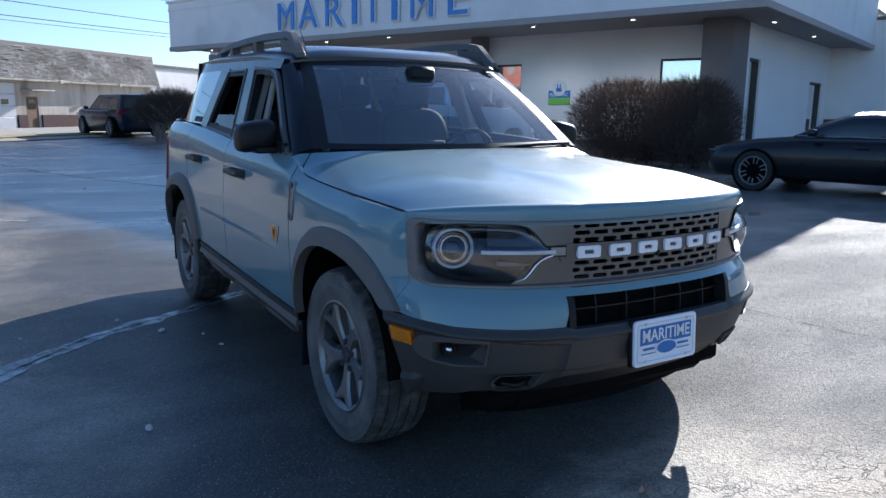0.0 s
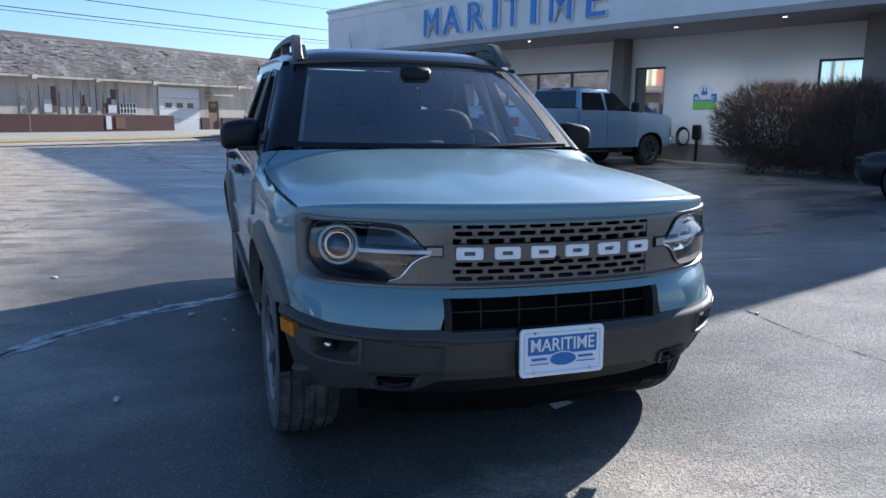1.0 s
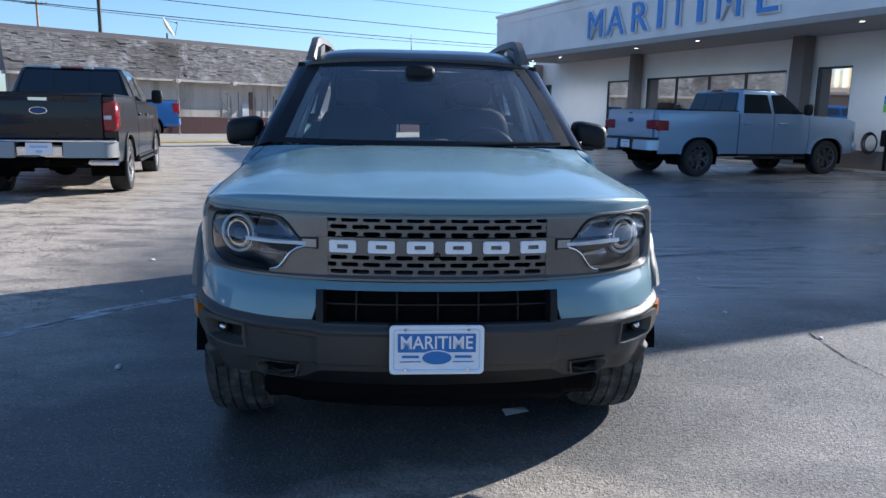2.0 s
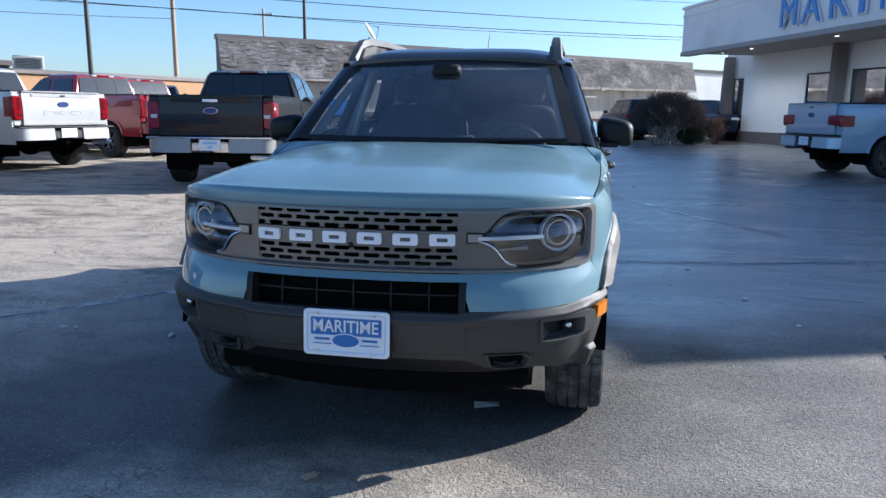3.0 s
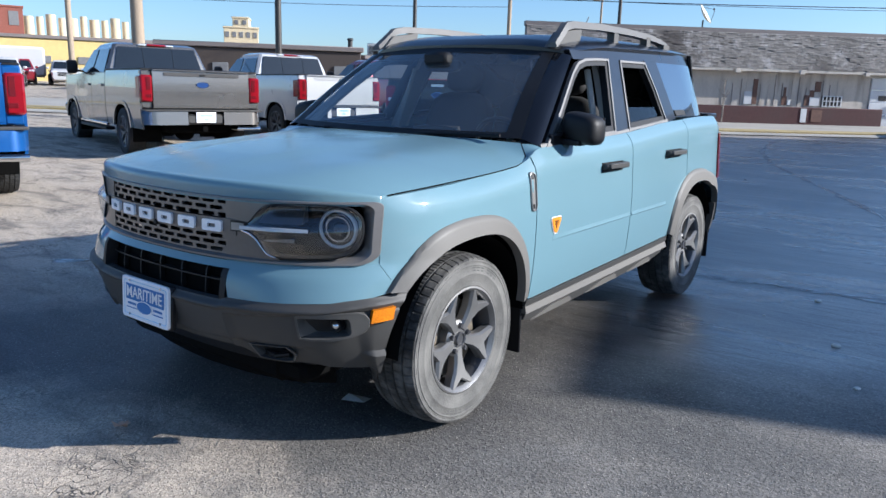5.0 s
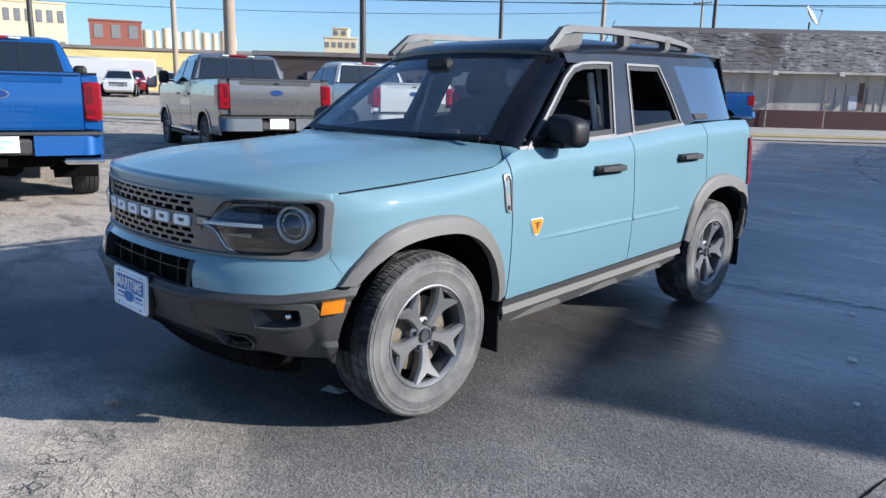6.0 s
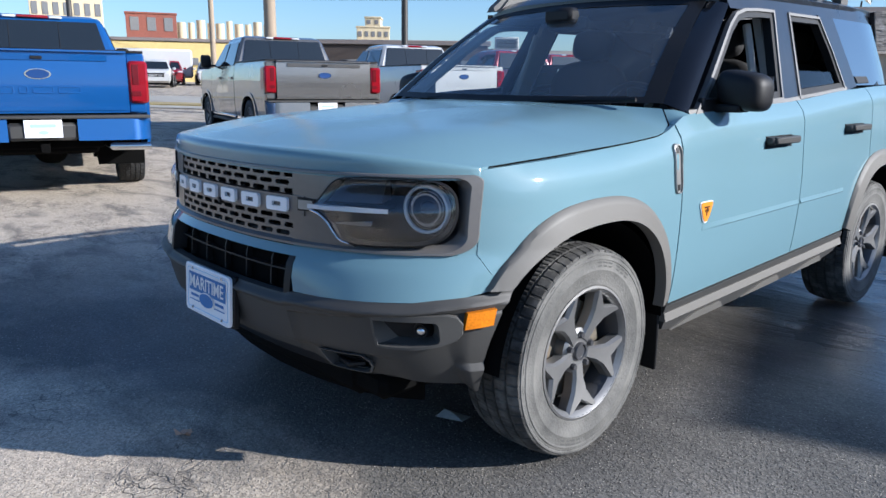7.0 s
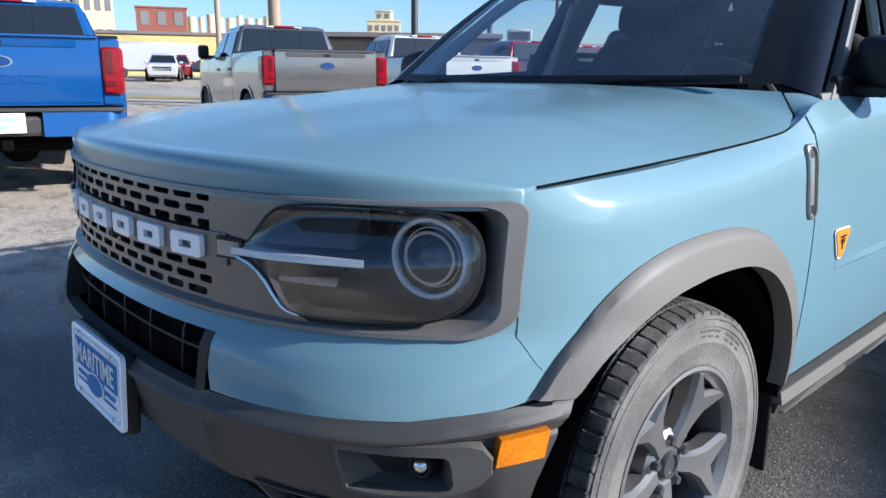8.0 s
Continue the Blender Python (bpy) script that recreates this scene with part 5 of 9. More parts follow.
def spoke_set(count, r0, r1, split, width, x, thick, stem=0.55, wide=0.085):
    """Forked spokes from the hub to the rim, facing +x: plates with chamfered edges."""
    g = Geo()
    rm = lerp(r0, r1, stem)
    side = [(r0, width * 0.30), (lerp(r0, rm, 0.5), width * 0.34), (rm - 0.02, width * 0.50), (r1 * math.cos(split + wide), r1 * math.sin(split + wide)),
            (r1 * 1.01 * math.cos(split), r1 * 1.01 * math.sin(split)), (r1 * math.cos(split - wide), r1 * math.sin(split - wide))]
    fork = [(a, c) for a, c in side] + [(rm + 0.016, 0.0)] + [(a, -c) for a, c in side[::-1]]
    level = lambda p: x - 0.016 + 0.026 * (math.hypot(*p) / r1) ** 1.5
    for k in range(count):
        t = 2 * math.pi * k / count + math.pi / 2 + 0.26
        rot = lambda p: (p[0] * math.cos(t) - p[1] * math.sin(t), p[0] * math.sin(t) + p[1] * math.cos(t))
        n = len(fork)
        rings = []
        for pts, dx in ((fork, -thick), (fork, -0.012), (inset(fork, 0.0075), 0.0)):
            rings.append([(level(p) + dx, *rot(q)) for p, q in zip(fork, pts)])
        vs = [v for r in rings for v in r]
        fs = [(j * n + i, j * n + (i + 1) % n, (j + 1) * n + (i + 1) % n, (j + 1) * n + i) for j in range(2) for i in range(n)]
        c = len(vs)
        m = 2 * n
        half = n // 2
        # the face in strips, so that the notch stays open
        for i in range(half):
            fs.append((m + i, m + i + 1, m + n - 2 - i, m + n - 1 - i)) if i < 2 else None
        fs += [(m + 2, m + 3, m + 4, m + 5, m + half), (m + n - 3, m + half, m + n - 6, m + n - 5, m + n - 4), (m + 2, m + half, m + n - 3)]
        g.add(vs, fs)
    return g


def ridge_spokes(count, r1, x, deep, wide=1.15):
    """Spokes of two ridged arms each, close at the hub and forked towards the rim, facing +x."""
    g = Geo()
    q = 2.0 / count
    f = q / 0.43
    line = [(0.034, 0.0120, 0.0150, 0.0), (0.064, 0.0150, 0.0190, 0.001), (0.088, 0.0225 * f, 0.0215, 0.003), (0.110, 0.0375 * f, 0.0190, 0.007), (0.138, 0.0560 * f, 0.0155, 0.011), (0.168, 0.0745 * f, 0.0135, 0.016), (r1 * math.cos(q), r1 * math.sin(q), 0.0140, 0.020)]
    for k in range(count):
        t = 2 * math.pi * k / count + math.pi / 2 + 0.26
        for sg in (1, -1):
            rings = []
            for i, (r, y, w, up) in enumerate(line):
                w *= wide
                a, b = line[max(0, i - 1)], line[min(len(line) - 1, i + 1)]
                d = Vector((b[0] - a[0], b[1] - a[1])).normalized()
                nx, ny = -d.y, d.x
                level = x - 0.014 + up
                ring = []
                for o, dx in ((-1.15, -deep), (-1.0, -0.010), (-0.55, 0.0), (0.62, 0.0), (1.0, -0.007), (1.15, -deep)):
                    px, py = r + nx * o * w, (y + ny * o * w) * sg
                    ring.append((level + dx, px * math.cos(t) - py * math.sin(t), px * math.sin(t) + py * math.cos(t)))
                rings.append(ring)
            g.loft(rings, cap=True)
    return g


WHEELS = {}


def wheel(parent, m, R=0.36, rim=0.222, width=0.235, kind="hero", tyre=None, name="wheel"):
    """A wheel as a part: alloy rim, with tyre, hub cap, nuts and disc under it. m places it; +x faces out."""
    key = (kind, R, rim, width)
    if key not in WHEELS:
        h = width / 2
        tg, side = tyre_geo(R, rim, width, 62 if kind == "hero" else 40, 0.009, 10 if kind == "hero" else 6)
        bar = Geo()
        bar.lathe([(rim + 0.004, h * 0.80), (rim + 0.006, h * 0.92), (rim - 0.004, h * 0.95), (rim - 0.016, h * 0.82), (rim - 0.022, h * 0.2), (rim - 0.022, -h * 0.8), (rim + 0.004, -h * 0.86)], 56)
        face = spoke_set(5, 0.036, rim - 0.006, 0.33, 0.076, h * 0.82, 0.045, 0.68, 0.062) if kind == "hero" else ridge_spokes(6, rim - 0.004, h * 0.82, 0.042, 0.85) if kind == "car" else spoke_set(5 if kind != "truck6" else 6, 0.036, rim - 0.006, 0.345, 0.082, h * 0.80, 0.045, 0.62)
        face.lathe([(0.0, h * 0.66), (0.066, h * 0.66), (0.078, h * 0.58), (0.078, h * 0.1)], 30)
        face.lathe([(rim - 0.018, h * 0.80), (rim - 0.010, h * 0.90), (rim - 0.002, h * 0.965), (rim + 0.006, h * 0.95), (rim + 0.006, h * 0.85)], 64)
        cap = Geo().lathe([(0.0, h * 0.72), (0.022, h * 0.72), (0.024, h * 0.76), (0.029, h * 0.76), (0.032, h * 0.71), (0.032, h * 0.6)], 24)
        disc = Geo().lathe([(0.03, h * 0.28), (rim * 0.74, h * 0.28), (rim * 0.74, h * 0.12), (0.03, h * 0.12)], 36)
        nut = Geo().lathe([(0.0, h * 0.78), (0.009, h * 0.78), (0.012, h * 0.70), (0.012, h * 0.5)], 8)
        back = Geo().lathe([(0.0, -h * 0.1), (rim - 0.024, -h * 0.1)], 36)
        marks = []
        for j in range(2):
            rr = (R + rim) / 2 + 0.002 + 0.012 * j
            q = Geo()
            q.add([(h * 1.010, rr * math.cos(b), rr * math.sin(b)) for b in (0, 0.06 + 0.02 * j)] + [(h * 1.010, (rr + 0.005) * math.cos(b), (rr + 0.005) * math.sin(b)) for b in (0.06 + 0.02 * j, 0)], [(0, 1, 2, 3)])
            marks.append(mesh_of("raised_mark", q, LETTER_RUBBER))
        rub, trd = (RUBBER, TREAD) if kind == "hero" else (RUBBER_CLEAN, RUBBER_CLEAN)
        WHEELS[key] = dict(wheel=mesh_of("wheel", bar, ALLOY_DARK), tyre=mesh_of("tyre", side, rub, 40), tread=mesh_of("tread", tg, trd, 30), spokes=mesh_of("spokes", face, ALLOY_DARK if kind in ("truck_dark", "truck6") else ALLOY, 20), hub_cap=mesh_of("hub_cap", cap, ALLOY_DARK),
                           brake_disc=mesh_of("brake_disc", disc, RUST), nut=mesh_of("wheel_nut", nut, ALLOY_DARK), back=mesh_of("inner_hub", back, DEEP), marks=marks)
    ms = WHEELS[key]
    w = share(name, ms["wheel"], parent, m)
    for k in ("tyre", "tread", "spokes", "hub_cap", "brake_disc"):
        share(k, ms[k], w, Matrix.Identity(4))
    share("inner_hub", ms["back"], w, Matrix.Identity(4))
    if kind == "hero":
        for a0 in (0.5, 0.6, 0.7, 0.86, 0.96, 1.06, 3.9, 4.0, 4.1, 4.2, 4.36, 4.46):
            for mk in ms["marks"]:
                share("raised_mark", mk, w, pose(0, 0, 0, math.degrees(a0)))
        for k in range(5):
            a = 2 * math.pi * (k + 0.5) / 5 + math.pi / 2 + 0.26
            share("wheel_nut", ms["nut"], w, Matrix.Translation((0, 0.057 * math.cos(a), 0.057 * math.sin(a))))
    return w


# ---- the pale blue compact SUV: x to its left, y to its rear, origin on the ground under the front axle ----
suv = thing("compact_suv", "pale blue compact SUV with a black roof and grey cladding", "car")


def fpow(z):
    return table(z, [0.62, 0.76], [2.8, 2.4])


def rim_z(s):
    """Upper edge of the body side: bonnet line, then belt line."""
    return curve(s, [-0.55, -0.47, 0.36, 0.42, 0.47, 0.51, 0.55, 0.62, 1.5, 2.2, 2.95, 3.5], [0.985, 0.99, 1.046, 1.058, 1.076, 1.096, 1.113, 1.124, 1.160, 1.212, 1.240, 1.24])


def half_w(z, s):
    w = curve(z, [0.28, 0.36, 0.45, 0.55, 0.70, 0.80, 0.95, 1.1, 1.25], [0.85, 0.875, 0.90, 0.913, 0.921, 0.922, 0.914, 0.905, 0.89])
    k = min(1.0, max(0.0, (z - rim_z(s) + 0.10) / 0.10))
    return w - table(s, [-0.5, -0.3, 0.1, 0.35, 0.5, 0.65], [0.0, 0.03, 0.048, 0.040, 0.036, 0.040]) * k ** 2.2


def nose(z):
    return curve(z, [0.33, 0.40, 0.5, 0.60, 0.70, 0.755, 0.98, 1.02], [0.625, 0.682, 0.729, 0.748, 0.742, 0.715, 0.708, 0.69])


def plan(s, z):
    w = half_w(z, s)
    if s < -0.1:
        a = min(1.0, (-0.1 - s) / 1.3) * math.pi / 2
        return Vector((w * max(0.0, math.cos(a)) ** (2 / fpow(z)), -0.1 - nose(z) * math.sin(a) ** (2 / fpow(z)), z))
    if s > 2.9:
        a = min(1.0, (s - 2.9) / 1.15) * math.pi / 2
        return Vector((w * max(0.0, math.cos(a)) ** 0.6, 2.9 + 0.58 * math.sin(a) ** 0.6, z))
    return Vector((w, s, z))


def skin(s, z, off=0.0, sg=1):
    p = plan(s, z)
    if off:
        t = plan(s + 0.004, z) - plan(s - 0.004, z)
        n = Vector((t.y, -t.x, 0)).normalized()
        p = p + n * off
    return (p.x * sg, p.y, p.z)


def s_of(x, z):
    return -0.1 - 1.3 * math.acos(min(1.0, (abs(x) / half_w(z, -0.5)) ** (fpow(z) / 2))) / (math.pi / 2)


def face(x, z, off=0.0):
    """A point of the front at a signed x."""
    return skin(s_of(x, z), z, off, 1 if x >= 0 else -1)


def flat(v):
    return lambda s: v


def panel(g, s0, s1, zlo, zhi, ns, nz, off=0.0, lip=0.02, sg=1):
    def at(u, v, o):
        s = lerp(s0, s1, u)
        return skin(s, lerp(zlo(s), zhi(s), v), o, sg)
    return g.slab(lambda u, v: at(u, v, off), ns, nz, lambda u, v: at(u, v, off - lip))


def front(g, x0, x1, zlo, zhi, nx, nz, off=0.0, lip=0.02):
    zlo, zhi = (flat(k) if isinstance(k, (int, float)) else k for k in (zlo, zhi))

    def at(u, v, o):
        x = lerp(x0, x1, u)
        return face(x, lerp(zlo(x), zhi(x), v), o)
    return g.slab(lambda u, v: at(u, v, off), nx, nz, lambda u, v: at(u, v, off - lip))


def arch(s, c, hw, hh):
    d = abs(s - c) / hw
    return 0.36 + hh * (1 - d ** 2.5) ** 0.4 if d < 1 else -1.0


REAR_Y = 2.67
SILL = lambda s: table(s, [0.49, 2.2], [0.43, 0.495])
for sg in (1, -1):
    g = Geo()
    panel(g, -0.488, 0.489, lambda s: max(arch(s, 0, 0.455, 0.49), table(s, [-0.488, -0.402, -0.36, 0.2, 0.45], [0.7525, 0.6905, 0.60, 0.45, 0.45])), rim_z, 64, 14, sg=sg)
    part("front_wing", g, PAINT, suv)
    g = Geo()
    panel(g, 0.496, 1.556, SILL, rim_z, 30, 16, sg=sg)
    door = part("front_door", g, PAINT, suv)
    g = Geo()
    panel(g, 1.563, 2.447, lambda s: max(SILL(s), arch(s, REAR_Y, 0.455, 0.50)), rim_z, 40, 16, sg=sg)
    rdoor = part("rear_door", g, PAINT, suv)
    g = Geo()
    panel(g, 2.454, 4.03, lambda s: max(0.47 if s > 2.9 else 0.4, arch(s, REAR_Y, 0.455, 0.50)), rim_z, 60, 14, sg=sg)
    part("rear_quarter", g, PAINT, suv)
    # wheel-arch flares
    for c, tops, a0, a1 in ((0.0, (0.445, 0.52), 0.50, 3.02), (REAR_Y, (0.455, 0.535), 0.2, 2.95)):
        g = Geo()

        def lip_at(u, v, o, c=c, tops=tops, a0=a0, a1=a1):
            a = lerp(a0, a1, u)
            hw, hh = lerp(0.408, 0.472, v), lerp(tops[0], tops[1], v)
            s = c - hw * math.copysign(abs(math.cos(a)) ** 0.8, math.cos(a))
            z = max(0.36 + hh * abs(math.sin(a)) ** 0.8, 0.654 if c == 0 and s < 0 else 0.0)
            return skin(s, z, o, sg)
        g.slab(lambda u, v: lip_at(u, v, 0.031 - 0.016 * v - 0.012 * (v > 0.95)), 44, 6, lambda u, v: lip_at(u, v, -0.012))
        part("arch_flare", g, FLARE_GREY, suv, "grey plastic wheel-arch flare")
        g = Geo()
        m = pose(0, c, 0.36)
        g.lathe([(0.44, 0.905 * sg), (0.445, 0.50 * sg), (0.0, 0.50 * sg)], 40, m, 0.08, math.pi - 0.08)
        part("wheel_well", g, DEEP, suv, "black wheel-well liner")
        y = c + 0.47 if c == 0 else c + 0.50
        g = Geo()
        g.box((0.775 * sg, y, 0.335 if c == 0 else 0.36), (0.21, 0.014, 0.33), 0.006)
        part("mud_flap", g, BLACK, suv, "black rubber mud flap")
    # sill: dark upper band, paler step, dark rock rail with pale insets
    drop = lambda d: (lambda s: SILL(s) - d)
    g = Geo()
    panel(g, 0.47, 2.19, drop(0.032), drop(0.004), 30, 2, 0.010, 0.03, sg)
    part("sill_cladding", g, GREY_PLASTIC, suv, "dark grey sill cladding")
    # the step's paler grey includes the light on its slanted top
    g = Geo()
    g.slab(lambda u, v: skin(lerp(0.47, 2.17, u), SILL(lerp(0.47, 2.17, u)) - 0.066 + 0.033 * v, 0.030 - 0.016 * v, sg), 30, 2, lambda u, v: skin(lerp(0.47, 2.17, u), SILL(lerp(0.47, 2.17, u)) - 0.066 + 0.033 * v, -0.02, sg))
    part("sill_step", g, STEP_GREY, suv, "pale grey moulded sill step")
    g = Geo()
    panel(g, 0.49, 2.14, lambda s: SILL(s) - table(s, [0.47, 0.62, 1.95, 2.14], [0.10, 0.128, 0.128, 0.10]), drop(0.068), 30, 3, 0.016, 0.05, sg)
    rail = part("rock_rail", g, GREY_PLASTIC, suv, "dark lower rock rail")
    for s0, s1 in ((0.55, 0.96), (1.12, 1.50), (1.64, 1.98)):
        g = Geo()
        panel(g, s0, s1, drop(0.124), lambda s, s0=s0, s1=s1: SILL(s) - 0.124 + 0.036 * min(1, (s - s0) / 0.20 + 0.08, (s1 - s) / 0.04 + 0.1), 16, 2, 0.022, 0.012, sg)
        part("rail_inset", g, STEP_GREY, rail)
    # crease along the doors
    for s0, s1, dr in ((0.66, 1.55, door), (1.57, 2.10, rdoor)):
        g = Geo()
        
        def crease(u, v, o, s0=s0, s1=s1, sg=sg):
            w = lerp(s0, s1, u)
            k = min(1.0, (w - 0.66) / 0.25)
            return skin(w, lerp(0.688, 0.712, v) + 0.012 * (w - 0.66), (0.005 * k * min(v / 0.25, (1 - v) / 0.75) if o == 0 else -0.004) + 0.0005, sg)
        g.slab(lambda u, v: crease(u, v, 0), 20, 8, lambda u, v: crease(u, v, 1))
        part("crease", g, PAINT, dr)
    # handles
    for y0, z0, dr in ((1.17, 1.0, door), (2.07, 1.025, rdoor)):
        g = Geo()
        panel(g, y0 - 0.01, y0 + 0.25, lambda s, z0=z0: z0 - 0.028, lambda s, z0=z0: z0 + 0.022, 10, 3, 0.003, 0.004, sg)
        part("handle_recess", g, BLACK, dr)
        g = Geo()
        x = half_w(z0, y0 + 0.12) + 0.036
        g.box((x * sg, y0 + 0.12, z0 + 0.004), (0.024, 0.235, 0.030), 0.010)
        g.box(((x - 0.02) * sg, y0 + 0.012, z0 + 0.002), (0.04, 0.04, 0.032), 0.008)
        g.box(((x - 0.02) * sg, y0 + 0.235, z0 + 0.002), (0.04, 0.03, 0.032), 0.008)
        part("door_handle", g, GREY_PLASTIC, dr, "dark grey door handle")
    # wing vent: a slim upright loop round a black slot
    def vent_loop(grow, off):
        out = []
        for k in range(28):
            a = 2 * math.pi * k / 28
            ca, sa = math.copysign(abs(math.cos(a)) ** 0.55, math.cos(a)), math.copysign(abs(math.sin(a)) ** 0.4, math.sin(a))
            dz = sa * (0.088 - grow)
            out.append(skin(0.460 - 0.07 * dz + ca * (0.025 - grow), 0.937 + dz, off, sg))
        return out
    g = Geo()
    g.loft([vent_loop(0.0, -0.002), vent_loop(0.0, 0.006), vent_loop(0.002, 0.008), vent_loop(0.005, 0.008), vent_loop(0.006, 0.001)], cap=False)
    vent = part("wing_vent", g, TRIM_SILVER, suv, "satin silver vent trim")
    g = Geo()
    g.loft([vent_loop(0.0055, 0.0015), vent_loop(0.014, 0.0015)], cap=True)
    part("vent_slot", g, TRIM_SILVER, vent)
    for dz in (0.066, -0.066):
        g = Geo()
        panel(g, 0.452 - 0.07 * dz, 0.468 - 0.07 * dz, flat(0.937 + dz - 0.010), flat(0.937 + dz + 0.010), 2, 2, 0.0035, 0.003, sg)
        part("vent_slot", g, BLACK, vent)
    # shield badge
    sh = [(0.0, -0.043), (0.008, -0.041), (0.016, -0.030), (0.034, 0.018), (0.033, 0.026), (0.027, 0.030), (-0.027, 0.030), (-0.033, 0.026), (-0.034, 0.018), (-0.016, -0.030), (-0.008, -0.041)]
    g = Geo()
    g.poly([skin(0.672 + a * 1.42, 0.768 + b * 1.14, 0.002, sg) for a, b in sh], (0.0025 * sg, 0, 0))
    bd = part("door_badge", g, WHITE_ENAMEL, door, "orange shield badge with a pale rim")
    g = Geo()
    g.poly([skin(0.672 + a * 1.27, 0.768 + b * 1.02, 0.005, sg) for a, b in sh], (0.002 * sg, 0, 0))
    part("badge_field", g, ORANGE, bd)
    g = Geo()
    for a0, a1, b0, b1 in ((-0.020, 0.020, 0.010, 0.015), (-0.003, 0.003, -0.022, 0.010), (-0.013, -0.009, -0.006, 0.006), (0.009, 0.013, -0.006, 0.006)):
        g.poly([skin(0.672 + a, 0.768 + b, 0.0075, sg) for a, b in ((a0, b0), (a1, b0), (a1, b1), (a0, b1))], (0.001 * sg, 0, 0))
    part("badge_mark", g, BLACK, bd)

# blue bumper cover with the lower grille opening
g = Geo()
for sg in (1, -1):
    panel(g, s_of(0.405, 0.68), -0.402, lambda s: table(s, [-1.0, -0.55, -0.40], [0.622, 0.630, 0.652]), lambda s: table(s, [-0.488, -0.402], [0.7508, 0.6890]), 48, 8, sg=sg)
front(g, -0.405, 0.405, 0.722, 0.748, 30, 2)
for sg in (1, -1):
    knee = lambda u, v, o: face(sg * min(0.846, 0.787 + lerp(0.047, 0.09, v) * math.sin(lerp(0.2, 1.5, u))), max(0.744, 0.806 - lerp(0.047, 0.09, v) * math.cos(lerp(0.2, 1.5, u))), o)
    g.slab(lambda u, v: knee(u, v, -0.0015), 10, 3, lambda u, v: knee(u, v, -0.02))
bumper = part("front_bumper", g, PAINT, suv)
g = Geo()
front(g, -0.41, 0.41, 0.600, 0.735, 20, 4, -0.055, 0.01)
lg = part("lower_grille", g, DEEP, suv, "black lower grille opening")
for k in range(-2, 3):
    g = Geo()
    front(g, k * 0.14 - 0.003, k * 0.14 + 0.003, 0.612, 0.722, 1, 4, -0.034, 0.02)
    part("grille_bar", g, BLACK, lg)
g = Geo()
front(g, -0.40, 0.40, 0.668, 0.673, 24, 1, -0.032, 0.02)
part("grille_bar", g, BLACK, lg)
for sg in (1, -1):
    g = Geo()
    front(g, 0.385 * sg, 0.41 * sg, 0.612, 0.722, 3, 5, 0.002, 0.05)
    part("grille_end", g, BLACK, lg)
# grey lower bumper: a ledge under the blue, a step running in from each fog-lamp pod, an undercut chin
low = lambda x: table(abs(x), [0.0, 0.40, 0.47, 0.66, 0.72, 0.88], [0.43, 0.43, 0.386, 0.378, 0.365, 0.345])
hi = lambda x: table(abs(x), [0.0, 0.40, 0.406, 0.75, 0.88], [0.612, 0.612, 0.620, 0.626, 0.648])


def ramp(v, a, b):
    t = min(1.0, max(0.0, (v - a) / (b - a)))
    return t * t * (3 - 2 * t)


def relief(x, z):
    """How far the cladding stands out from the body's face."""
    x = abs(x)
    d = hi(x) - z
    rise = 0.002 + 0.020 * ramp(d, 0.0, 0.026) - 0.009 * ramp(d, 0.028, 0.040)
    step = table(x, [0.0, 0.43, 0.50, 0.665, 0.84], [0.566, 0.566, 0.572, 0.587, 0.598])
    k = ramp(x, 0.405, 0.425)
    rise -= 0.017 * k * ramp(step - z, 0.0, 0.007)
    seam = table(x, [0.0, 0.38, 0.62, 0.70], [0.462, 0.460, 0.454, 0.450])
    return rise - 0.010 * (1 - ramp(x, 0.66, 0.72)) * ramp(seam - z, 0.0, 0.006)


def clad(g, x0, x1, zl, zh, nx, nz):
    zl, zh = (flat(k) if isinstance(k, (int, float)) else k for k in (zl, zh))

    def at(u, v, back):
        x = lerp(x0, x1, u)
        z = lerp(zl(x), zh(x), v)
        return face(x, z, relief(x, z) - back)
    g.slab(lambda u, v: at(u, v, 0.0), nx, nz, lambda u, v: at(u, v, 0.03))


g = Geo()
clad(g, -0.485, 0.485, low, hi, 72, 40)
for sg in (1, -1):
    clad(g, 0.485 * sg, 0.622 * sg, low, 0.398, 10, 3)
    clad(g, 0.485 * sg, 0.622 * sg, 0.446, hi, 10, 36)
    clad(g, 0.622 * sg, 0.672 * sg, low, hi, 5, 44)
    clad(g, 0.672 * sg, 0.80 * sg, low, 0.502, 10, 14)
    clad(g, 0.672 * sg, 0.80 * sg, 0.578, hi, 10, 16)

    def wrap(u, v, o, sg=sg):
        top = lerp(hi(0.80), 0.648, u)
        z = lerp(lerp(low(0.80), 0.336, min(1, u * 1.4)), top, v)
        e = table(z, [0.335, 0.40, 0.50, 0.60, 0.648], [-0.460, -0.435, -0.397, -0.346, -0.315])
        sk = lerp(s_of(0.80, z), e, u)
        if o < 0:
            return skin(sk, z, o, sg)
        chin = 0.020 * ramp(0.437 - z, 0.0, 0.024) * ramp(u, 0.0, 0.5)
        return skin(sk, z, relief(min(0.84, plan(sk, z).x), z) * lerp(1.0, 0.6, u) + 0.012 * ramp(u, 0.1, 0.6) * ramp(0.6 - z, 0.0, 0.02) + chin, sg)
    g.slab(lambda u, v: wrap(u, v, 0.0), 30, 44, lambda u, v: wrap(u, v, -0.03))
valance = part("bumper_cladding", g, GREY_PLASTIC, suv, "dark grey moulded lower bumper", sharp=30)
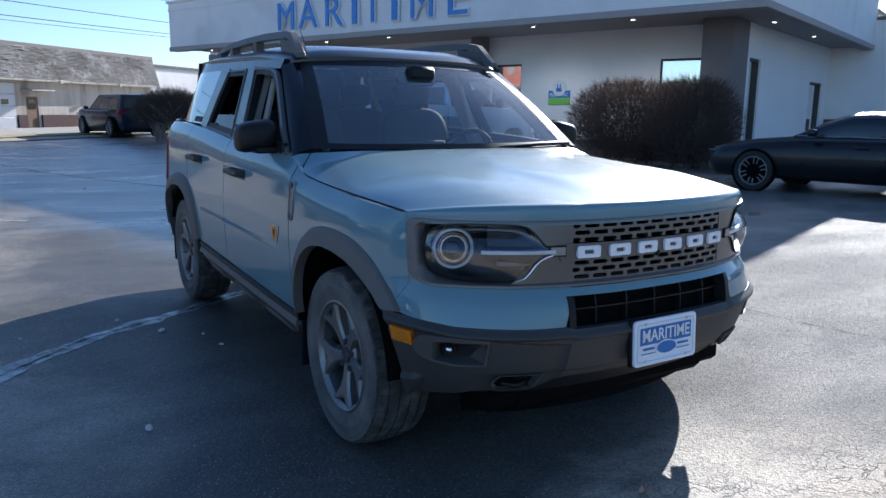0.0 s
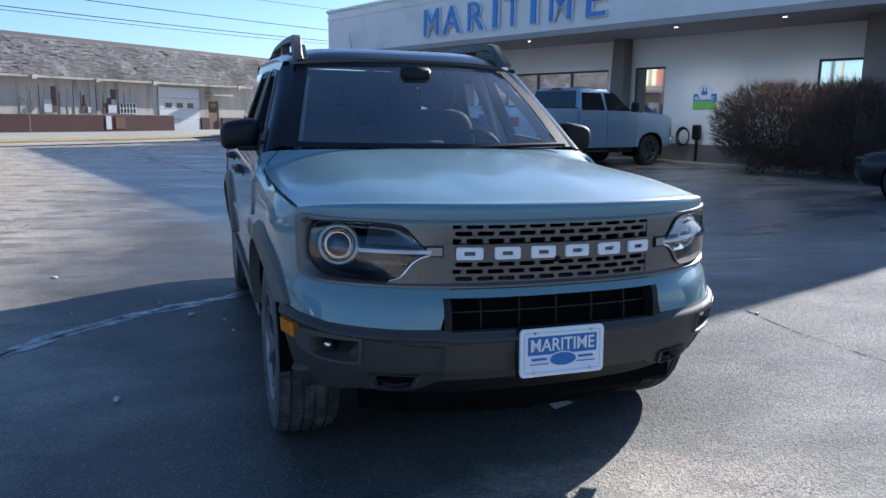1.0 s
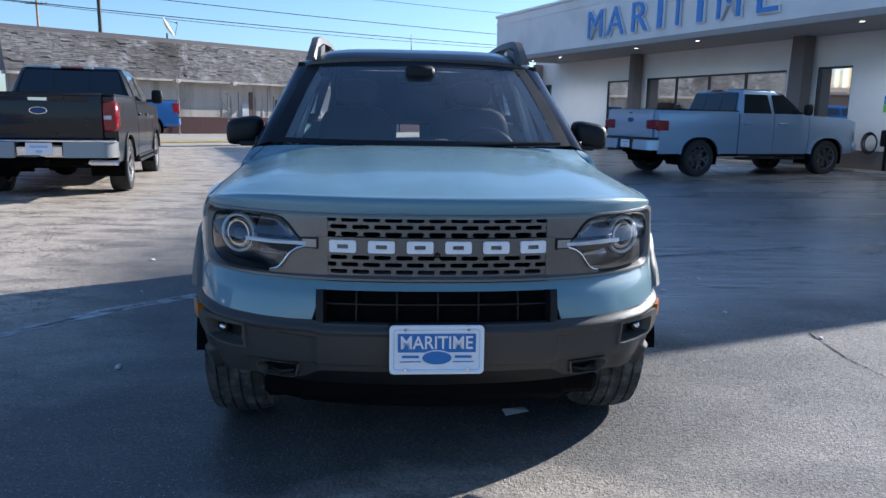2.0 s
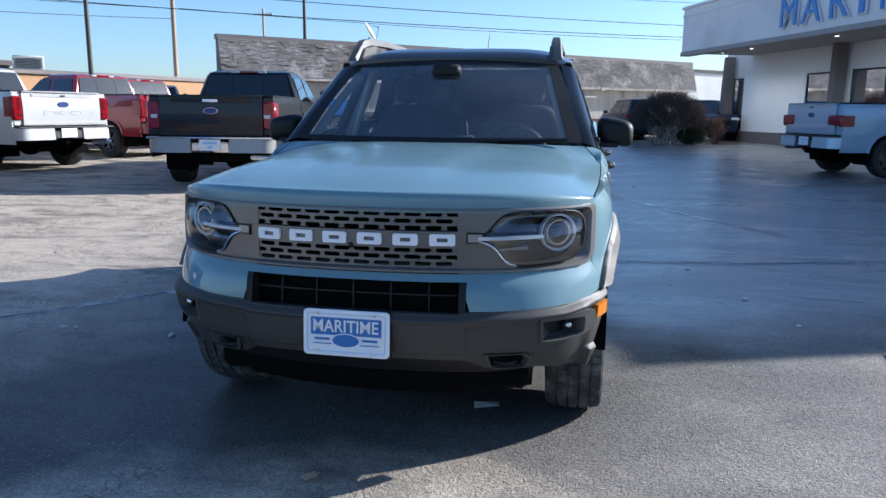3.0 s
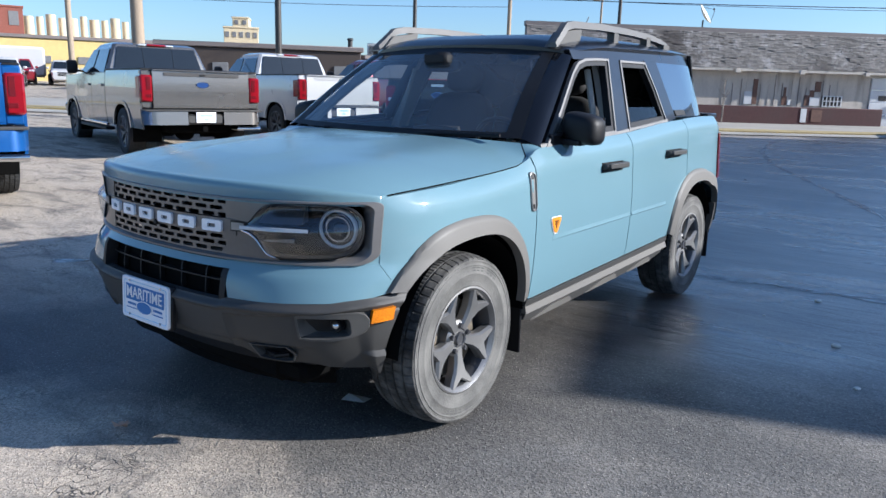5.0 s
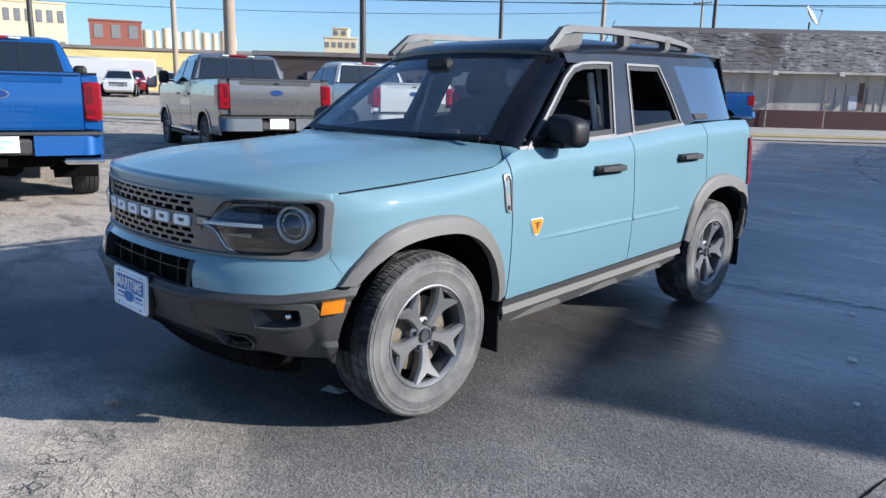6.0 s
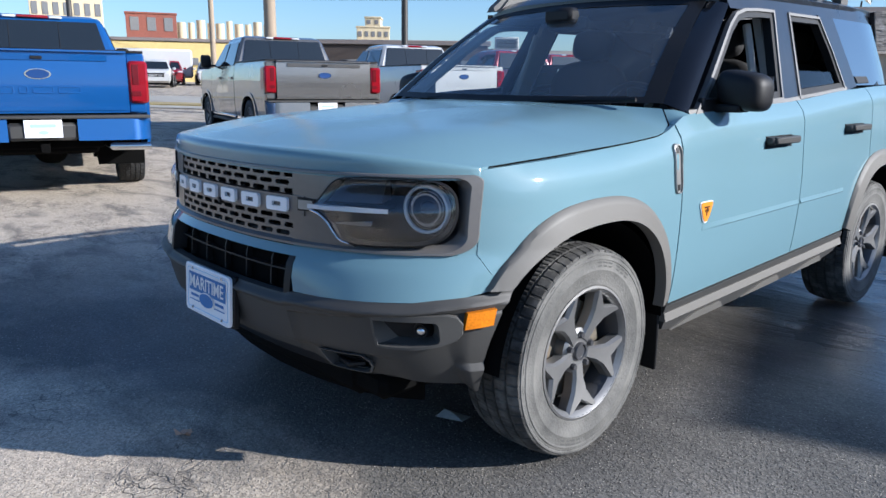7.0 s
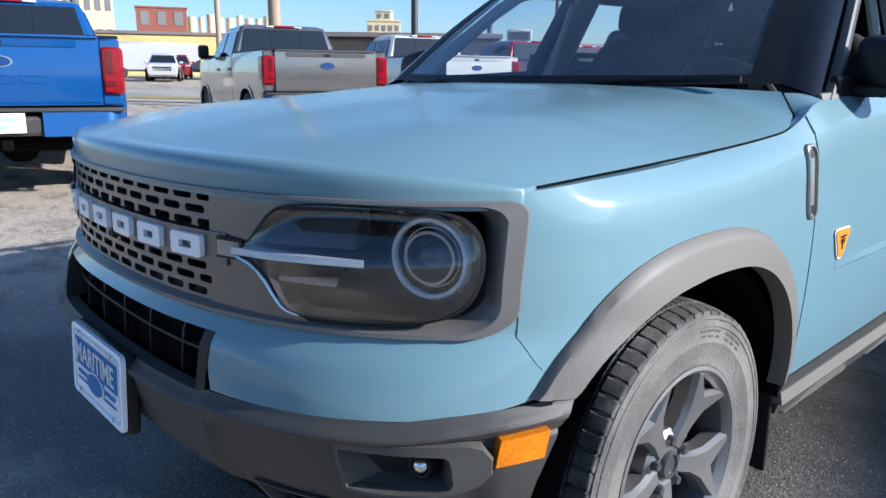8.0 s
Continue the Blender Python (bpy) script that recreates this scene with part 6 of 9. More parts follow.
for sg in (1, -1):
    def traced(knots, off, m=4):
        """A closed outline on the bumper's corner, m steps to a side."""
        out = []
        for i in range(len(knots)):
            (xa, za), (xb, zb) = knots[i], knots[(i + 1) % len(knots)]
            out += [(lerp(xa, xb, j / m), lerp(za, zb, j / m)) for j in range(m)]
        return [face(sg * x, z, off(x) if callable(off) else off) for x, z in out]
    pod = [(0.664, 0.490), (0.70, 0.487), (0.756, 0.489), (0.80, 0.502), (0.826, 0.520), (0.836, 0.540), (0.839, 0.570), (0.833, 0.590), (0.820, 0.598), (0.78, 0.597), (0.72, 0.592), (0.664, 0.587)]
    lips = [(0.672, 0.497), (0.70, 0.495), (0.745, 0.497), (0.780, 0.505), (0.796, 0.512), (0.801, 0.522), (0.803, 0.555), (0.802, 0.570), (0.798, 0.576), (0.77, 0.577), (0.72, 0.576), (0.672, 0.574)]
    deep = [(0.718, 0.514), (0.730, 0.512), (0.750, 0.512), (0.778, 0.514), (0.790, 0.518), (0.793, 0.526), (0.795, 0.555), (0.795, 0.566), (0.792, 0.570), (0.77, 0.571), (0.72, 0.571), (0.682, 0.569)]
    grow = lambda pts, k: [(0.75 + (x - 0.75) * k, 0.543 + (z - 0.543) * k) for x, z in pts]
    proud = lambda x: table(x, [0.664, 0.75, 0.84], [0.006, 0.020, 0.031])
    g = Geo()
    g.loft([traced(pod, -0.01), traced(pod, lambda x: proud(x) - 0.006), traced(grow(pod, 0.975), proud), traced(lips, lambda x: proud(x) - 0.001), traced(grow(lips, 0.985), lambda x: proud(x) - 0.006), traced(deep, -0.036)], cap=False)
    part("fog_bezel", g, FOG_GREY, valance, "dark grey fog-lamp pod with a slanted recess", sharp=40)
    g = Geo()
    g.loft([traced(grow(deep, 1.02), -0.034), traced(grow(deep, 0.5), -0.038), traced(grow(deep, 0.02), -0.038)], cap=False)
    part("fog_pocket", g, BLACK, valance)
    c = Vector(face(0.772 * sg, 0.541, -0.016))
    turn = Matrix.Translation(c) @ pose(0, 0, 0, 0, 0, -90 + 20 * sg)
    g = Geo()
    g.lathe([(0.0, 0.016), (0.010, 0.013), (0.0165, 0.004), (0.0165, -0.03)], 18, turn)
    fog = part("fog_lamp", g, CHROME, valance, "small round fog lamp")
    g = Geo()
    g.lathe([(0.017, -0.03), (0.017, 0.006), (0.021, 0.007), (0.024, 0.0), (0.025, -0.03)], 22, turn)
    part("lamp_rim", g, BLACK, fog)
    g = Geo()
    s0 = -0.497
    g.slab(lambda u, v: skin(lerp(s0, s0 + 0.100, u) + 0.012 * v, lerp(0.553, 0.600, v) + 0.006 * u, 0.031 - 0.004 * v, sg), 6, 3, lambda u, v: skin(lerp(s0, s0 + 0.100, u) + 0.012 * v, lerp(0.553, 0.600, v) + 0.006 * u, 0.0, sg))
    part("side_marker", g, AMBER, valance, "amber side marker lamp")
    # the tow-hook slot: a rimmed trapezoid opening, black inside
    slot = [(0.478, 0.449), (0.492, 0.395), (0.506, 0.390), (0.596, 0.386), (0.614, 0.392), (0.630, 0.416), (0.629, 0.432), (0.612, 0.450)]
    mid = lambda pts, k: [(0.555 + (x - 0.555) * k, 0.419 + (z - 0.419) * k) for x, z in pts]
    g = Geo()
    g.loft([traced(mid(slot, 1.06), -0.006), traced(mid(slot, 1.05), 0.004), traced(mid(slot, 0.97), 0.004), traced(mid(slot, 0.90), -0.012), traced(mid(slot, 0.86), -0.06)], cap=False)
    part("hook_rim", g, FOG_GREY, valance, sharp=40)
    g = Geo()
    g.loft([traced(mid(slot, 1.0), -0.055), traced(mid(slot, 0.02), -0.06)], cap=False)
    part("hook_pocket", g, DEEP, valance)
    g = Geo()
    hook = [face(0.508 * sg, 0.415, -0.06), face(0.512 * sg, 0.408, -0.03), face(0.55 * sg, 0.402, -0.012), face(0.588 * sg, 0.406, -0.03), face(0.592 * sg, 0.412, -0.06)]
    g.tube(hook, 0.010, 8)
    part("tow_hook", g, BLACK, valance, "black tow hook")
g = Geo()
front(g, -0.66, 0.66, lambda x: 0.345 + 0.02 * abs(x), lambda x: table(abs(x), [0.0, 0.45, 0.66], [0.428, 0.433, 0.412]), 24, 3, -0.035, 0.3)
part("skid_plate", g, BLACK, valance, "black skid plate")
# added black sheet: blocks sunlit ground, keeping the space under the bumper dark
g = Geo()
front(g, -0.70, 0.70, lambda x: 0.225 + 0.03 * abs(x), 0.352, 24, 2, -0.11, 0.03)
part("air_dam", g, DEEP, valance, "black sheet added under the bumper to hide lit ground")

# grille surround, mesh, and plain raised shapes on the centre bar
g = Geo()
front(g, -0.832, 0.832, 0.750, 0.985, 60, 4, -0.135, 0.01)
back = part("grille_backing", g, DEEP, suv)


def round_rect(x1, z0, z1, r0, r1, n=7):
    """Outline of the grille surround, right half mirrored; r0: lower corner radius, r1: upper."""
    half = [(x, z0) for x in np.linspace(0, x1 - r0, 14)[:-1]]
    half += [(x1 - r0 + r0 * math.sin(a), z0 + r0 - r0 * math.cos(a)) for a in np.linspace(0, math.pi / 2, n)]
    half += [(x1, z) for z in np.linspace(z0 + r0, z1 - r1, 6)[1:-1]]
    half += [(x1 - r1 + r1 * math.cos(a), z1 - r1 + r1 * math.sin(a)) for a in np.linspace(0, math.pi / 2, n)]
    half += [(x, z1) for x in np.linspace(x1 - r1, 0, 14)[1:]]
    return half + [(-x, z) for x, z in half[::-1][1:-1]]


g = Geo()
rims = [(round_rect(0.839, 0.752, 0.9775, 0.052, 0.020), -0.03), (round_rect(0.839, 0.752, 0.9775, 0.052, 0.020), 0.006), (round_rect(0.837, 0.7535, 0.976, 0.051, 0.020), 0.010),
        (round_rect(0.821, 0.7605, 0.970, 0.046, 0.028), 0.011), (round_rect(0.819, 0.7625, 0.9685, 0.046, 0.028), 0.007), (round_rect(0.810, 0.7765, 0.9655, 0.052, 0.035), -0.018), (round_rect(0.807, 0.779, 0.965, 0.052, 0.035), -0.07)]
g.loft([[face(x, z, o) for x, z in pts] for pts, o in rims], cap=False)
part("grille_surround", g, SURROUND, suv, "gunmetal grille surround", sharp=30)
g = Geo()
z_rows = [0.7745, 0.7985, 0.8225, 0.9015, 0.9255, 0.9495]
front(g, -0.42, 0.42, 0.8405, 0.898, 40, 3, 0.004, 0.03)
for z in z_rows:
    front(g, -0.376, 0.376, z + 0.0145, z + 0.024, 30, 1, -0.004, 0.02)
front(g, -0.376, 0.376, 0.766, 0.7745, 30, 1, -0.004, 0.02)
for sg in (1, -1):
    edge_of = lambda z: table(z, [0.764, 0.790, 0.812, 0.835, 0.856, 0.866, 0.884, 0.896, 0.92, 0.945, 0.960, 0.978], [0.585, 0.537, 0.520, 0.504, 0.476, 0.449, 0.452, 0.470, 0.490, 0.512, 0.540, 0.590])
    g.slab(lambda u, v: face(sg * lerp(0.372, edge_of(lerp(0.764, 0.978, v)), u), lerp(0.764, 0.978, v), -0.002 + 0.004 * u), 8, 32,
           lambda u, v: face(sg * lerp(0.372, edge_of(lerp(0.764, 0.978, v)), u), lerp(0.764, 0.978, v), -0.03))
grille = part("grille", g, GUNMETAL, suv, "gunmetal front grille with staggered slots")
for r, z in enumerate(z_rows):
    x = -0.372 + (0.0365 if r % 2 else 0.0)
    while x < 0.372:
        g = Geo()
        waist = lambda u, v, o: face(x + (2 * u - 1) * lerp(0.0078, 0.0145, abs(2 * v - 1) ** 2.6), lerp(z - 0.0005, z + 0.015, v), o)
        g.slab(lambda u, v: waist(u, v, -0.0050), 1, 6, lambda u, v: waist(u, v, -0.022))
        part("grille_web", g, GUNMETAL, grille)
        x += 0.0735
for k in range(6):
    c = -0.318 + k * 0.1275
    w2, h2 = 0.044, 0.0205
    outer = [(w2 * a, h2 * b) for a, b in ((-1, -0.75), (-0.9, -1), (0.9, -1), (1, -0.75), (1, 0.75), (0.9, 1), (-0.9, 1), (-1, 0.75))]
    inner = [(a * 0.42, b * 0.34) for a, b in outer]
    g = Geo()
    vs = [face(c + a, 0.869 + b, o) for o in (0.014, 0.002) for a, b in outer] + [face(c + a, 0.869 + b, o) for o in (0.014, 0.005) for a, b in inner]
    fs = []
    for i in range(8):
        j = (i + 1) % 8
        fs += [(i, j, 16 + j, 16 + i), (i, i + 8, j + 8, j), (16 + i, 16 + j, 24 + j, 24 + i)]
    g.add(vs, fs)
    part("raised_block", g, WHITE_ENAMEL, grille, "white raised block on the grille bar")
g = Geo().lathe([(0, 0.012), (0.008, 0.01), (0.012, 0.0), (0.012, -0.02)], 14, Matrix.Translation(face(-0.005, 0.842, 0.0)) @ pose(0, 0, 0, 0, 0, -90))
part("camera_eye", g, BLACK, grille)

g = Geo()
front(g, -0.835, 0.835, 0.962, 0.993, 60, 1, -0.014, 0.03)
part("bonnet_gap", g, DEEP, suv)

# headlamps
for sg in (1, -1):
    knots = [(0.445, 0.873), (0.475, 0.897), (0.515, 0.945), (0.555, 0.962), (0.66, 0.966), (0.755, 0.960), (0.789, 0.938), (0.801, 0.90), (0.801, 0.85), (0.786, 0.806), (0.745, 0.781), (0.66, 0.774), (0.568, 0.776), (0.537, 0.790), (0.505, 0.835), (0.475, 0.858)]
    lamp_out = []
    for i in range(len(knots)):
        p0, p1, p2, p3 = (Vector(knots[(i + j) % len(knots)]) for j in (-1, 0, 1, 2))
        for j in range(6):
            t = j / 6
            q = 0.5 * (2 * p1 + (p2 - p0) * t + (2 * p0 - 5 * p1 + 4 * p2 - p3) * t * t + (3 * p1 - p0 - 3 * p2 + p3) * t ** 3)
            lamp_out.append((q.x, q.y))
    mid = (0.65, 0.87)

    def ring(k, off, sg=sg):
        return [face(sg * lerp(mid[0], a, k), lerp(mid[1], b, k), off(k)) for a, b in lamp_out]

    def lens_at(k, sg=sg):
        """The lens bulges and leans back above its middle."""
        return [face(sg * lerp(mid[0], a, k), lerp(mid[1], b, k), 0.007 + 0.024 * (1 - k ** 2.4) - 2.6 * max(0.0, k * (b - mid[1]) - 0.006) ** 1.5 * (1 - ramp(k, 0.75, 1.02))) for a, b in lamp_out]
    g = Geo()
    g.loft([ring(1.012, lambda k: -0.02), ring(1.012, lambda k: 0.008), ring(0.985, lambda k: 0.009), ring(0.97, lambda k: 0.0), ring(0.95, lambda k: -0.05)], cap=False)
    lamp = part("headlamp", g, BLACK, suv, "headlamp with a ring and a light bar under a clear lens")
    g = Geo()
    g.loft([ring(0.955, lambda k: -0.04), ring(0.88, lambda k: -0.085), ring(0.05, lambda k: -0.11)], cap=False)
    part("bowl", g, LAMP_BOWL, lamp, "smoked grey bowl")
    g = Geo()
    g.loft([lens_at(k) for k in (0.99, 0.97, 0.92, 0.85, 0.75, 0.62, 0.48, 0.33, 0.17, 0.02)], cap=False)
    part("lens", g, LAMP_LENS, lamp, "clear lens", sharp=80)
    c = Vector((0.708 * sg, -0.545, 0.874))
    turn = Matrix.Translation(c) @ pose(0, 0, 0, 0, 0, -90 + 24 * sg)
    g = Geo()
    g.lathe([(0.061, 0.0), (0.062, 0.008), (0.068, 0.009), (0.072, 0.003), (0.072, -0.03), (0.061, -0.03)], 56, turn)
    part("ring_light", g, WHITE_LAMP, lamp, "white ring light")
    g = Geo()
    g.lathe([(0.052, -0.002), (0.0605, -0.001)], 56, turn)
    g.lathe([(0.073, -0.03), (0.073, -0.004), (0.080, -0.002), (0.088, -0.012), (0.09, -0.05)], 56, turn)
    part("ring_shell", g, LAMP_BOWL, lamp)
    g = Geo()
    g.lathe([(0.053, -0.004), (0.050, -0.004), (0.046, 0.006), (0.041, 0.006), (0.038, -0.02)], 48, turn)
    part("projector_bezel", g, CHROME, lamp, "chrome projector ring")
    g = Geo()
    g.lathe([(0.0, 0.014), (0.014, 0.011), (0.027, 0.002), (0.038, -0.016)], 36, turn)
    part("projector", g, LENS_DARK, lamp, "dark projector lens")
    bar = lambda u, v, o: face(sg * lerp(0.440, 0.664, u), lerp(0.868, 0.880, v) - 0.002 * u, 0.011 + 0.004 * math.sin(math.pi * min(1, u * 1.2)) - 0.010 * u + o)
    g = Geo()
    g.slab(lambda u, v: bar(u, v, 0.003 * (1 - u)), 16, 3, lambda u, v: bar(u, v, -0.030 * (1 - u) - 0.002))
    part("light_bar", g, WHITE_LAMP, lamp, "white light bar")
    g = Geo()
    g.slab(lambda u, v: face(sg * lerp(0.46, 0.66, u), lerp(0.848, 0.864, v), -0.004 - 0.02 * u), 12, 2, lambda u, v: face(sg * lerp(0.46, 0.66, u), lerp(0.846, 0.862, v), -0.05 - 0.055 * u))
    part("bar_carrier", g, LAMP_BOWL, lamp)
    g = Geo()
    g.slab(lambda u, v: face(sg * lerp(0.515, 0.62, u), lerp(0.826, 0.840, v), -0.012 - 0.012 * v), 8, 2, lambda u, v: face(sg * lerp(0.515, 0.62, u), lerp(0.822, 0.836, v), -0.07))
    part("lower_reflector", g, CHROME, lamp)
    # tilted grey plate added to stand in for sky reflected in the lens
    g = Geo()
    g.slab(lambda u, v: face(sg * lerp(0.50 + 0.03 * v, 0.645, u), lerp(0.892, 0.952, v), -0.002 - 0.01 * u - 0.045 * v), 8, 4, lambda u, v: face(sg * lerp(0.50 + 0.03 * v, 0.645, u), lerp(0.892, 0.952, v), -0.10))
    part("upper_reflector", g, ALLOY_DARK, lamp)
    g = Geo()
    rim_pts = [(0.446, 0.864), (0.474, 0.854), (0.492, 0.842), (0.506, 0.828), (0.521, 0.806), (0.535, 0.789), (0.548, 0.781), (0.568, 0.776)]
    g.tube([face(x * sg, z, 0.009) for x, z in rim_pts], [0.004, 0.004, 0.0035, 0.0035, 0.003, 0.003, 0.0025, 0.002], 8)
    part("chrome_edge", g, CHROME, lamp)
    g = Geo()
    g.slab(lambda u, v: face(sg * lerp(0.402, 0.462, u), lerp(0.856, 0.895, v) + 0.006 * u * (0.5 - v), 0.010), 5, 3, lambda u, v: face(sg * lerp(0.402, 0.462, u), lerp(0.856, 0.895, v), -0.01))
    be = part("bar_end", g, BLACK, lamp, "dark frame of the light bar's end")
    g = Geo()
    g.slab(lambda u, v: face(sg * lerp(0.406, 0.450, u), lerp(0.862, 0.889, v), 0.0125), 5, 2, lambda u, v: face(sg * lerp(0.408, 0.456, u), lerp(0.864, 0.887, v), 0.009))
    part("bar_tip", g, TRIM_SILVER, be)

# bonnet
edge_x = lambda v: curve(v, [0, 0.35, 0.70, 0.82, 0.92, 1.0], [0.832, 0.854, 0.864, 0.865, 0.846, 0.785])
edge_z = lambda v: curve(v, [0, 0.3, 0.8, 0.92, 1.0], [0.998, 1.016, 1.052, 1.078, 1.140])
mid_z = lambda v: curve(v, [0, 0.05, 0.12, 0.3, 0.6, 0.85, 1.0], [1.034, 1.046, 1.061, 1.090, 1.122, 1.143, 1.150])


def bonnet_at(u, v, drop=0.0):
    a = 2 * u - 1
    k = abs(a)
    lip = 0.14
    vv = max(0.0, (v - lip) / (1 - lip)) ** 1.2
    q = min(1.0, v / lip) * math.pi / 2
    x = a * edge_x(vv)
    yf = skin(s_of(max(0.001, 0.832 * k), 0.986), 0.986)[1] - 0.004
    yr = 0.415 + 0.115 * (x / 0.74) ** 2
    y = lerp(yf + 0.036 * (1 - math.cos(q)) ** 1.5, yr, vv)
    z = edge_z(vv) + (mid_z(vv) - edge_z(vv)) * (1 - k ** lerp(6.0, 3.4, min(1.0, vv * 2)))
    z = lerp(0.987, z, math.sin(q) ** 0.8)
    # the raised middle with its two creases, and a soft swell over each wing
    rise = min(1.0, vv * 4) * (1 - 0.7 * vv ** 3)
    c = (lerp(0.27, 0.40, vv) - k) / 0.075
    z += rise * (0.011 / (1 + math.exp(-2.2 * c)) + 0.008 * math.exp(-((k - 0.70) / 0.15) ** 2))
    return (x, y, z - drop)


g = Geo()
g.slab(bonnet_at, 110, 76, lambda u, v: bonnet_at(u, v, 0.025))
part("bonnet", g, DEWY_PAINT, suv, sharp=50)
for sg in (1, -1):
    g = Geo()
    gap = [Vector(bonnet_at(1.0, 0.14 + 0.86 * k / 40)) for k in range(41)]
    g.tube([((q.x + 0.003) * sg, q.y + 0.001, q.z - 0.002) for q in gap], 0.0024, 6)
    part("bonnet_shut_line", g, DEEP, suv)
    g = Geo()

    def shoulder(u, v, o, sg=sg):
        """From the bonnet's rear corner out to the wing's upper edge."""
        a = Vector(bonnet_at(1.0, lerp(0.86, 1.0, v))) + Vector((0.005, 0.003, -0.003))
        b = Vector(skin(lerp(a.y, 0.60, v * v), rim_z(lerp(a.y, 0.60, v * v)), -0.001))
        q = a.lerp(b, u)
        return (q.x * sg, q.y, q.z + 0.006 * math.sin(math.pi * u) * v - o)
    g.slab(lambda u, v: shoulder(u, v, 0.0), 6, 14, lambda u, v: shoulder(u, v, 0.02))
    part("cowl_corner", g, PAINT, suv)
g = Geo()
g.grid(lambda u, v: (lerp(-0.74, 0.74, u), lerp(0.40, 0.50, v) + 0.13 * (2 * u - 1) ** 2, 1.118 + 0.02 * v), 20, 2)
part("cowl", g, BLACK, suv)
for x0 in (-0.42, 0.18):
    g = Geo()
    g.tube([(x0, 0.455 + 0.12 * x0 * x0, 1.155), (x0 + 0.3, 0.475, 1.166), (x0 + 0.52, 0.50, 1.17)], 0.009, 6)
    part("wiper", g, BLACK, suv, "black wiper blade")


# windscreen and upper body
def screen(u, v, o=0.0):
    a = 2 * u - 1
    p = Vector(mix3((0.772 * a, 0.435 + 0.135 * a * a, 1.150 + 0.008 * a * a), (0.612 * a, 1.045 + 0.085 * a * a, 1.600 - 0.022 * a * a), v))
    b = 0.022 * math.sin(math.pi * v) + o
    return (p.x, p.y - b * 0.6, p.z + b * 0.8)


g = Geo()
g.grid(screen, 30, 20)
ws = part("windscreen", g, CLEAR, suv, "clear windscreen")
g = Geo()
g.grid(lambda u, v: screen(u, lerp(0.925 + 0.03 * abs(2 * u - 1) ** 4, 1.0, v), 0.002), 30, 2)
g.grid(lambda u, v: screen(u, lerp(0.0, 0.05, v), 0.002), 30, 2)
g.grid(lambda u, v: screen(lerp(0, 0.048, u), v, 0.002), 2, 16)
g.grid(lambda u, v: screen(lerp(0.952, 1.0, u), v, 0.002), 2, 16)
part("screen_border", g, BLACK, ws)


def house(s, z, off=0.0, sg=1):
    """A point of the glasshouse side."""
    x = 0.862 - 0.36 * (z - 1.11) + off - 0.30 * max(0.0, s - 2.7) ** 2
    return (x * sg, s, z)


def hquad(g, a, b, c, d, nu, nv, off=0.0, lip=0.03, sg=1):
    def at(u, v, o):
        p = mix3(mix3(a, b, u), mix3(d, c, u), v)
        return house(p[0], p[1], o, sg)
    return g.slab(lambda u, v: at(u, v, off), nu, nv, lambda u, v: at(u, v, off - lip))


def outline(g, pts, width, off, lip, sg):
    """A frame that runs inside a closed outline."""
    c = (sum(p[0] for p in pts) / len(pts), sum(p[1] for p in pts) / len(pts))
    inn = []
    n = len(pts)
    for i, p in enumerate(pts):
        a, b = Vector(pts[i - 1]), Vector(pts[(i + 1) % n])
        p = Vector(p)
        e0, e1 = (p - a).normalized(), (b - p).normalized()
        n0, n1 = Vector((-e0.y, e0.x)), Vector((-e1.y, e1.x))
        if n0.dot(Vector(c) - p) < 0:
            n0 = -n0
        if n1.dot(Vector(c) - p) < 0:
            n1 = -n1
        m = (n0 + n1).normalized()
        inn.append(p + m * width / max(0.35, m.dot(n0)))
    vs = [house(p[0], p[1], off, sg) for p in pts] + [house(p[0], p[1], off, sg) for p in inn] + [house(p[0], p[1], off - lip, sg) for p in pts] + [house(p[0], p[1], off - lip, sg) for p in inn]
    fs = []
    for i in range(n):
        j = (i + 1) % n
        fs += [(i, j, n + j, n + i), (i, 2 * n + i, 2 * n + j, j), (n + i, n + j, 3 * n + j, 3 * n + i)]
    g.add(vs, fs)
    return [tuple(p) for p in inn]


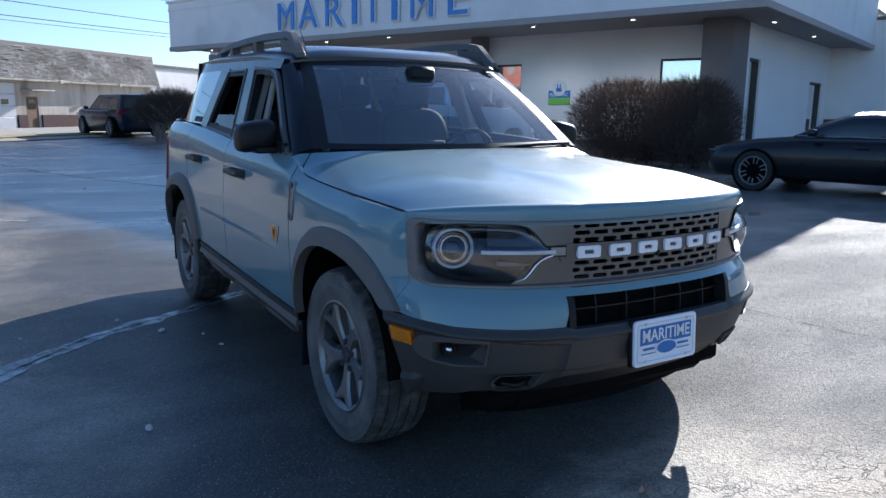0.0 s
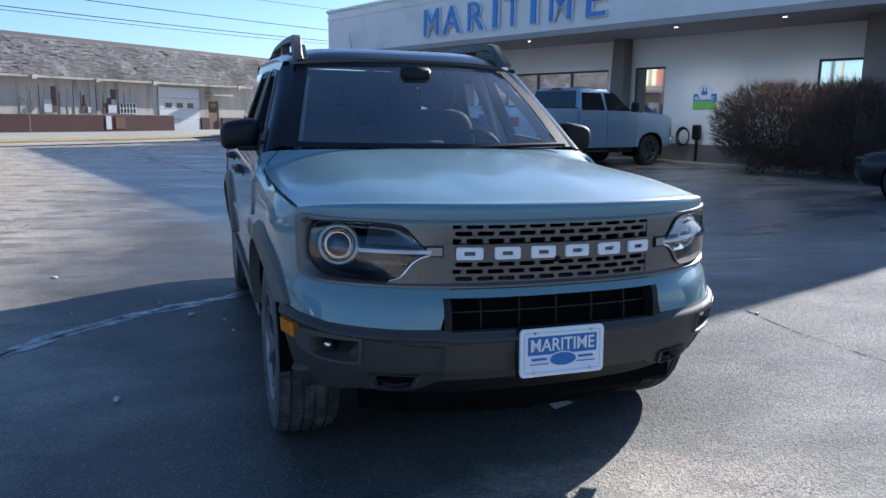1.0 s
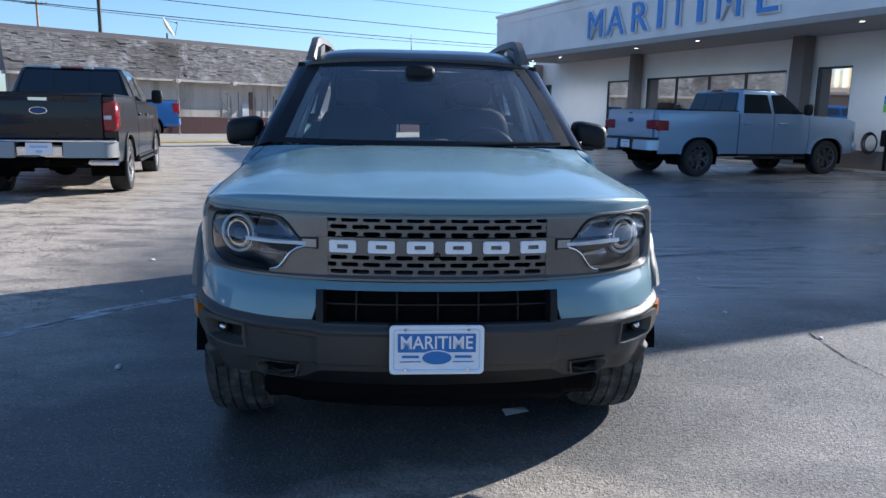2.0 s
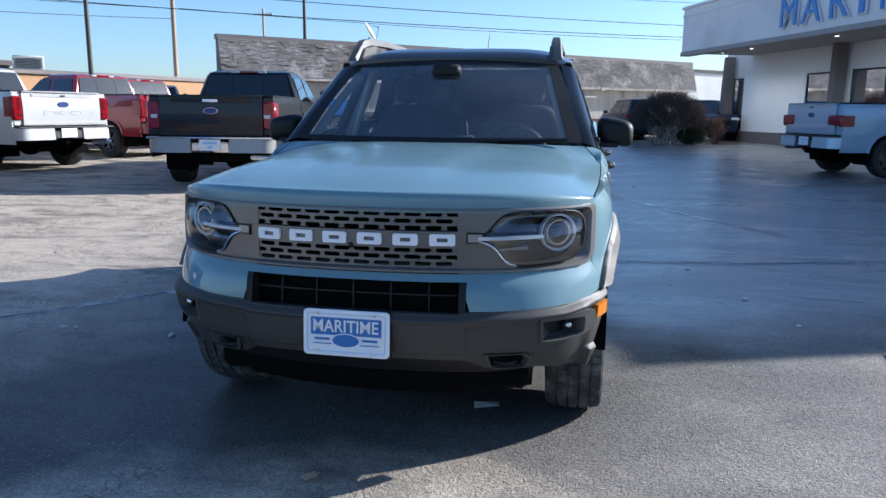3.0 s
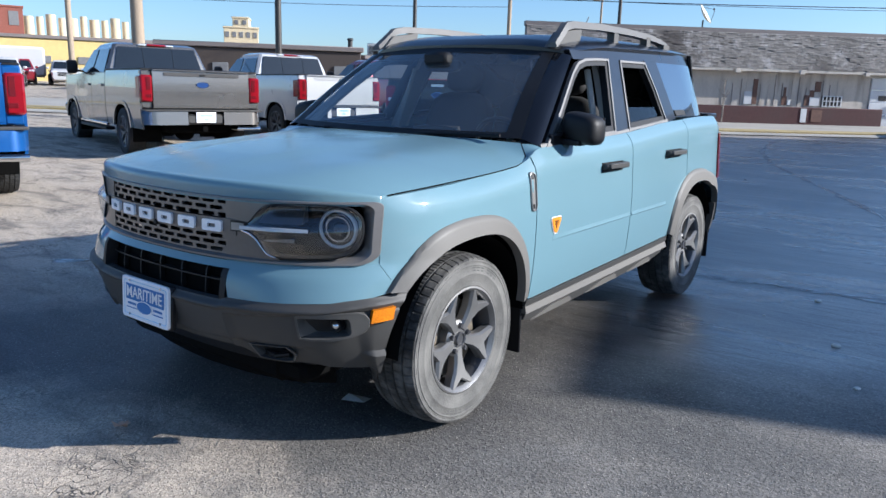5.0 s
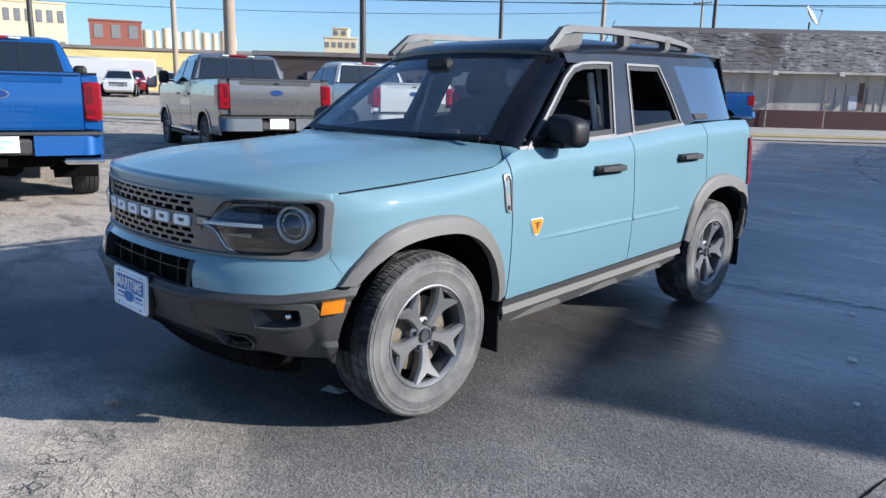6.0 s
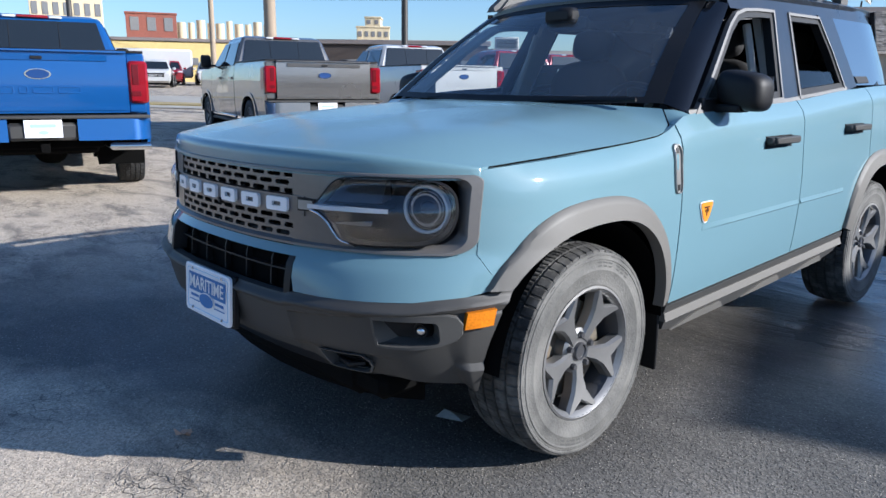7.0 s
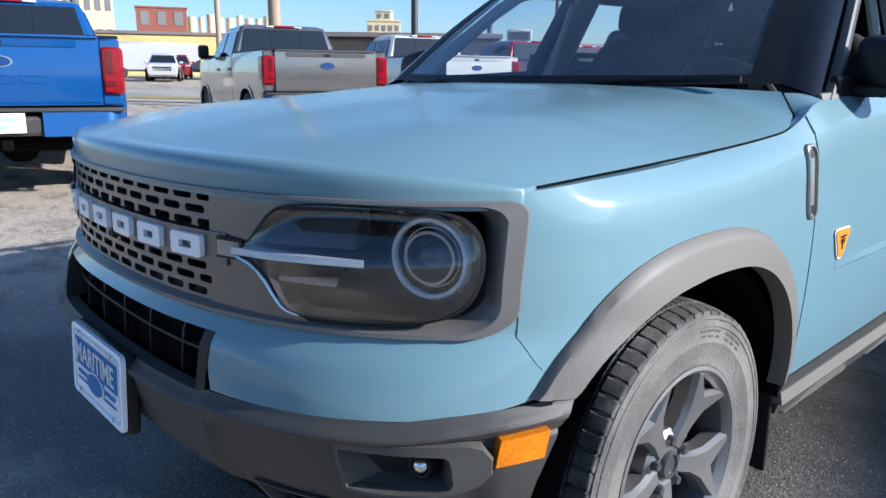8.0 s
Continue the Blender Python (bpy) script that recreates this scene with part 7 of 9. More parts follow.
F_WIN = [(0.645, 1.122), (1.05, 1.146), (1.445, 1.166), (1.52, 1.38), (1.585, 1.566), (1.42, 1.562), (1.28, 1.552), (1.19, 1.53), (1.10, 1.475), (0.85, 1.275)]
R_WIN = [(1.628, 1.172), (2.24, 1.210), (2.19, 1.40), (2.115, 1.572), (1.737, 1.566), (1.68, 1.36)]
roof_edge = lambda s: table(s, [1.1, 1.6, 2.4, 3.0], [1.592, 1.634, 1.660, 1.668])
for sg in (1, -1):
    # A-pillar between the screen and the door glass
    g = Geo()

    def a_pillar(u, v, o=0.0, sg=sg):
        p = screen(1.0, v, 0.0)
        q = house(lerp(0.600, 1.155, v), lerp(1.124, 1.560, v), 0.0)
        r = mix3(p, q, u)
        b = 0.018 * math.sin(math.pi * u) + o
        return ((r[0] + b * 0.8) * sg, r[1] - b * 0.5, r[2])
    g.slab(a_pillar, 6, 16, lambda u, v: a_pillar(u, v, -0.03))
    part("front_pillar", g, PILLAR_BLACK, suv, "black windscreen pillar")
    g = Geo()
    hquad(g, (1.455, 1.163), (1.63, 1.168), (1.735, 1.575), (1.59, 1.570), 3, 8, 0.004, 0.04, sg)
    part("middle_pillar", g, ROOF_BLACK, suv, "black door pillar")
    g = Geo()
    hquad(g, (2.245, 1.208), (2.42, 1.232), (2.31, 1.592), (2.12, 1.58), 3, 8, 0.003, 0.04, sg)
    hquad(g, (1.165, 1.545), (2.98, 1.585), (2.98, 1.668), (1.15, 1.592), 40, 2, -0.004, 0.03, sg)
    part("rear_pillar", g, ROOF_BLACK, suv, "black rear pillar and roof rail panel")
    g = Geo()
    hquad(g, (2.425, 1.236), (3.02, 1.245), (3.0, 1.585), (2.315, 1.578), 12, 8, 0.0, 0.02, sg)
    part("quarter_glass", g, PRIVACY, suv, "dark tinted quarter glass")
    g = Geo()
    hquad(g, (2.44, 1.248), (2.62, 1.252), (2.60, 1.285), (2.42, 1.282), 4, 2, 0.006, 0.006, sg)
    part("quarter_trim", g, BLACK, suv)
    g = Geo()
    for s0, s1 in ((0.60, 1.50), (1.50, 2.26)):
        hquad(g, (s0, rim_z(s0) - 0.004), (s1, rim_z(s1) - 0.004), (s1, rim_z(s1) + 0.014), (s0, rim_z(s0) + 0.014), 16, 1, 0.007, 0.03, sg)
    part("belt_trim", g, WINDOW_TRIM, suv, "dark satin belt trim")
    for pts, nm in ((F_WIN, "front"), (R_WIN, "rear")):
        g = Geo()
        inn = outline(g, pts, 0.013, 0.010, 0.02, sg)
        fr = part("window_frame", g, WINDOW_TRIM, suv, "dark satin window frame")
        g = Geo()
        outline(g, inn, 0.026, 0.002, 0.04, sg)
        part("window_seal", g, BLACK, fr)
    g = Geo()
    g.add([house(a, b, -0.012, sg) for a, b in ((1.66, 1.185), (2.20, 1.222), (2.185, 1.30), (1.685, 1.30))], [(0, 1, 2, 3)])
    part("lowered_glass", g, TINT, suv, "half-lowered tinted rear door glass")
    # door mirrors
    c = Vector((0.942 * sg, 0.865, 1.208))
    g = Geo()
    n1, n2 = 26, 16
    vs = []
    for j in range(n2 + 1):
        b = math.pi * (j / n2 - 0.5)
        for i in range(n1):
            a = 2 * math.pi * i / n1
            f = lambda t, e: math.copysign(abs(t) ** e, t)
            x = 0.096 * f(math.cos(b), 0.5) * f(math.cos(a), 0.55)
            z = 0.072 * f(math.sin(b), 0.6) - 0.012 * (x * sg / 0.08)
            y = 0.085 * f(math.cos(b), 0.6) * f(math.sin(a), 0.6)
            if y > 0.02:
                y = 0.02 + (y - 0.02) * 0.7
            vs.append((c.x + x, c.y + y, c.z + z))
    g.add(vs, [(j * n1 + i, j * n1 + (i + 1) % n1, (j + 1) * n1 + (i + 1) % n1, (j + 1) * n1 + i) for j in range(n2) for i in range(n1)])
    mir = part("door_mirror", g, BLACK, suv, "black door mirror")
    g = Geo()
    g.box((0.885 * sg, 0.835, 1.142), (0.15, 0.10, 0.030), 0.012)
    g.box((0.85 * sg, 0.80, 1.150), (0.03, 0.20, 0.06), 0.012)
    part("mirror_foot", g, BLACK, mir)
    g = Geo()
    g.box((0.942 * sg, 0.930, 1.208), (0.15, 0.004, 0.105), 0.0)
    part("mirror_glass", g, CHROME, mir, "mirror glass")

for sg in (1, -1):
    g = Geo()
    edge = lambda u, v, o: screen(0.5 + sg * (0.462 - 0.022 * u), lerp(0.06, 0.92, v), -0.03 - 0.02 * u + o)
    g.slab(lambda u, v: edge(u, v, 0.0), 2, 14, lambda u, v: edge(u, v, -0.02))
    part("inner_pillar", g, INNER_TRIM, suv, "grey inner windscreen pillar")
    g = Geo()
    flange = lambda u, v, o: tuple(Vector(skin(lerp(-0.50, 0.46, v), rim_z(lerp(-0.50, 0.46, v)) - 0.008 - o, -0.002, sg)) + Vector((-0.075 * u * sg, 0.02 * u * (v < 0.1), -0.012 * u)))
    g.slab(lambda u, v: flange(u, v, 0.0), 2, 30, lambda u, v: flange(u, v, 0.02))
    part("wing_flange", g, PAINT, suv)

# roof
def roof_at(u, v, o=0.0):
    a = 2 * u - 1
    s = lerp(1.045, 3.02, v)
    k = abs(a)
    hw = table(s, [1.04, 1.07, 1.12, 1.6, 2.7, 3.02], [0.62, 0.665, 0.686, 0.678, 0.668, 0.645])
    ze = roof_edge(max(1.1, s)) - 0.006
    zc = table(s, [1.04, 1.10, 1.25, 1.7, 2.4, 3.02], [1.612, 1.648, 1.682, 1.712, 1.720, 1.704])
    zf = lerp(ze, zc, (1 - k ** 6))
    y = s + (0.085 * a * a if v < 0.08 else 0.085 * a * a * max(0, 1 - (v - 0.08) * 8))
    return (hw * a, y, zf - o)


g = Geo()
g.slab(roof_at, 30, 36, lambda u, v: roof_at(u, v, 0.03))
part("roof", g, DEWY_BLACK, suv, "black roof", sharp=50)
for sg in (1, -1):
    g = Geo()
    path = [(1.10, 1.612), (1.16, 1.655), (1.24, 1.715), (1.33, 1.732), (1.7, 1.748), (2.1, 1.750), (2.46, 1.742), (2.64, 1.728), (2.76, 1.708)]
    rings = []
    for i, (y, z) in enumerate(path):
        w, h = (0.030, 0.012 + 0.007 * min(1, i / 2)) if i < 7 else (0.028, 0.016)
        x = table(y, [1.10, 1.36, 2.76], [0.612, 0.584, 0.572]) * sg
        rings.append([(x - w * sg, y, z - h), (x - w * 0.6 * sg, y, z + h), (x + w * 0.6 * sg, y, z + h), (x + w * sg, y, z - h)])
    g.loft(rings)
    rr = part("roof_rail", g, RAIL_GREY, suv, "raised grey roof rail")
    for y0, y1, b in ((1.17, 1.42, 0.06), (1.86, 1.92, 0.0), (2.36, 2.42, 0.0), (2.66, 2.76, 0.0)):
        q = Geo()
        zt = table((y0 + y1) / 2, [1.2, 1.3, 2.46, 2.76], [1.68, 1.722, 1.740, 1.705])
        q.add([((0.582 + dx) * sg, yy + (b if zz > 1.68 else 0) * 0, zz) for dx in (-0.024, 0.024) for yy, zz in ((y0 - b, 1.60), (y1, 1.655), (y1 + b * 0.3, zt), (y0 + b * 0.5, zt - b * 0.6))],
              [(0, 1, 2, 3), (4, 7, 6, 5), (0, 4, 5, 1), (1, 5, 6, 2), (2, 6, 7, 3), (3, 7, 4, 0)])
        part("rail_foot", q, RAIL_GREY, rr)
g = Geo()
g.tube([(0.0, 2.55, 1.70), (0.0, 2.62, 1.79), (0.0, 2.72, 1.92)], [0.008, 0.004, 0.003], 6)
part("aerial", g, BLACK, suv, "thin black roof aerial")
# tail: glass, gate and lamps
g = Geo()
g.slab(lambda u, v: (lerp(-0.66, 0.66, u), lerp(3.30, 3.06, v), lerp(1.24, 1.66, v)), 6, 6, lambda u, v: (lerp(-0.66, 0.66, u), lerp(3.28, 3.04, v), lerp(1.24, 1.66, v)))
part("rear_glass", g, PRIVACY, suv, "dark tinted tailgate glass")
g = Geo()
for sg in (1, -1):
    g.add([(0.66 * sg, 3.30, 1.24), (0.70 * sg, 3.02, 1.245), (0.60 * sg, 3.0, 1.66), (0.56 * sg, 3.06, 1.66)], [(0, 1, 2, 3)])
g.box((0, 3.40, 1.238), (1.5, 0.22, 0.03), 0.01)
part("tailgate_frame", g, ROOF_BLACK, suv)
for sg in (1, -1):
    g = Geo()
    panel(g, 3.02, 3.42, flat(0.80), flat(1.12), 8, 6, 0.012, 0.03, sg)
    part("tail_lamp", g, RED_LENS, suv, "red tail lamp")
g = Geo()
panel(g, 3.0, 4.04, flat(0.40), flat(0.62), 24, 4, 0.02, 0.04, 1)
panel(g, 3.0, 4.04, flat(0.40), flat(0.62), 24, 4, 0.02, 0.04, -1)
part("rear_bumper", g, GREY_PLASTIC, suv, "dark grey rear bumper")

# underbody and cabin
# tray and subframe boxes are added to hide sunlit ground underneath
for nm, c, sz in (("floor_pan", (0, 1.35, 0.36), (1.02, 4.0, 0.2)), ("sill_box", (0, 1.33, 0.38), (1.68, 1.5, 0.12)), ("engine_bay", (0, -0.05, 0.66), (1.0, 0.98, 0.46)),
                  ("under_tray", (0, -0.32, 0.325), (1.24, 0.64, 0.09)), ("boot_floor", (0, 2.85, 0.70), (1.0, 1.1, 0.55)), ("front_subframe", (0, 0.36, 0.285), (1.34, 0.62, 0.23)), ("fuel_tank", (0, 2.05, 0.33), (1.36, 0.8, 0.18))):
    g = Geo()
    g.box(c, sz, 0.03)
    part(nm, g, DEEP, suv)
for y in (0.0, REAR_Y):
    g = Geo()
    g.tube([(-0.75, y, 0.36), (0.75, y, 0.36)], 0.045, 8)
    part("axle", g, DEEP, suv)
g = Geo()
for sg in (1, -1):
    g.box((0.80 * sg, 1.42, 0.80), (0.06, 1.78, 0.62), 0.02)
g.box((0, 0.56, 0.80), (1.55, 0.04, 0.6), 0.0)
g.box((0, 1.45, 0.48), (1.55, 1.85, 0.04), 0.0)
part("cabin_trim", g, SEAT, suv)
g = Geo()
g.grid(lambda u, v: (lerp(-0.74, 0.74, u), lerp(0.50, 0.98, v) + 0.06 * (2 * u - 1) ** 2, 1.135 - 0.06 * v * v - 0.03 * (v > 0.95)), 16, 8)
g.box((0, 0.97, 0.96), (1.48, 0.08, 0.22), 0.03)
g.box((0, 0.93, 1.10), (0.32, 0.03, 0.15), 0.015)
part("dashboard", g, SEAT, suv, "black dashboard")
g = Geo()
c, tl = Vector((0.38, 1.06, 1.06)), pose(0, 0, 0, 26)
pts = [c + tl @ Vector((0.185 * math.cos(a), 0, 0.185 * math.sin(a))) for a in [k * math.pi / 16 for k in range(33)]]
g.tube(pts, 0.016, 8)
for a in (0.0, math.pi, -math.pi / 2):
    g.tube([c, c + tl @ Vector((0.18 * math.cos(a), 0, 0.18 * math.sin(a)))], 0.016, 6)
g.box(c, (0.13, 0.05, 0.1), 0.02)
part("steering_wheel", g, BLACK, suv, "black steering wheel")


def rounded(g, c, r, e, n1=18, n2=12, m=None):
    f = lambda t: math.copysign(abs(t) ** e, t)
    vs = []
    for j in range(n2 + 1):
        b = math.pi * (j / n2 - 0.5)
        for i in range(n1):
            a = 2 * math.pi * i / n1
            p = Vector((r[0] * f(math.cos(b)) * f(math.cos(a)), r[1] * f(math.cos(b)) * f(math.sin(a)), r[2] * f(math.sin(b))))
            if m is not None:
                p = m @ p
            vs.append((c[0] + p.x, c[1] + p.y, c[2] + p.z))
    return g.add(vs, [(j * n1 + i, j * n1 + (i + 1) % n1, (j + 1) * n1 + (i + 1) % n1, (j + 1) * n1 + i) for j in range(n2) for i in range(n1)])


for x, y in ((0.38, 1.40), (-0.38, 1.40), (0.38, 2.26), (-0.38, 2.26)):
    g = Geo()
    rounded(g, (x, y - 0.05, 0.72), (0.26, 0.27, 0.11), 0.5)
    rounded(g, (x, y + 0.24, 1.02), (0.25, 0.09, 0.34), 0.5, m=pose(0, 0, 0, -14))
    rounded(g, (x, y + 0.32, 1.445), (0.13, 0.055, 0.085), 0.6, m=pose(0, 0, 0, -10))
    g.tube([(x - 0.05, y + 0.3, 1.30), (x - 0.05, y + 0.32, 1.42)], 0.008, 6)
    g.tube([(x + 0.05, y + 0.3, 1.30), (x + 0.05, y + 0.32, 1.42)], 0.008, 6)
    part("seat", g, SEAT, suv, "charcoal seat with a headrest")
for sg in (1, -1):
    g = Geo()
    g.slab(lambda u, v: house(lerp(1.46, 1.60, u) + 0.10 * v, lerp(1.12, 1.57, v), -0.055 - 0.02 * u, sg), 3, 8, lambda u, v: house(lerp(1.46, 1.60, u) + 0.10 * v, lerp(1.12, 1.57, v), -0.09, sg))
    part("pillar_trim", g, LINER, suv, "pale grey inner pillar trim")
    g = Geo()
    g.tube([house(1.50, 1.50, -0.10, sg), house(1.46, 1.2, -0.12, sg), house(1.48, 0.9, -0.10, sg)], 0.018, 6)
    part("seat_belt", g, LINER, suv, "pale seat belt")
g = Geo()
g.grid(lambda u, v: roof_at(lerp(0.03, 0.97, u), lerp(0.03, 0.97, v), 0.045), 10, 12)
part("headliner", g, SEAT, suv)
g = Geo()
rounded(g, (0, 0.98, 1.50), (0.12, 0.03, 0.035), 0.6)
g.box((0, 0.93, 1.535), (0.16, 0.08, 0.07), 0.02)
part("rear_view_mirror", g, BLACK, suv)

for sg in (1, -1):
    for y in (0.0, REAR_Y):
        wheel(suv, pose(0.786 * sg, y, 0.358, 0, 0, 0 if sg > 0 else 180) @ pose(0, 0, 0, 21 if y == 0 else 40))

# dealer plate on the front bumper
plate_at = Matrix.Translation((-0.006, -0.872, 0.534)) @ pose(0, 0, 0, -3, 0, 0)
g = Geo()
g.box((0, 0.014, -0.002), (0.322, 0.026, 0.172), 0.012)
plate = part("number_plate", g, BLACK, suv, "white dealer plate with blue lettering", at=plate_at)


def plate_face(parent):
    g = Geo()
    tab = lambda w, h, r: [(sx * (w - r) + r * math.cos(q), sz * (h - r) + r * math.sin(q)) for sx, sz, a in ((1, 1, 0), (-1, 1, 90), (-1, -1, 180), (1, -1, 270)) for q in [radians(a + 15 * k) for k in range(7)]]
    loop = lambda w, h, r, y: [(x, y, z) for x, z in tab(w, h, r)]
    g.loft([loop(0.158, 0.083, 0.016, 0.0), loop(0.158, 0.083, 0.016, -0.009), loop(0.155, 0.080, 0.014, -0.011), loop(0.150, 0.075, 0.012, -0.011), loop(0.147, 0.072, 0.010, -0.0085)])
    part("plate_panel", g, PLATE_WHITE, parent)
    g = Geo()
    g.loft([loop(0.144, 0.069, 0.009, -0.0085), loop(0.144, 0.069, 0.009, -0.0098), loop(0.1415, 0.0665, 0.008, -0.0098), loop(0.1415, 0.0665, 0.008, -0.0085)], cap=False)
    part("plate_border", g, PLATE_SKY, parent)
    g = Geo()
    g.poly([(-0.130, -0.0105, -0.008), (0.130, -0.0105, -0.008), (0.130, -0.0105, 0.055), (-0.130, -0.0105, 0.055)], (0, 0.001, 0))
    part("sky_band", g, PLATE_BLUE, parent)
    t = text_geo("MARITIME", 0.05, 0.002, 0.0006)
    lo, hi = extent(t)
    t.v = [((x - (lo[0] + hi[0]) / 2) / (hi[0] - lo[0]) * 0.240, -0.0125 + y * 0.3, 0.004 + (z - lo[2]) / (hi[2] - lo[2]) * 0.044) for x, y, z in t.v]
    part("lettering", t, WHITE_ENAMEL, parent, "white lettering on the blue band")
    g = Geo()
    g.poly([(0.053 * math.cos(a), -0.0130, -0.026 + 0.026 * math.sin(a)) for a in [k * math.pi / 12 for k in range(24)]], (0, 0.002, 0))
    part("oval_rim", g, WHITE_ENAMEL, parent)
    g = Geo()
    g.poly([(0.049 * math.cos(a), -0.0140, -0.026 + 0.0225 * math.sin(a)) for a in [k * math.pi / 12 for k in range(24)]], (0, 0.001, 0))
    part("oval", g, PLATE_BLUE, parent)
    for sx in (-1, 1):
        for zc, hh, ww in ((-0.023, 0.008, 0.056), (-0.040, 0.003, 0.07)):
            g = Geo()
            g.box((0.088 * sx, -0.0105, zc), (ww, 0.002, hh))
            part("plain_bar", g, PLATE_BLUE, parent)
    for sx in (-1, 1):
        for sz in (-1, 1):
            g = Geo()
            g.lathe([(0, 0.0), (0.005, 0.0), (0.006, -0.003)], 8, Matrix.Translation((0.105 * sx, -0.012, 0.068 * sz)) @ pose(0, 0, 0, 0, 0, -90))
            part("screw", g, CHROME, parent)


plate_face(plate)


# ---- parked pickups: origin on the ground under the rear axle, y forward, x to the right ----
SILVER_P = surf("warm_silver_paint", (0.225, 0.212, 0.195), rough=0.27, metal=0.78, coat=1.0, var=0.015, scale=1, fine=20, rough_var=0.02)
WHITE_P = surf("white_paint", (0.45, 0.45, 0.45), rough=0.3, coat=1.0, var=0.03)
RED_P = surf("dark_red_paint", (0.24, 0.012, 0.02), rough=0.25, coat=1.0, var=0.05, metal=0.2)
BLACK_P = surf("black_paint", (0.006, 0.006, 0.007), rough=0.3, spec=0.3, coat=0.4, var=0.1)
BLUE_P = surf("bright_blue_paint", (0.006, 0.082, 0.285), rough=0.34, coat=1.0, var=0.02, metal=0.3, scale=1, fine=20, rough_var=0.02)
ICE_P = surf("grey_blue_paint", (0.31, 0.43, 0.57), rough=0.32, metal=0.45, coat=1.0, var=0.015, scale=1, fine=20, rough_var=0.02)
NAVY_P = surf("dark_blue_paint", (0.008, 0.018, 0.036), rough=0.3, coat=0.35, spec=0.3, var=0.06)
GREY_P = surf("mid_grey_paint", (0.20, 0.21, 0.22), rough=0.4, metal=0.2, coat=1.0, var=0.02, scale=1, fine=20, rough_var=0.02)
DEEP_RED = surf("deep_red_lens", (0.11, 0.004, 0.007), rough=0.2, var=0.2, fine=80, coat=0.6)
OVAL_BLUE = surf("deep_blue_enamel", (0.012, 0.045, 0.16), rough=0.3, var=0.05)
CAR_GLASS = dark_glass("tinted_car_glass", (0.012, 0.016, 0.02))


def pick_w(z):
    return table(z, [0.40, 0.55, 0.80, 1.15, 1.38, 1.46], [0.955, 0.985, 0.998, 0.995, 0.975, 0.955])


def pick_side(g, sg, y0, y1, zlo, zhi, ny, nz, off=0.0, lip=0.03):
    def at(u, v, o):
        y = lerp(y0, y1, u)
        z = lerp(zlo(y), zhi(y), v)
        taper = 0.10 * max(0.0, (y - 4.1) / 0.55) ** 2
        return ((pick_w(z) + o - taper) * sg, y, z)
    return g.slab(lambda u, v: at(u, v, off), ny, nz, lambda u, v: at(u, v, off - lip))


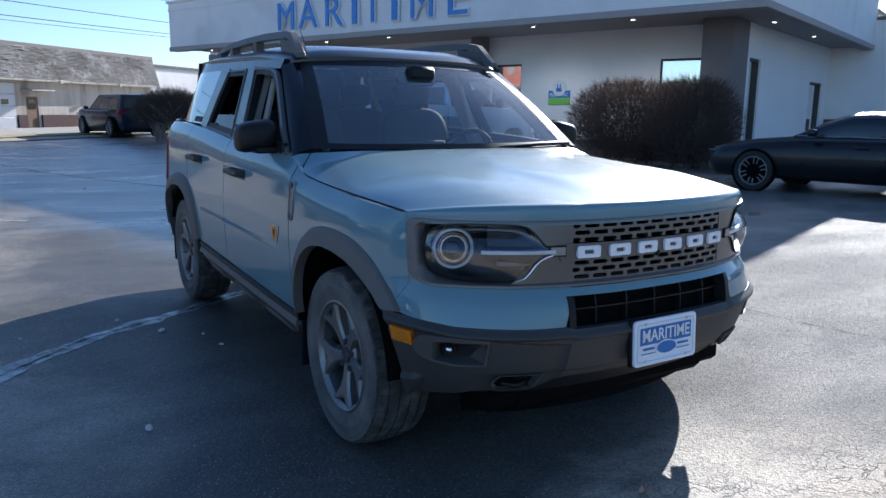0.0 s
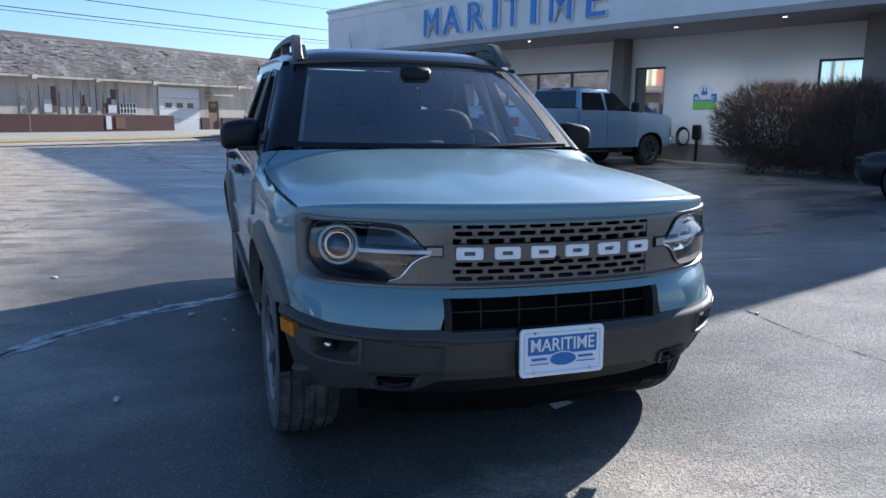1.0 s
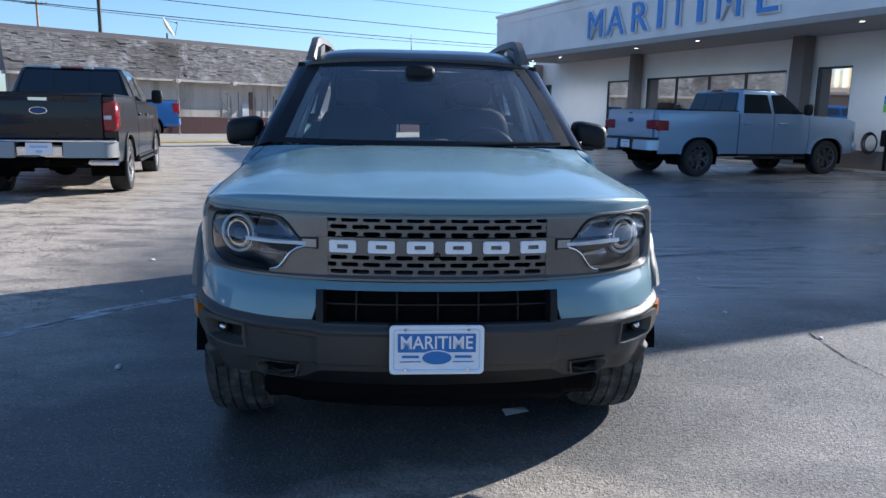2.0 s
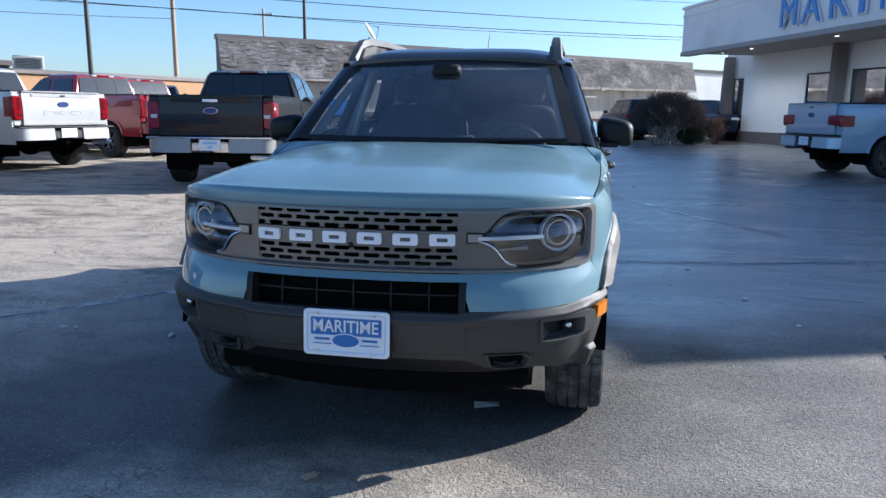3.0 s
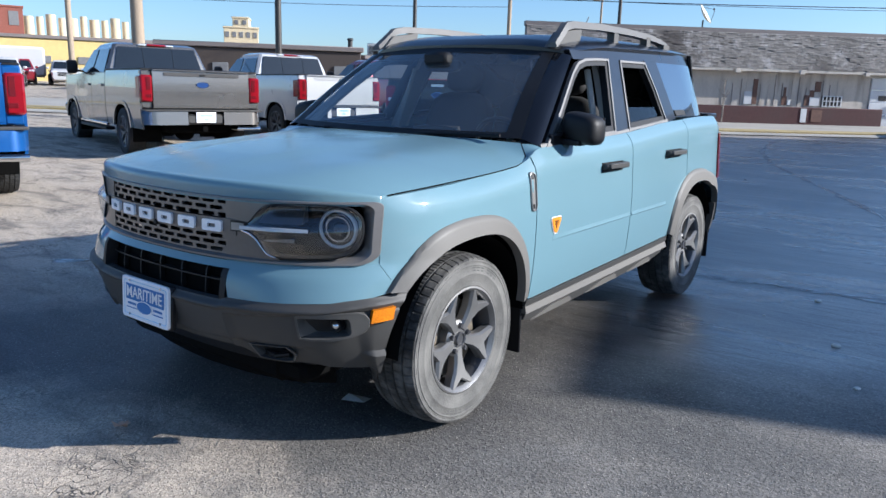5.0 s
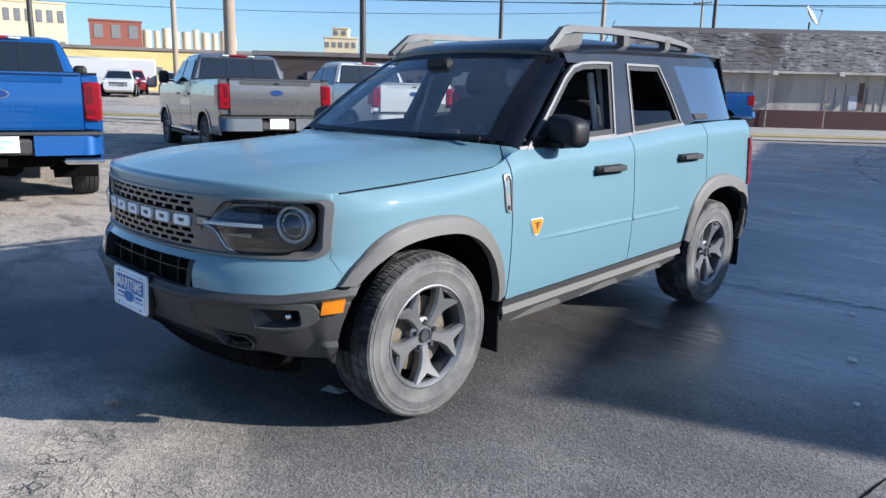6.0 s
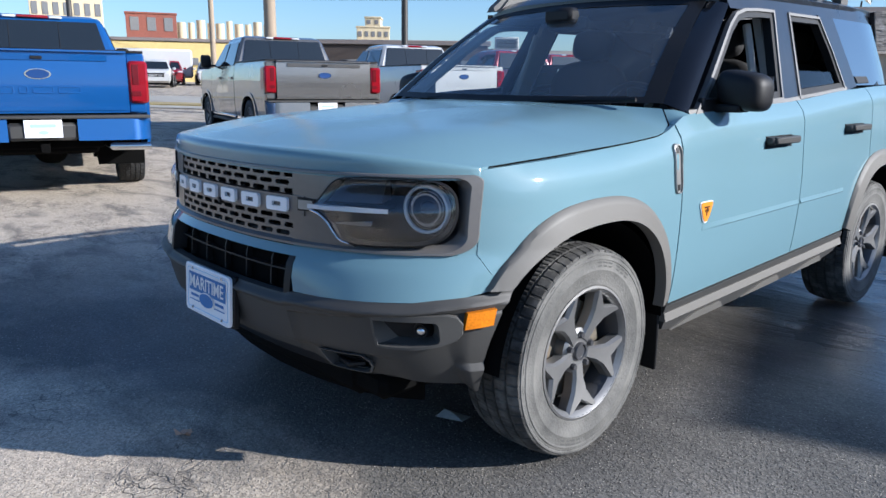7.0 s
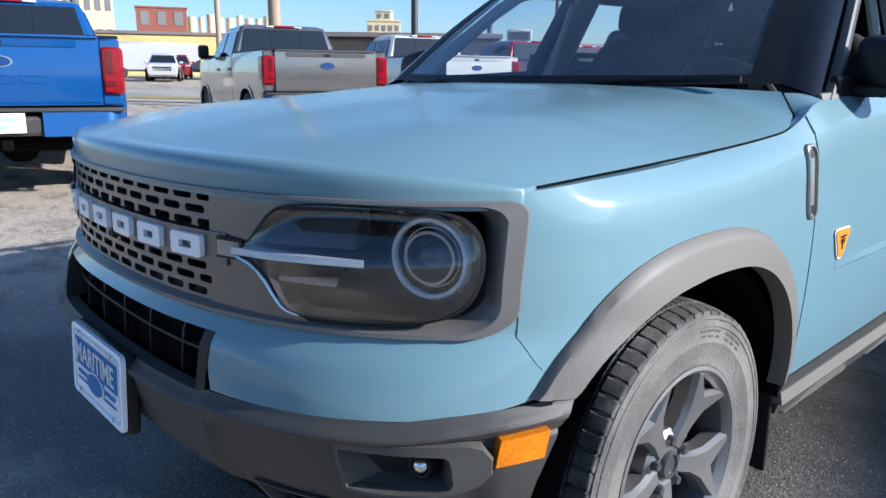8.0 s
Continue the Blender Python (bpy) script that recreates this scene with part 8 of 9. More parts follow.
def pickup(at, paint, label, bumper="body", lamp="new", plate=True, group="", cover=True, tow=True):
    """A crew-cab pickup. lamp: new, old or wide."""
    t = thing("pickup_truck", label, "pickup", group, at)
    AX, R = 3.69, 0.405
    cut = lambda y, c: (R + 0.105 * (1 - (abs(y - c) / 0.52) ** 2.6) ** (1 / 2.6) * 4.6 - 0.0) if abs(y - c) < 0.52 else -1
    low = lambda y: max(0.50, cut(y, 0.0), cut(y, AX))
    for sg in (1, -1):
        g = Geo()
        pick_side(g, sg, -1.08, 1.02, low, lambda y: 1.43, 40, 12)
        part("bed_side", g, paint, t)
        g = Geo()
        pick_side(g, sg, 1.05, 2.02, lambda y: 0.50, lambda y: 1.385, 14, 10)
        rd = part("rear_door", g, paint, t)
        g = Geo()
        pick_side(g, sg, 2.035, 3.08, lambda y: 0.50, lambda y: 1.375, 14, 10)
        fd = part("front_door", g, paint, t)
        g = Geo()
        pick_side(g, sg, 3.095, 4.62, low, lambda y: table(y, [3.1, 4.2, 4.62], [1.37, 1.33, 1.24]), 36, 10)
        part("front_wing", g, paint, t)
        for c in (0.0, AX):
            g = Geo()
            m = pose(0, c, R)
            g.lathe([(0.50, 0.97 * sg), (0.505, 0.5 * sg), (0.0, 0.5 * sg)], 24, m, -0.3, math.pi + 0.3)
            part("wheel_well", g, DEEP, t)
            g = Geo()
            fl = lambda u, v, o: ((pick_w(0.8) + o) * sg, c - (0.50 + 0.055 * v) * math.copysign(abs(math.cos(lerp(0.12, 3.02, u))) ** 0.8, math.cos(lerp(0.12, 3.02, u))), R + (0.46 + 0.06 * v) * math.sin(lerp(0.12, 3.02, u)) ** 0.8)
            g.slab(lambda u, v: fl(u, v, 0.012), 24, 2, lambda u, v: fl(u, v, -0.02))
            part("arch_lip", g, paint, t)
            wheel(t, pose(0.855 * sg, c, R, 0, 0, 0 if sg > 0 else 180) @ pose(0, 0, 0, 31 * (c + 1)), R, 0.262, 0.27, {"new": "truck6", "old": "truck", "wide": "truck_dark"}[lamp])
        for y0, dr in ((1.17, rd), (2.16, fd)):
            g = Geo()
            g.box((1.005 * sg, y0 + 0.12, 1.17), (0.03, 0.26, 0.045), 0.012)
            part("door_handle", g, paint, dr)
        g = Geo()
        g.box((0.93 * sg, 2.05, 0.40), (0.16, 1.95, 0.055), 0.02)
        part("side_step", g, BLACK, t, "black side step")
        g = Geo()
        g.box((0.97 * sg, 2.05, 0.475), (0.05, 2.0, 0.05), 0.01)
        part("rocker", g, CHROME if lamp == "new" else BLACK, t)
        # mirror
        g = Geo()
        rounded(g, (1.13 * sg, 2.86, 1.50), (0.10, 0.07, 0.13), 0.5, 14, 10)
        g.box((1.0 * sg, 2.88, 1.42), (0.16, 0.05, 0.04), 0.01)
        part("door_mirror", g, BLACK, t, "black door mirror")
        # side glass
        for y0, y1, y2, y3 in ((1.17, 1.97, 1.93, 1.29), (2.05, 2.90, 2.42, 2.05)):
            g = Geo()
            px = lambda z: 0.964 - (z - 1.37) * 0.362
            pts = [(px(z) * sg + 0.006 * sg, y, z) for y, z in ((y0, 1.40), (y1, 1.40), (y2, 1.82), (y3, 1.82))]
            g.poly(pts, (-0.01 * sg, 0, 0))
            part("side_window", g, CAR_GLASS, t, "tinted side glass")
        # tail lamp
        g = Geo()
        if lamp == "wide":
            g.box((0.80 * sg, -1.12, 1.12), (0.38, 0.10, 0.20), 0.02)
            g.box((0.975 * sg, -1.0, 1.10), (0.06, 0.30, 0.22), 0.02)
        else:
            g.box((0.90 * sg, -1.085, 1.145), (0.19, 0.12, 0.42), 0.025)
            g.box((0.965 * sg, -0.99, 1.16), (0.07, 0.22, 0.36), 0.03)
        tl = part("tail_lamp", g, RED_LENS, t, "red tail lamp")
        g = Geo()
        g.box((0.885 * sg, -1.045, 1.13), (0.18, 0.10, 0.60), 0.02)
        part("bed_corner", g, paint, t)
        if lamp != "wide":
            g = Geo()
            zc, hh = (1.13, 0.055) if lamp == "old" else (1.03, 0.05)
            g.box((0.875 * sg, -1.147, zc), (0.10 if lamp == "old" else 0.09, 0.012, hh), 0.004)
            part("reversing_lens", g, WHITE_LAMP if lamp == "old" else DEEP_RED, tl, "pale reversing lens" if lamp == "old" else "")
            if lamp == "new":
                g = Geo()
                g.box((0.875 * sg, -1.147, 1.22), (0.06, 0.012, 0.20), 0.004)
                part("lamp_core", g, DEEP_RED, tl, "deep red lamp core")
    # bed: floor, front wall, cap rails
    g = Geo()
    g.box((0, 0.0, 0.80), (1.7, 2.0, 0.06), 0.0)
    g.box((0, 1.0, 1.10), (1.86, 0.05, 0.62), 0.01)
    for sg in (1, -1):
        g.box((0.80 * sg, -0.02, 1.12), (0.04, 2.0, 0.6), 0.0)
    part("bed_liner", g, BLACK, t, "black bed liner")
    g = Geo()
    for sg in (1, -1):
        g = Geo()
        g.box((0.885 * sg, -0.03, 1.442), (0.17, 2.1, 0.03), 0.01)
        part("bed_rail", g, BLACK, t)
    if cover:
        g = Geo()
        g.box((0, 0.0, 1.445), (1.62, 2.02, 0.035), 0.012)
        part("bed_cover", g, BLACK, t, "black soft bed cover")
    # tailgate with embossed panels, oval and handle
    g = Geo()
    g.slab(lambda u, v: (lerp(-0.80, 0.80, u), -1.125 + 0.05 * max(0, v - 0.86) - 0.012 * math.sin(math.pi * min(1, v * 1.15)), lerp(0.84, 1.435, v)), 16, 16, lambda u, v: (lerp(-0.80, 0.80, u), -1.05, lerp(0.84, 1.435, v)))
    gate = part("tailgate", g, paint, t)
    g = Geo()
    g.box((0, -1.10, 1.437), (1.60, 0.11, 0.022), 0.01)
    g.slab(lambda u, v: (lerp(-0.62, 0.62, u), -1.137 - 0.004 * v, lerp(1.345, 1.405, v)), 8, 2, lambda u, v: (lerp(-0.60, 0.60, u), -1.12, lerp(1.355, 1.40, v)))
    part("gate_cap", g, BLACK if bumper == "chrome" and lamp == "new" else paint, gate, "tailgate cap")
    if lamp != "wide":
        g = Geo()
        for x0, x1 in ((-0.40, -0.22), (-0.17, -0.10), (-0.05, 0.12), (0.17, 0.36)):
            for z in (1.035, 1.095):
                g.box(((x0 + x1) / 2, -1.139, z), (x1 - x0, 0.006, 0.012), 0.002)
            for x in (x0, x1):
                g.box((x, -1.139, 1.065), (0.012, 0.006, 0.06), 0.002)
        part("embossed_block", g, paint, gate)
    for k, (mt, sc, d) in enumerate(((CHROME, 1.0, 0.0), (OVAL_BLUE, 0.88, 0.006))):
        g = Geo()
        g.poly([(0.115 * sc * math.cos(a), -1.141 - d, 1.215 + 0.05 * sc * math.sin(a)) for a in [j * math.pi / 14 for j in range(28)]], (0, 0.006, 0))
        part("oval_rim" if k == 0 else "oval", g, mt, gate, "plain blue oval" if k else "chrome oval rim")
    g = Geo()
    g.box((0.0, -1.142, 1.37), (0.24, 0.02, 0.05) if lamp == "old" else (0.10, 0.018, 0.03), 0.008)
    part("gate_handle", g, BLACK if lamp != "old" else CHROME, gate)
    g = Geo()
    g.slab(lambda u, v: (lerp(-0.80, 0.80, u), -1.140 + 0.004, lerp(0.865, 0.90, v)), 8, 1, lambda u, v: (lerp(-0.80, 0.80, u), -1.12, lerp(0.865, 0.90, v)))
    part("gate_step", g, paint, gate)
    # rear bumper
    bm_ = {"body": paint, "chrome": TRIM_SILVER, "grey": GREY_P}[bumper]
    for sg in (1, -1):
        g = Geo()
        g.slab(lambda u, v: (sg * lerp(0.30, 0.99, u), -1.27 + 0.16 * max(0, (u - 0.75) / 0.25) ** 2 + 0.02 * v, lerp(0.575, 0.795, v)), 14, 6,
               lambda u, v: (sg * lerp(0.30, 0.99, u), -1.05, lerp(0.60, 0.795, v)))
        part("bumper_end", g, bm_, t)
    g = Geo()
    g.box((0, -1.16, 0.665), (0.62, 0.16, 0.17), 0.03)
    g.box((0, -1.16, 0.805), (1.96, 0.22, 0.03), 0.01)
    part("bumper_centre", g, GREY_PLASTIC if bumper != "chrome" else CHROME, t)
    if plate:
        pl = Geo().box((0, 0, 0), (0.33, 0.012, 0.17), 0.004)
        pp = part("number_plate", pl, PLATE_WHITE, t, "white dealer plate", at=pose(0, -1.252, 0.695))
        q = Geo()
        q.box((0, -0.008, 0.03), (0.22, 0.003, 0.034))
        q.poly([(0.045 * math.cos(a), -0.009, -0.035 + 0.02 * math.sin(a)) for a in [j * math.pi / 8 for j in range(16)]], (0, 0.003, 0))
        part("plain_bar", q, PLATE_SKY, pp)
    # under-tail: hitch, axle, exhaust, spare
    g = Geo()
    g.box((0, -1.05, 0.50), (0.09, 0.3, 0.09), 0.01)
    g.box((0, -0.9, 0.52), (1.1, 0.08, 0.08), 0.01)
    g.tube([(-0.75, 0, 0.40), (0.75, 0, 0.40)], 0.06, 10)
    rounded(g, (0.05, 0, 0.40), (0.17, 0.17, 0.16), 0.8, 12, 8)
    g.box((0, 1.7, 0.50), (1.0, 5.2, 0.16), 0.03)
    g.box((0, 3.6, 0.72), (1.2, 1.7, 0.5), 0.05)
    part("chassis", g, DEEP, t)
    if tow:
        g = Geo()
        g.tube([(0.55, -0.5, 0.52), (0.62, -1.1, 0.50), (0.98, -1.16, 0.50)], 0.04, 10)
        part("exhaust_pipe", g, CHROME, t, "steel exhaust pipe")
    # cab
    g = Geo()
    rings = []
    for z, x, y0, y1 in ((1.36, 0.955, 1.06, 3.10), (1.39, 0.95, 1.07, 3.05), (1.60, 0.872, 1.13, 2.78), (1.84, 0.785, 1.20, 2.44), (1.91, 0.745, 1.25, 2.33), (1.945, 0.66, 1.36, 2.2)):
        b = 0.05
        rings.append([(-x + b, y0, z), (x - b, y0, z), (x, y0 + b, z), (x, y1 - 3 * b, z), (x - 2 * b, y1, z), (-x + 2 * b, y1, z), (-x, y1 - 3 * b, z), (-x, y0 + b, z)])
    g.loft(rings)
    part("cab", g, paint, t, sharp=30)
    g = Geo()
    g.poly([(-0.80, 1.062, 1.44), (0.80, 1.062, 1.44), (0.70, 1.192, 1.86), (-0.70, 1.192, 1.86)], (0, -0.012, 0.004))
    rw = part("rear_window", g, CAR_GLASS, t, "tinted rear window")
    g = Geo()
    for x in (-0.27, 0.27):
        g = Geo()
        g.tube([(x, 1.050, 1.46), (x, 1.175, 1.845)], 0.004, 4)
        part("window_bar", g, BLACK, rw)
    g = Geo()
    g.poly([(-0.80, 3.02, 1.42), (0.80, 3.02, 1.42), (0.68, 2.45, 1.86), (-0.68, 2.45, 1.86)], (0, 0.012, 0.008))
    part("windscreen", g, CAR_GLASS, t, "tinted windscreen")
    g = Geo()
    g.box((0, 1.225, 1.915), (0.34, 0.05, 0.032), 0.008)
    part("high_brake_lamp", g, RED_LENS, t, "red high-level brake lamp")
    g = Geo()
    for sx in (-0.25, 0.25):
        g = Geo()
        g.box((sx, 1.228, 1.912), (0.14, 0.05, 0.028), 0.006)
        part("cargo_lamp", g, WHITE_LAMP, t)
    # bonnet and nose
    g = Geo()
    g.slab(lambda u, v: (lerp(-0.90, 0.90, u) * (1 - 0.06 * v), lerp(3.02, 4.62, v) - 0.08 * abs(2 * u - 1) ** 3, 1.40 - 0.10 * v ** 3 - 0.04 * abs(2 * u - 1) ** 3), 16, 12,
           lambda u, v: (lerp(-0.90, 0.90, u) * (1 - 0.06 * v), lerp(3.02, 4.62, v) - 0.08 * abs(2 * u - 1) ** 3, 1.25))
    part("bonnet", g, paint, t)
    g = Geo()
    g.box((0, 4.60, 1.02), (1.72, 0.14, 0.50), 0.05)
    part("grille", g, BLACK, t, "black front grille")
    g = Geo()
    g.box((0, 4.62, 0.66), (1.90, 0.22, 0.24), 0.06)
    part("front_bumper", g, bm_, t)
    for sg in (1, -1):
        g = Geo()
        g.box((0.82 * sg, 4.55, 1.10), (0.22, 0.20, 0.24), 0.04)
        part("headlamp", g, CHROME, t)
    return t


def stand(x, y, hx, hy):
    """A pose on the ground whose y axis points along (hx, hy)."""
    return pose(x, y, lie(x, y), 0, 0, math.degrees(math.atan2(-hx, hy)))


ROW = "pickups parked in a row"
pickup(stand(-9.22, 5.42, -0.966, 0.26), SILVER_P, "warm silver crew-cab pickup with a silver rear bumper", "body", group=ROW)
pickup(stand(-9.98, 9.39, -0.966, 0.26), WHITE_P, "white crew-cab pickup parked tail towards the lot", "body", group=ROW)
pickup(stand(-9.95, 13.15, -0.966, 0.26), RED_P, "dark red crew-cab pickup parked beyond a white one", "body", group=ROW)
pickup(stand(-6.85, 0.50, -0.966, 0.26), BLUE_P, "bright blue crew-cab pickup with a dealer plate", "body", group=ROW)
pickup(stand(-5.18, 8.5, -0.19, 0.98), BLACK_P, "older black pickup with chrome bumper and side step", "chrome", lamp="old", cover=True)
pickup(stand(6.33, 13.5, 0.959, 0.284), ICE_P, "grey-blue electric crew-cab pickup plugged in by the showroom", "body", lamp="wide", tow=False)
pickup(stand(-11.2, 16.9, -0.966, 0.26), RED_P, "dark red pickup at the far end of the row", "body", group=ROW)
pickup(stand(-17.5, 26.0, -0.5, 0.86), WHITE_P, "white pickup parked far down the lot", "body")
pickup(stand(-9.4, 24.95, -0.737, -0.676), BLUE_P, "bright blue pickup standing on the road before the workshop", "body", tow=False)


# ---- other cars, by side profile ----
def car(at, paint, label, name, length, width, belt, roof, wheel_r, axles, hood, deck, glass_y, hood_z, tail_z, category="car", group="", style="suv"):
    """A car from its profile: y forward, origin under its middle. hood, deck: where the cabin's foot begins; glass_y: roof's ends."""
    t = thing(name, label, category, group, at)
    h, w = length / 2, width / 2
    ys = [-h, -h + 0.06, -h + 0.25, deck, (deck + hood) / 2, hood, h - 0.35, h - 0.1, h]
    top = [tail_z - 0.18, tail_z - 0.03, tail_z, belt, belt, belt - 0.01, hood_z, hood_z - 0.10, hood_z - 0.30]
    rings = []
    for y, z in zip(ys, top):
        k = 1 - 0.10 * (abs(y) / h) ** 6 - 0.06 * (abs(y) / h) ** 2
        x = w * k
        z0 = 0.24 + (0.14 if abs(y) > h - 0.2 else 0.0)
        rings.append([(-x * 0.88, y, z0), (-x * 0.97, y, lerp(z0, z, 0.22)), (-x, y, lerp(z0, z, 0.6)), (-x * 0.965, y, lerp(z0, z, 0.93)), (-x * 0.88, y, z), (x * 0.88, y, z), (x * 0.965, y, lerp(z0, z, 0.93)), (x, y, lerp(z0, z, 0.6)), (x * 0.97, y, lerp(z0, z, 0.22)), (x * 0.88, y, z0)])
    g = Geo()
    fine = []
    for i in range(len(rings) - 1):
        n = 5 if 1 < i < 7 else 2
        for k in range(n):
            a = k / n
            fine.append([mix3(p, q, a) for p, q in zip(rings[i], rings[i + 1])])
    fine.append(rings[-1])
    g.loft(fine)
    part("body", g, paint, t, sharp=28)
    g = Geo()
    cab = []
    for f in (0, 0.55, 0.86, 0.96, 1.0):
        z = lerp(belt - 0.02, roof, f)
        x = lerp(w * 0.90, w * 0.66, f ** 0.9)
        y0, y1 = lerp(deck, glass_y[0], min(1, f * 1.1)), lerp(hood, glass_y[1], min(1, f * 1.1))
        if f == 1.0:
            y0, y1, x = y0 + 0.12, y1 - 0.12, x * 0.8
        b = 0.06
        cab.append([(-x + b, y0, z), (x - b, y0, z), (x, y0 + b, z), (x, y1 - b, z), (x - b, y1, z), (-x + b, y1, z), (-x, y1 - b, z), (-x, y0 + b, z)])
    g.loft(cab)
    part("cabin", g, paint, t, sharp=30)
    xz = lambda z: lerp(w * 0.90, w * 0.66, ((z - belt) / (roof - belt)) ** 0.9) + 0.008
    zt = lerp(belt, roof, 0.80)
    for sg in (1, -1):
        cuts = [0.08, 0.40, 0.68, 0.94] if style != "coupe" else [0.10, 0.42, 0.93]
        for a, c in zip(cuts[:-1], cuts[1:]):
            g = Geo()
            lo = [lerp(deck, hood, a) + 0.02, lerp(deck, hood, c) - 0.02]
            k = 0.88
            up = [lerp(lerp(deck, glass_y[0], k), lerp(hood, glass_y[1], k), a) + 0.02, lerp(lerp(deck, glass_y[0], k), lerp(hood, glass_y[1], k), c) - 0.02]
            g.poly([(sg * xz(belt + 0.03), lo[0], belt + 0.03), (sg * xz(belt + 0.03), lo[1], belt + 0.03), (sg * xz(zt), up[1], zt), (sg * xz(zt), up[0], zt)], (-0.012 * sg, 0, 0))
            part("side_window", g, CAR_GLASS, t, "tinted side glass")
        for y in axles:
            g = Geo()
            g.lathe([(wheel_r + 0.06, w * 0.985 * sg), (wheel_r + 0.06, 0.5 * w * sg)], 20, pose(0, y, wheel_r), -0.5, math.pi + 0.5)
            g.lathe([(wheel_r + 0.055, (w * 0.987) * sg), (0.0, (w * 0.987) * sg)], 24, pose(0, y, wheel_r))
            part("wheel_well", g, DEEP, t)
            wheel(t, pose((w - 0.085) * sg, y, wheel_r, 0, 0, 0 if sg > 0 else 180) @ pose(0, 0, 0, 20 + 33 * y), wheel_r, wheel_r * 0.66, 0.235, "car")
        g = Geo()
        g.box((w * 0.80 * sg, -h + 0.08, tail_z - 0.15), (w * 0.34, 0.14, 0.16), 0.03)
        part("tail_lamp", g, RED_LENS, t, "red tail lamp")
        g = Geo()
        g.box((w * 0.74 * sg, h - 0.11, hood_z - 0.20), (w * 0.36, 0.16, 0.12), 0.03)
        part("headlamp", g, WHITE_LAMP, t, "clear headlamp")
        g = Geo()
        rounded(g, ((w + 0.07) * sg, hood - 0.35, belt + 0.07), (0.10, 0.06, 0.07), 0.6, 12, 8)
        part("door_mirror", g, paint, t)
        for y in ((0.0, -0.95) if style != "coupe" else (-0.2,)):
            g = Geo()
            g.box(((w + 0.004) * sg * 0.99, y - 0.12, belt - 0.14), (0.03, 0.2, 0.035), 0.01)
            part("door_handle", g, paint, t)
    g = Geo()
    g.poly([(-w * 0.74, deck - 0.02, belt + 0.05), (w * 0.74, deck - 0.02, belt + 0.05), (w * 0.60, lerp(deck, glass_y[0], 0.85) - 0.012, zt), (-w * 0.60, lerp(deck, glass_y[0], 0.85) - 0.012, zt)], (0, -0.01, 0.006))
    part("rear_window", g, CAR_GLASS, t, "tinted rear window")
    g = Geo()
    g.poly([(-w * 0.78, hood + 0.01, belt + 0.03), (w * 0.78, hood + 0.01, belt + 0.03), (w * 0.62, lerp(hood, glass_y[1], 0.9) + 0.012, zt), (-w * 0.62, lerp(hood, glass_y[1], 0.9) + 0.012, zt)], (0, 0.01, 0.006))
    part("windscreen", g, CAR_GLASS, t, "windscreen")
    g = Geo()
    g.box((0, h - 0.03, hood_z - 0.36), (w * 1.1, 0.06, 0.26), 0.03)
    part("grille", g, BLACK, t, "black grille")
    g = Geo()
    g.box((0, 0, 0.27), (w * 1.5, length * 0.86, 0.14), 0.03)
    part("underbody", g, DEEP, t)
    g = Geo()
    g.box((0, -h - 0.005, tail_z - 0.42), (0.32, 0.012, 0.16), 0.004)
    part("number_plate", g, PLATE_WHITE, t, "plain white plate")
    return t


SUV_D = dict(length=4.8, width=1.92, belt=1.06, roof=1.66, wheel_r=0.37, axles=(-1.5, 1.5), hood=1.05, deck=-2.38, glass_y=(-2.1, 0.35), hood_z=1.08, tail_z=1.12)
car(stand(2.62, 30.4, -0.22, 0.975), NAVY_P, "dark blue three-row SUV at the lot's edge beside a bare shrub", "parked_suv", **SUV_D)
car(stand(5.5, 30.4, 0.12, -0.99), NAVY_P, "dark blue SUV parked nose out behind a bare shrub", "parked_suv", **SUV_D)


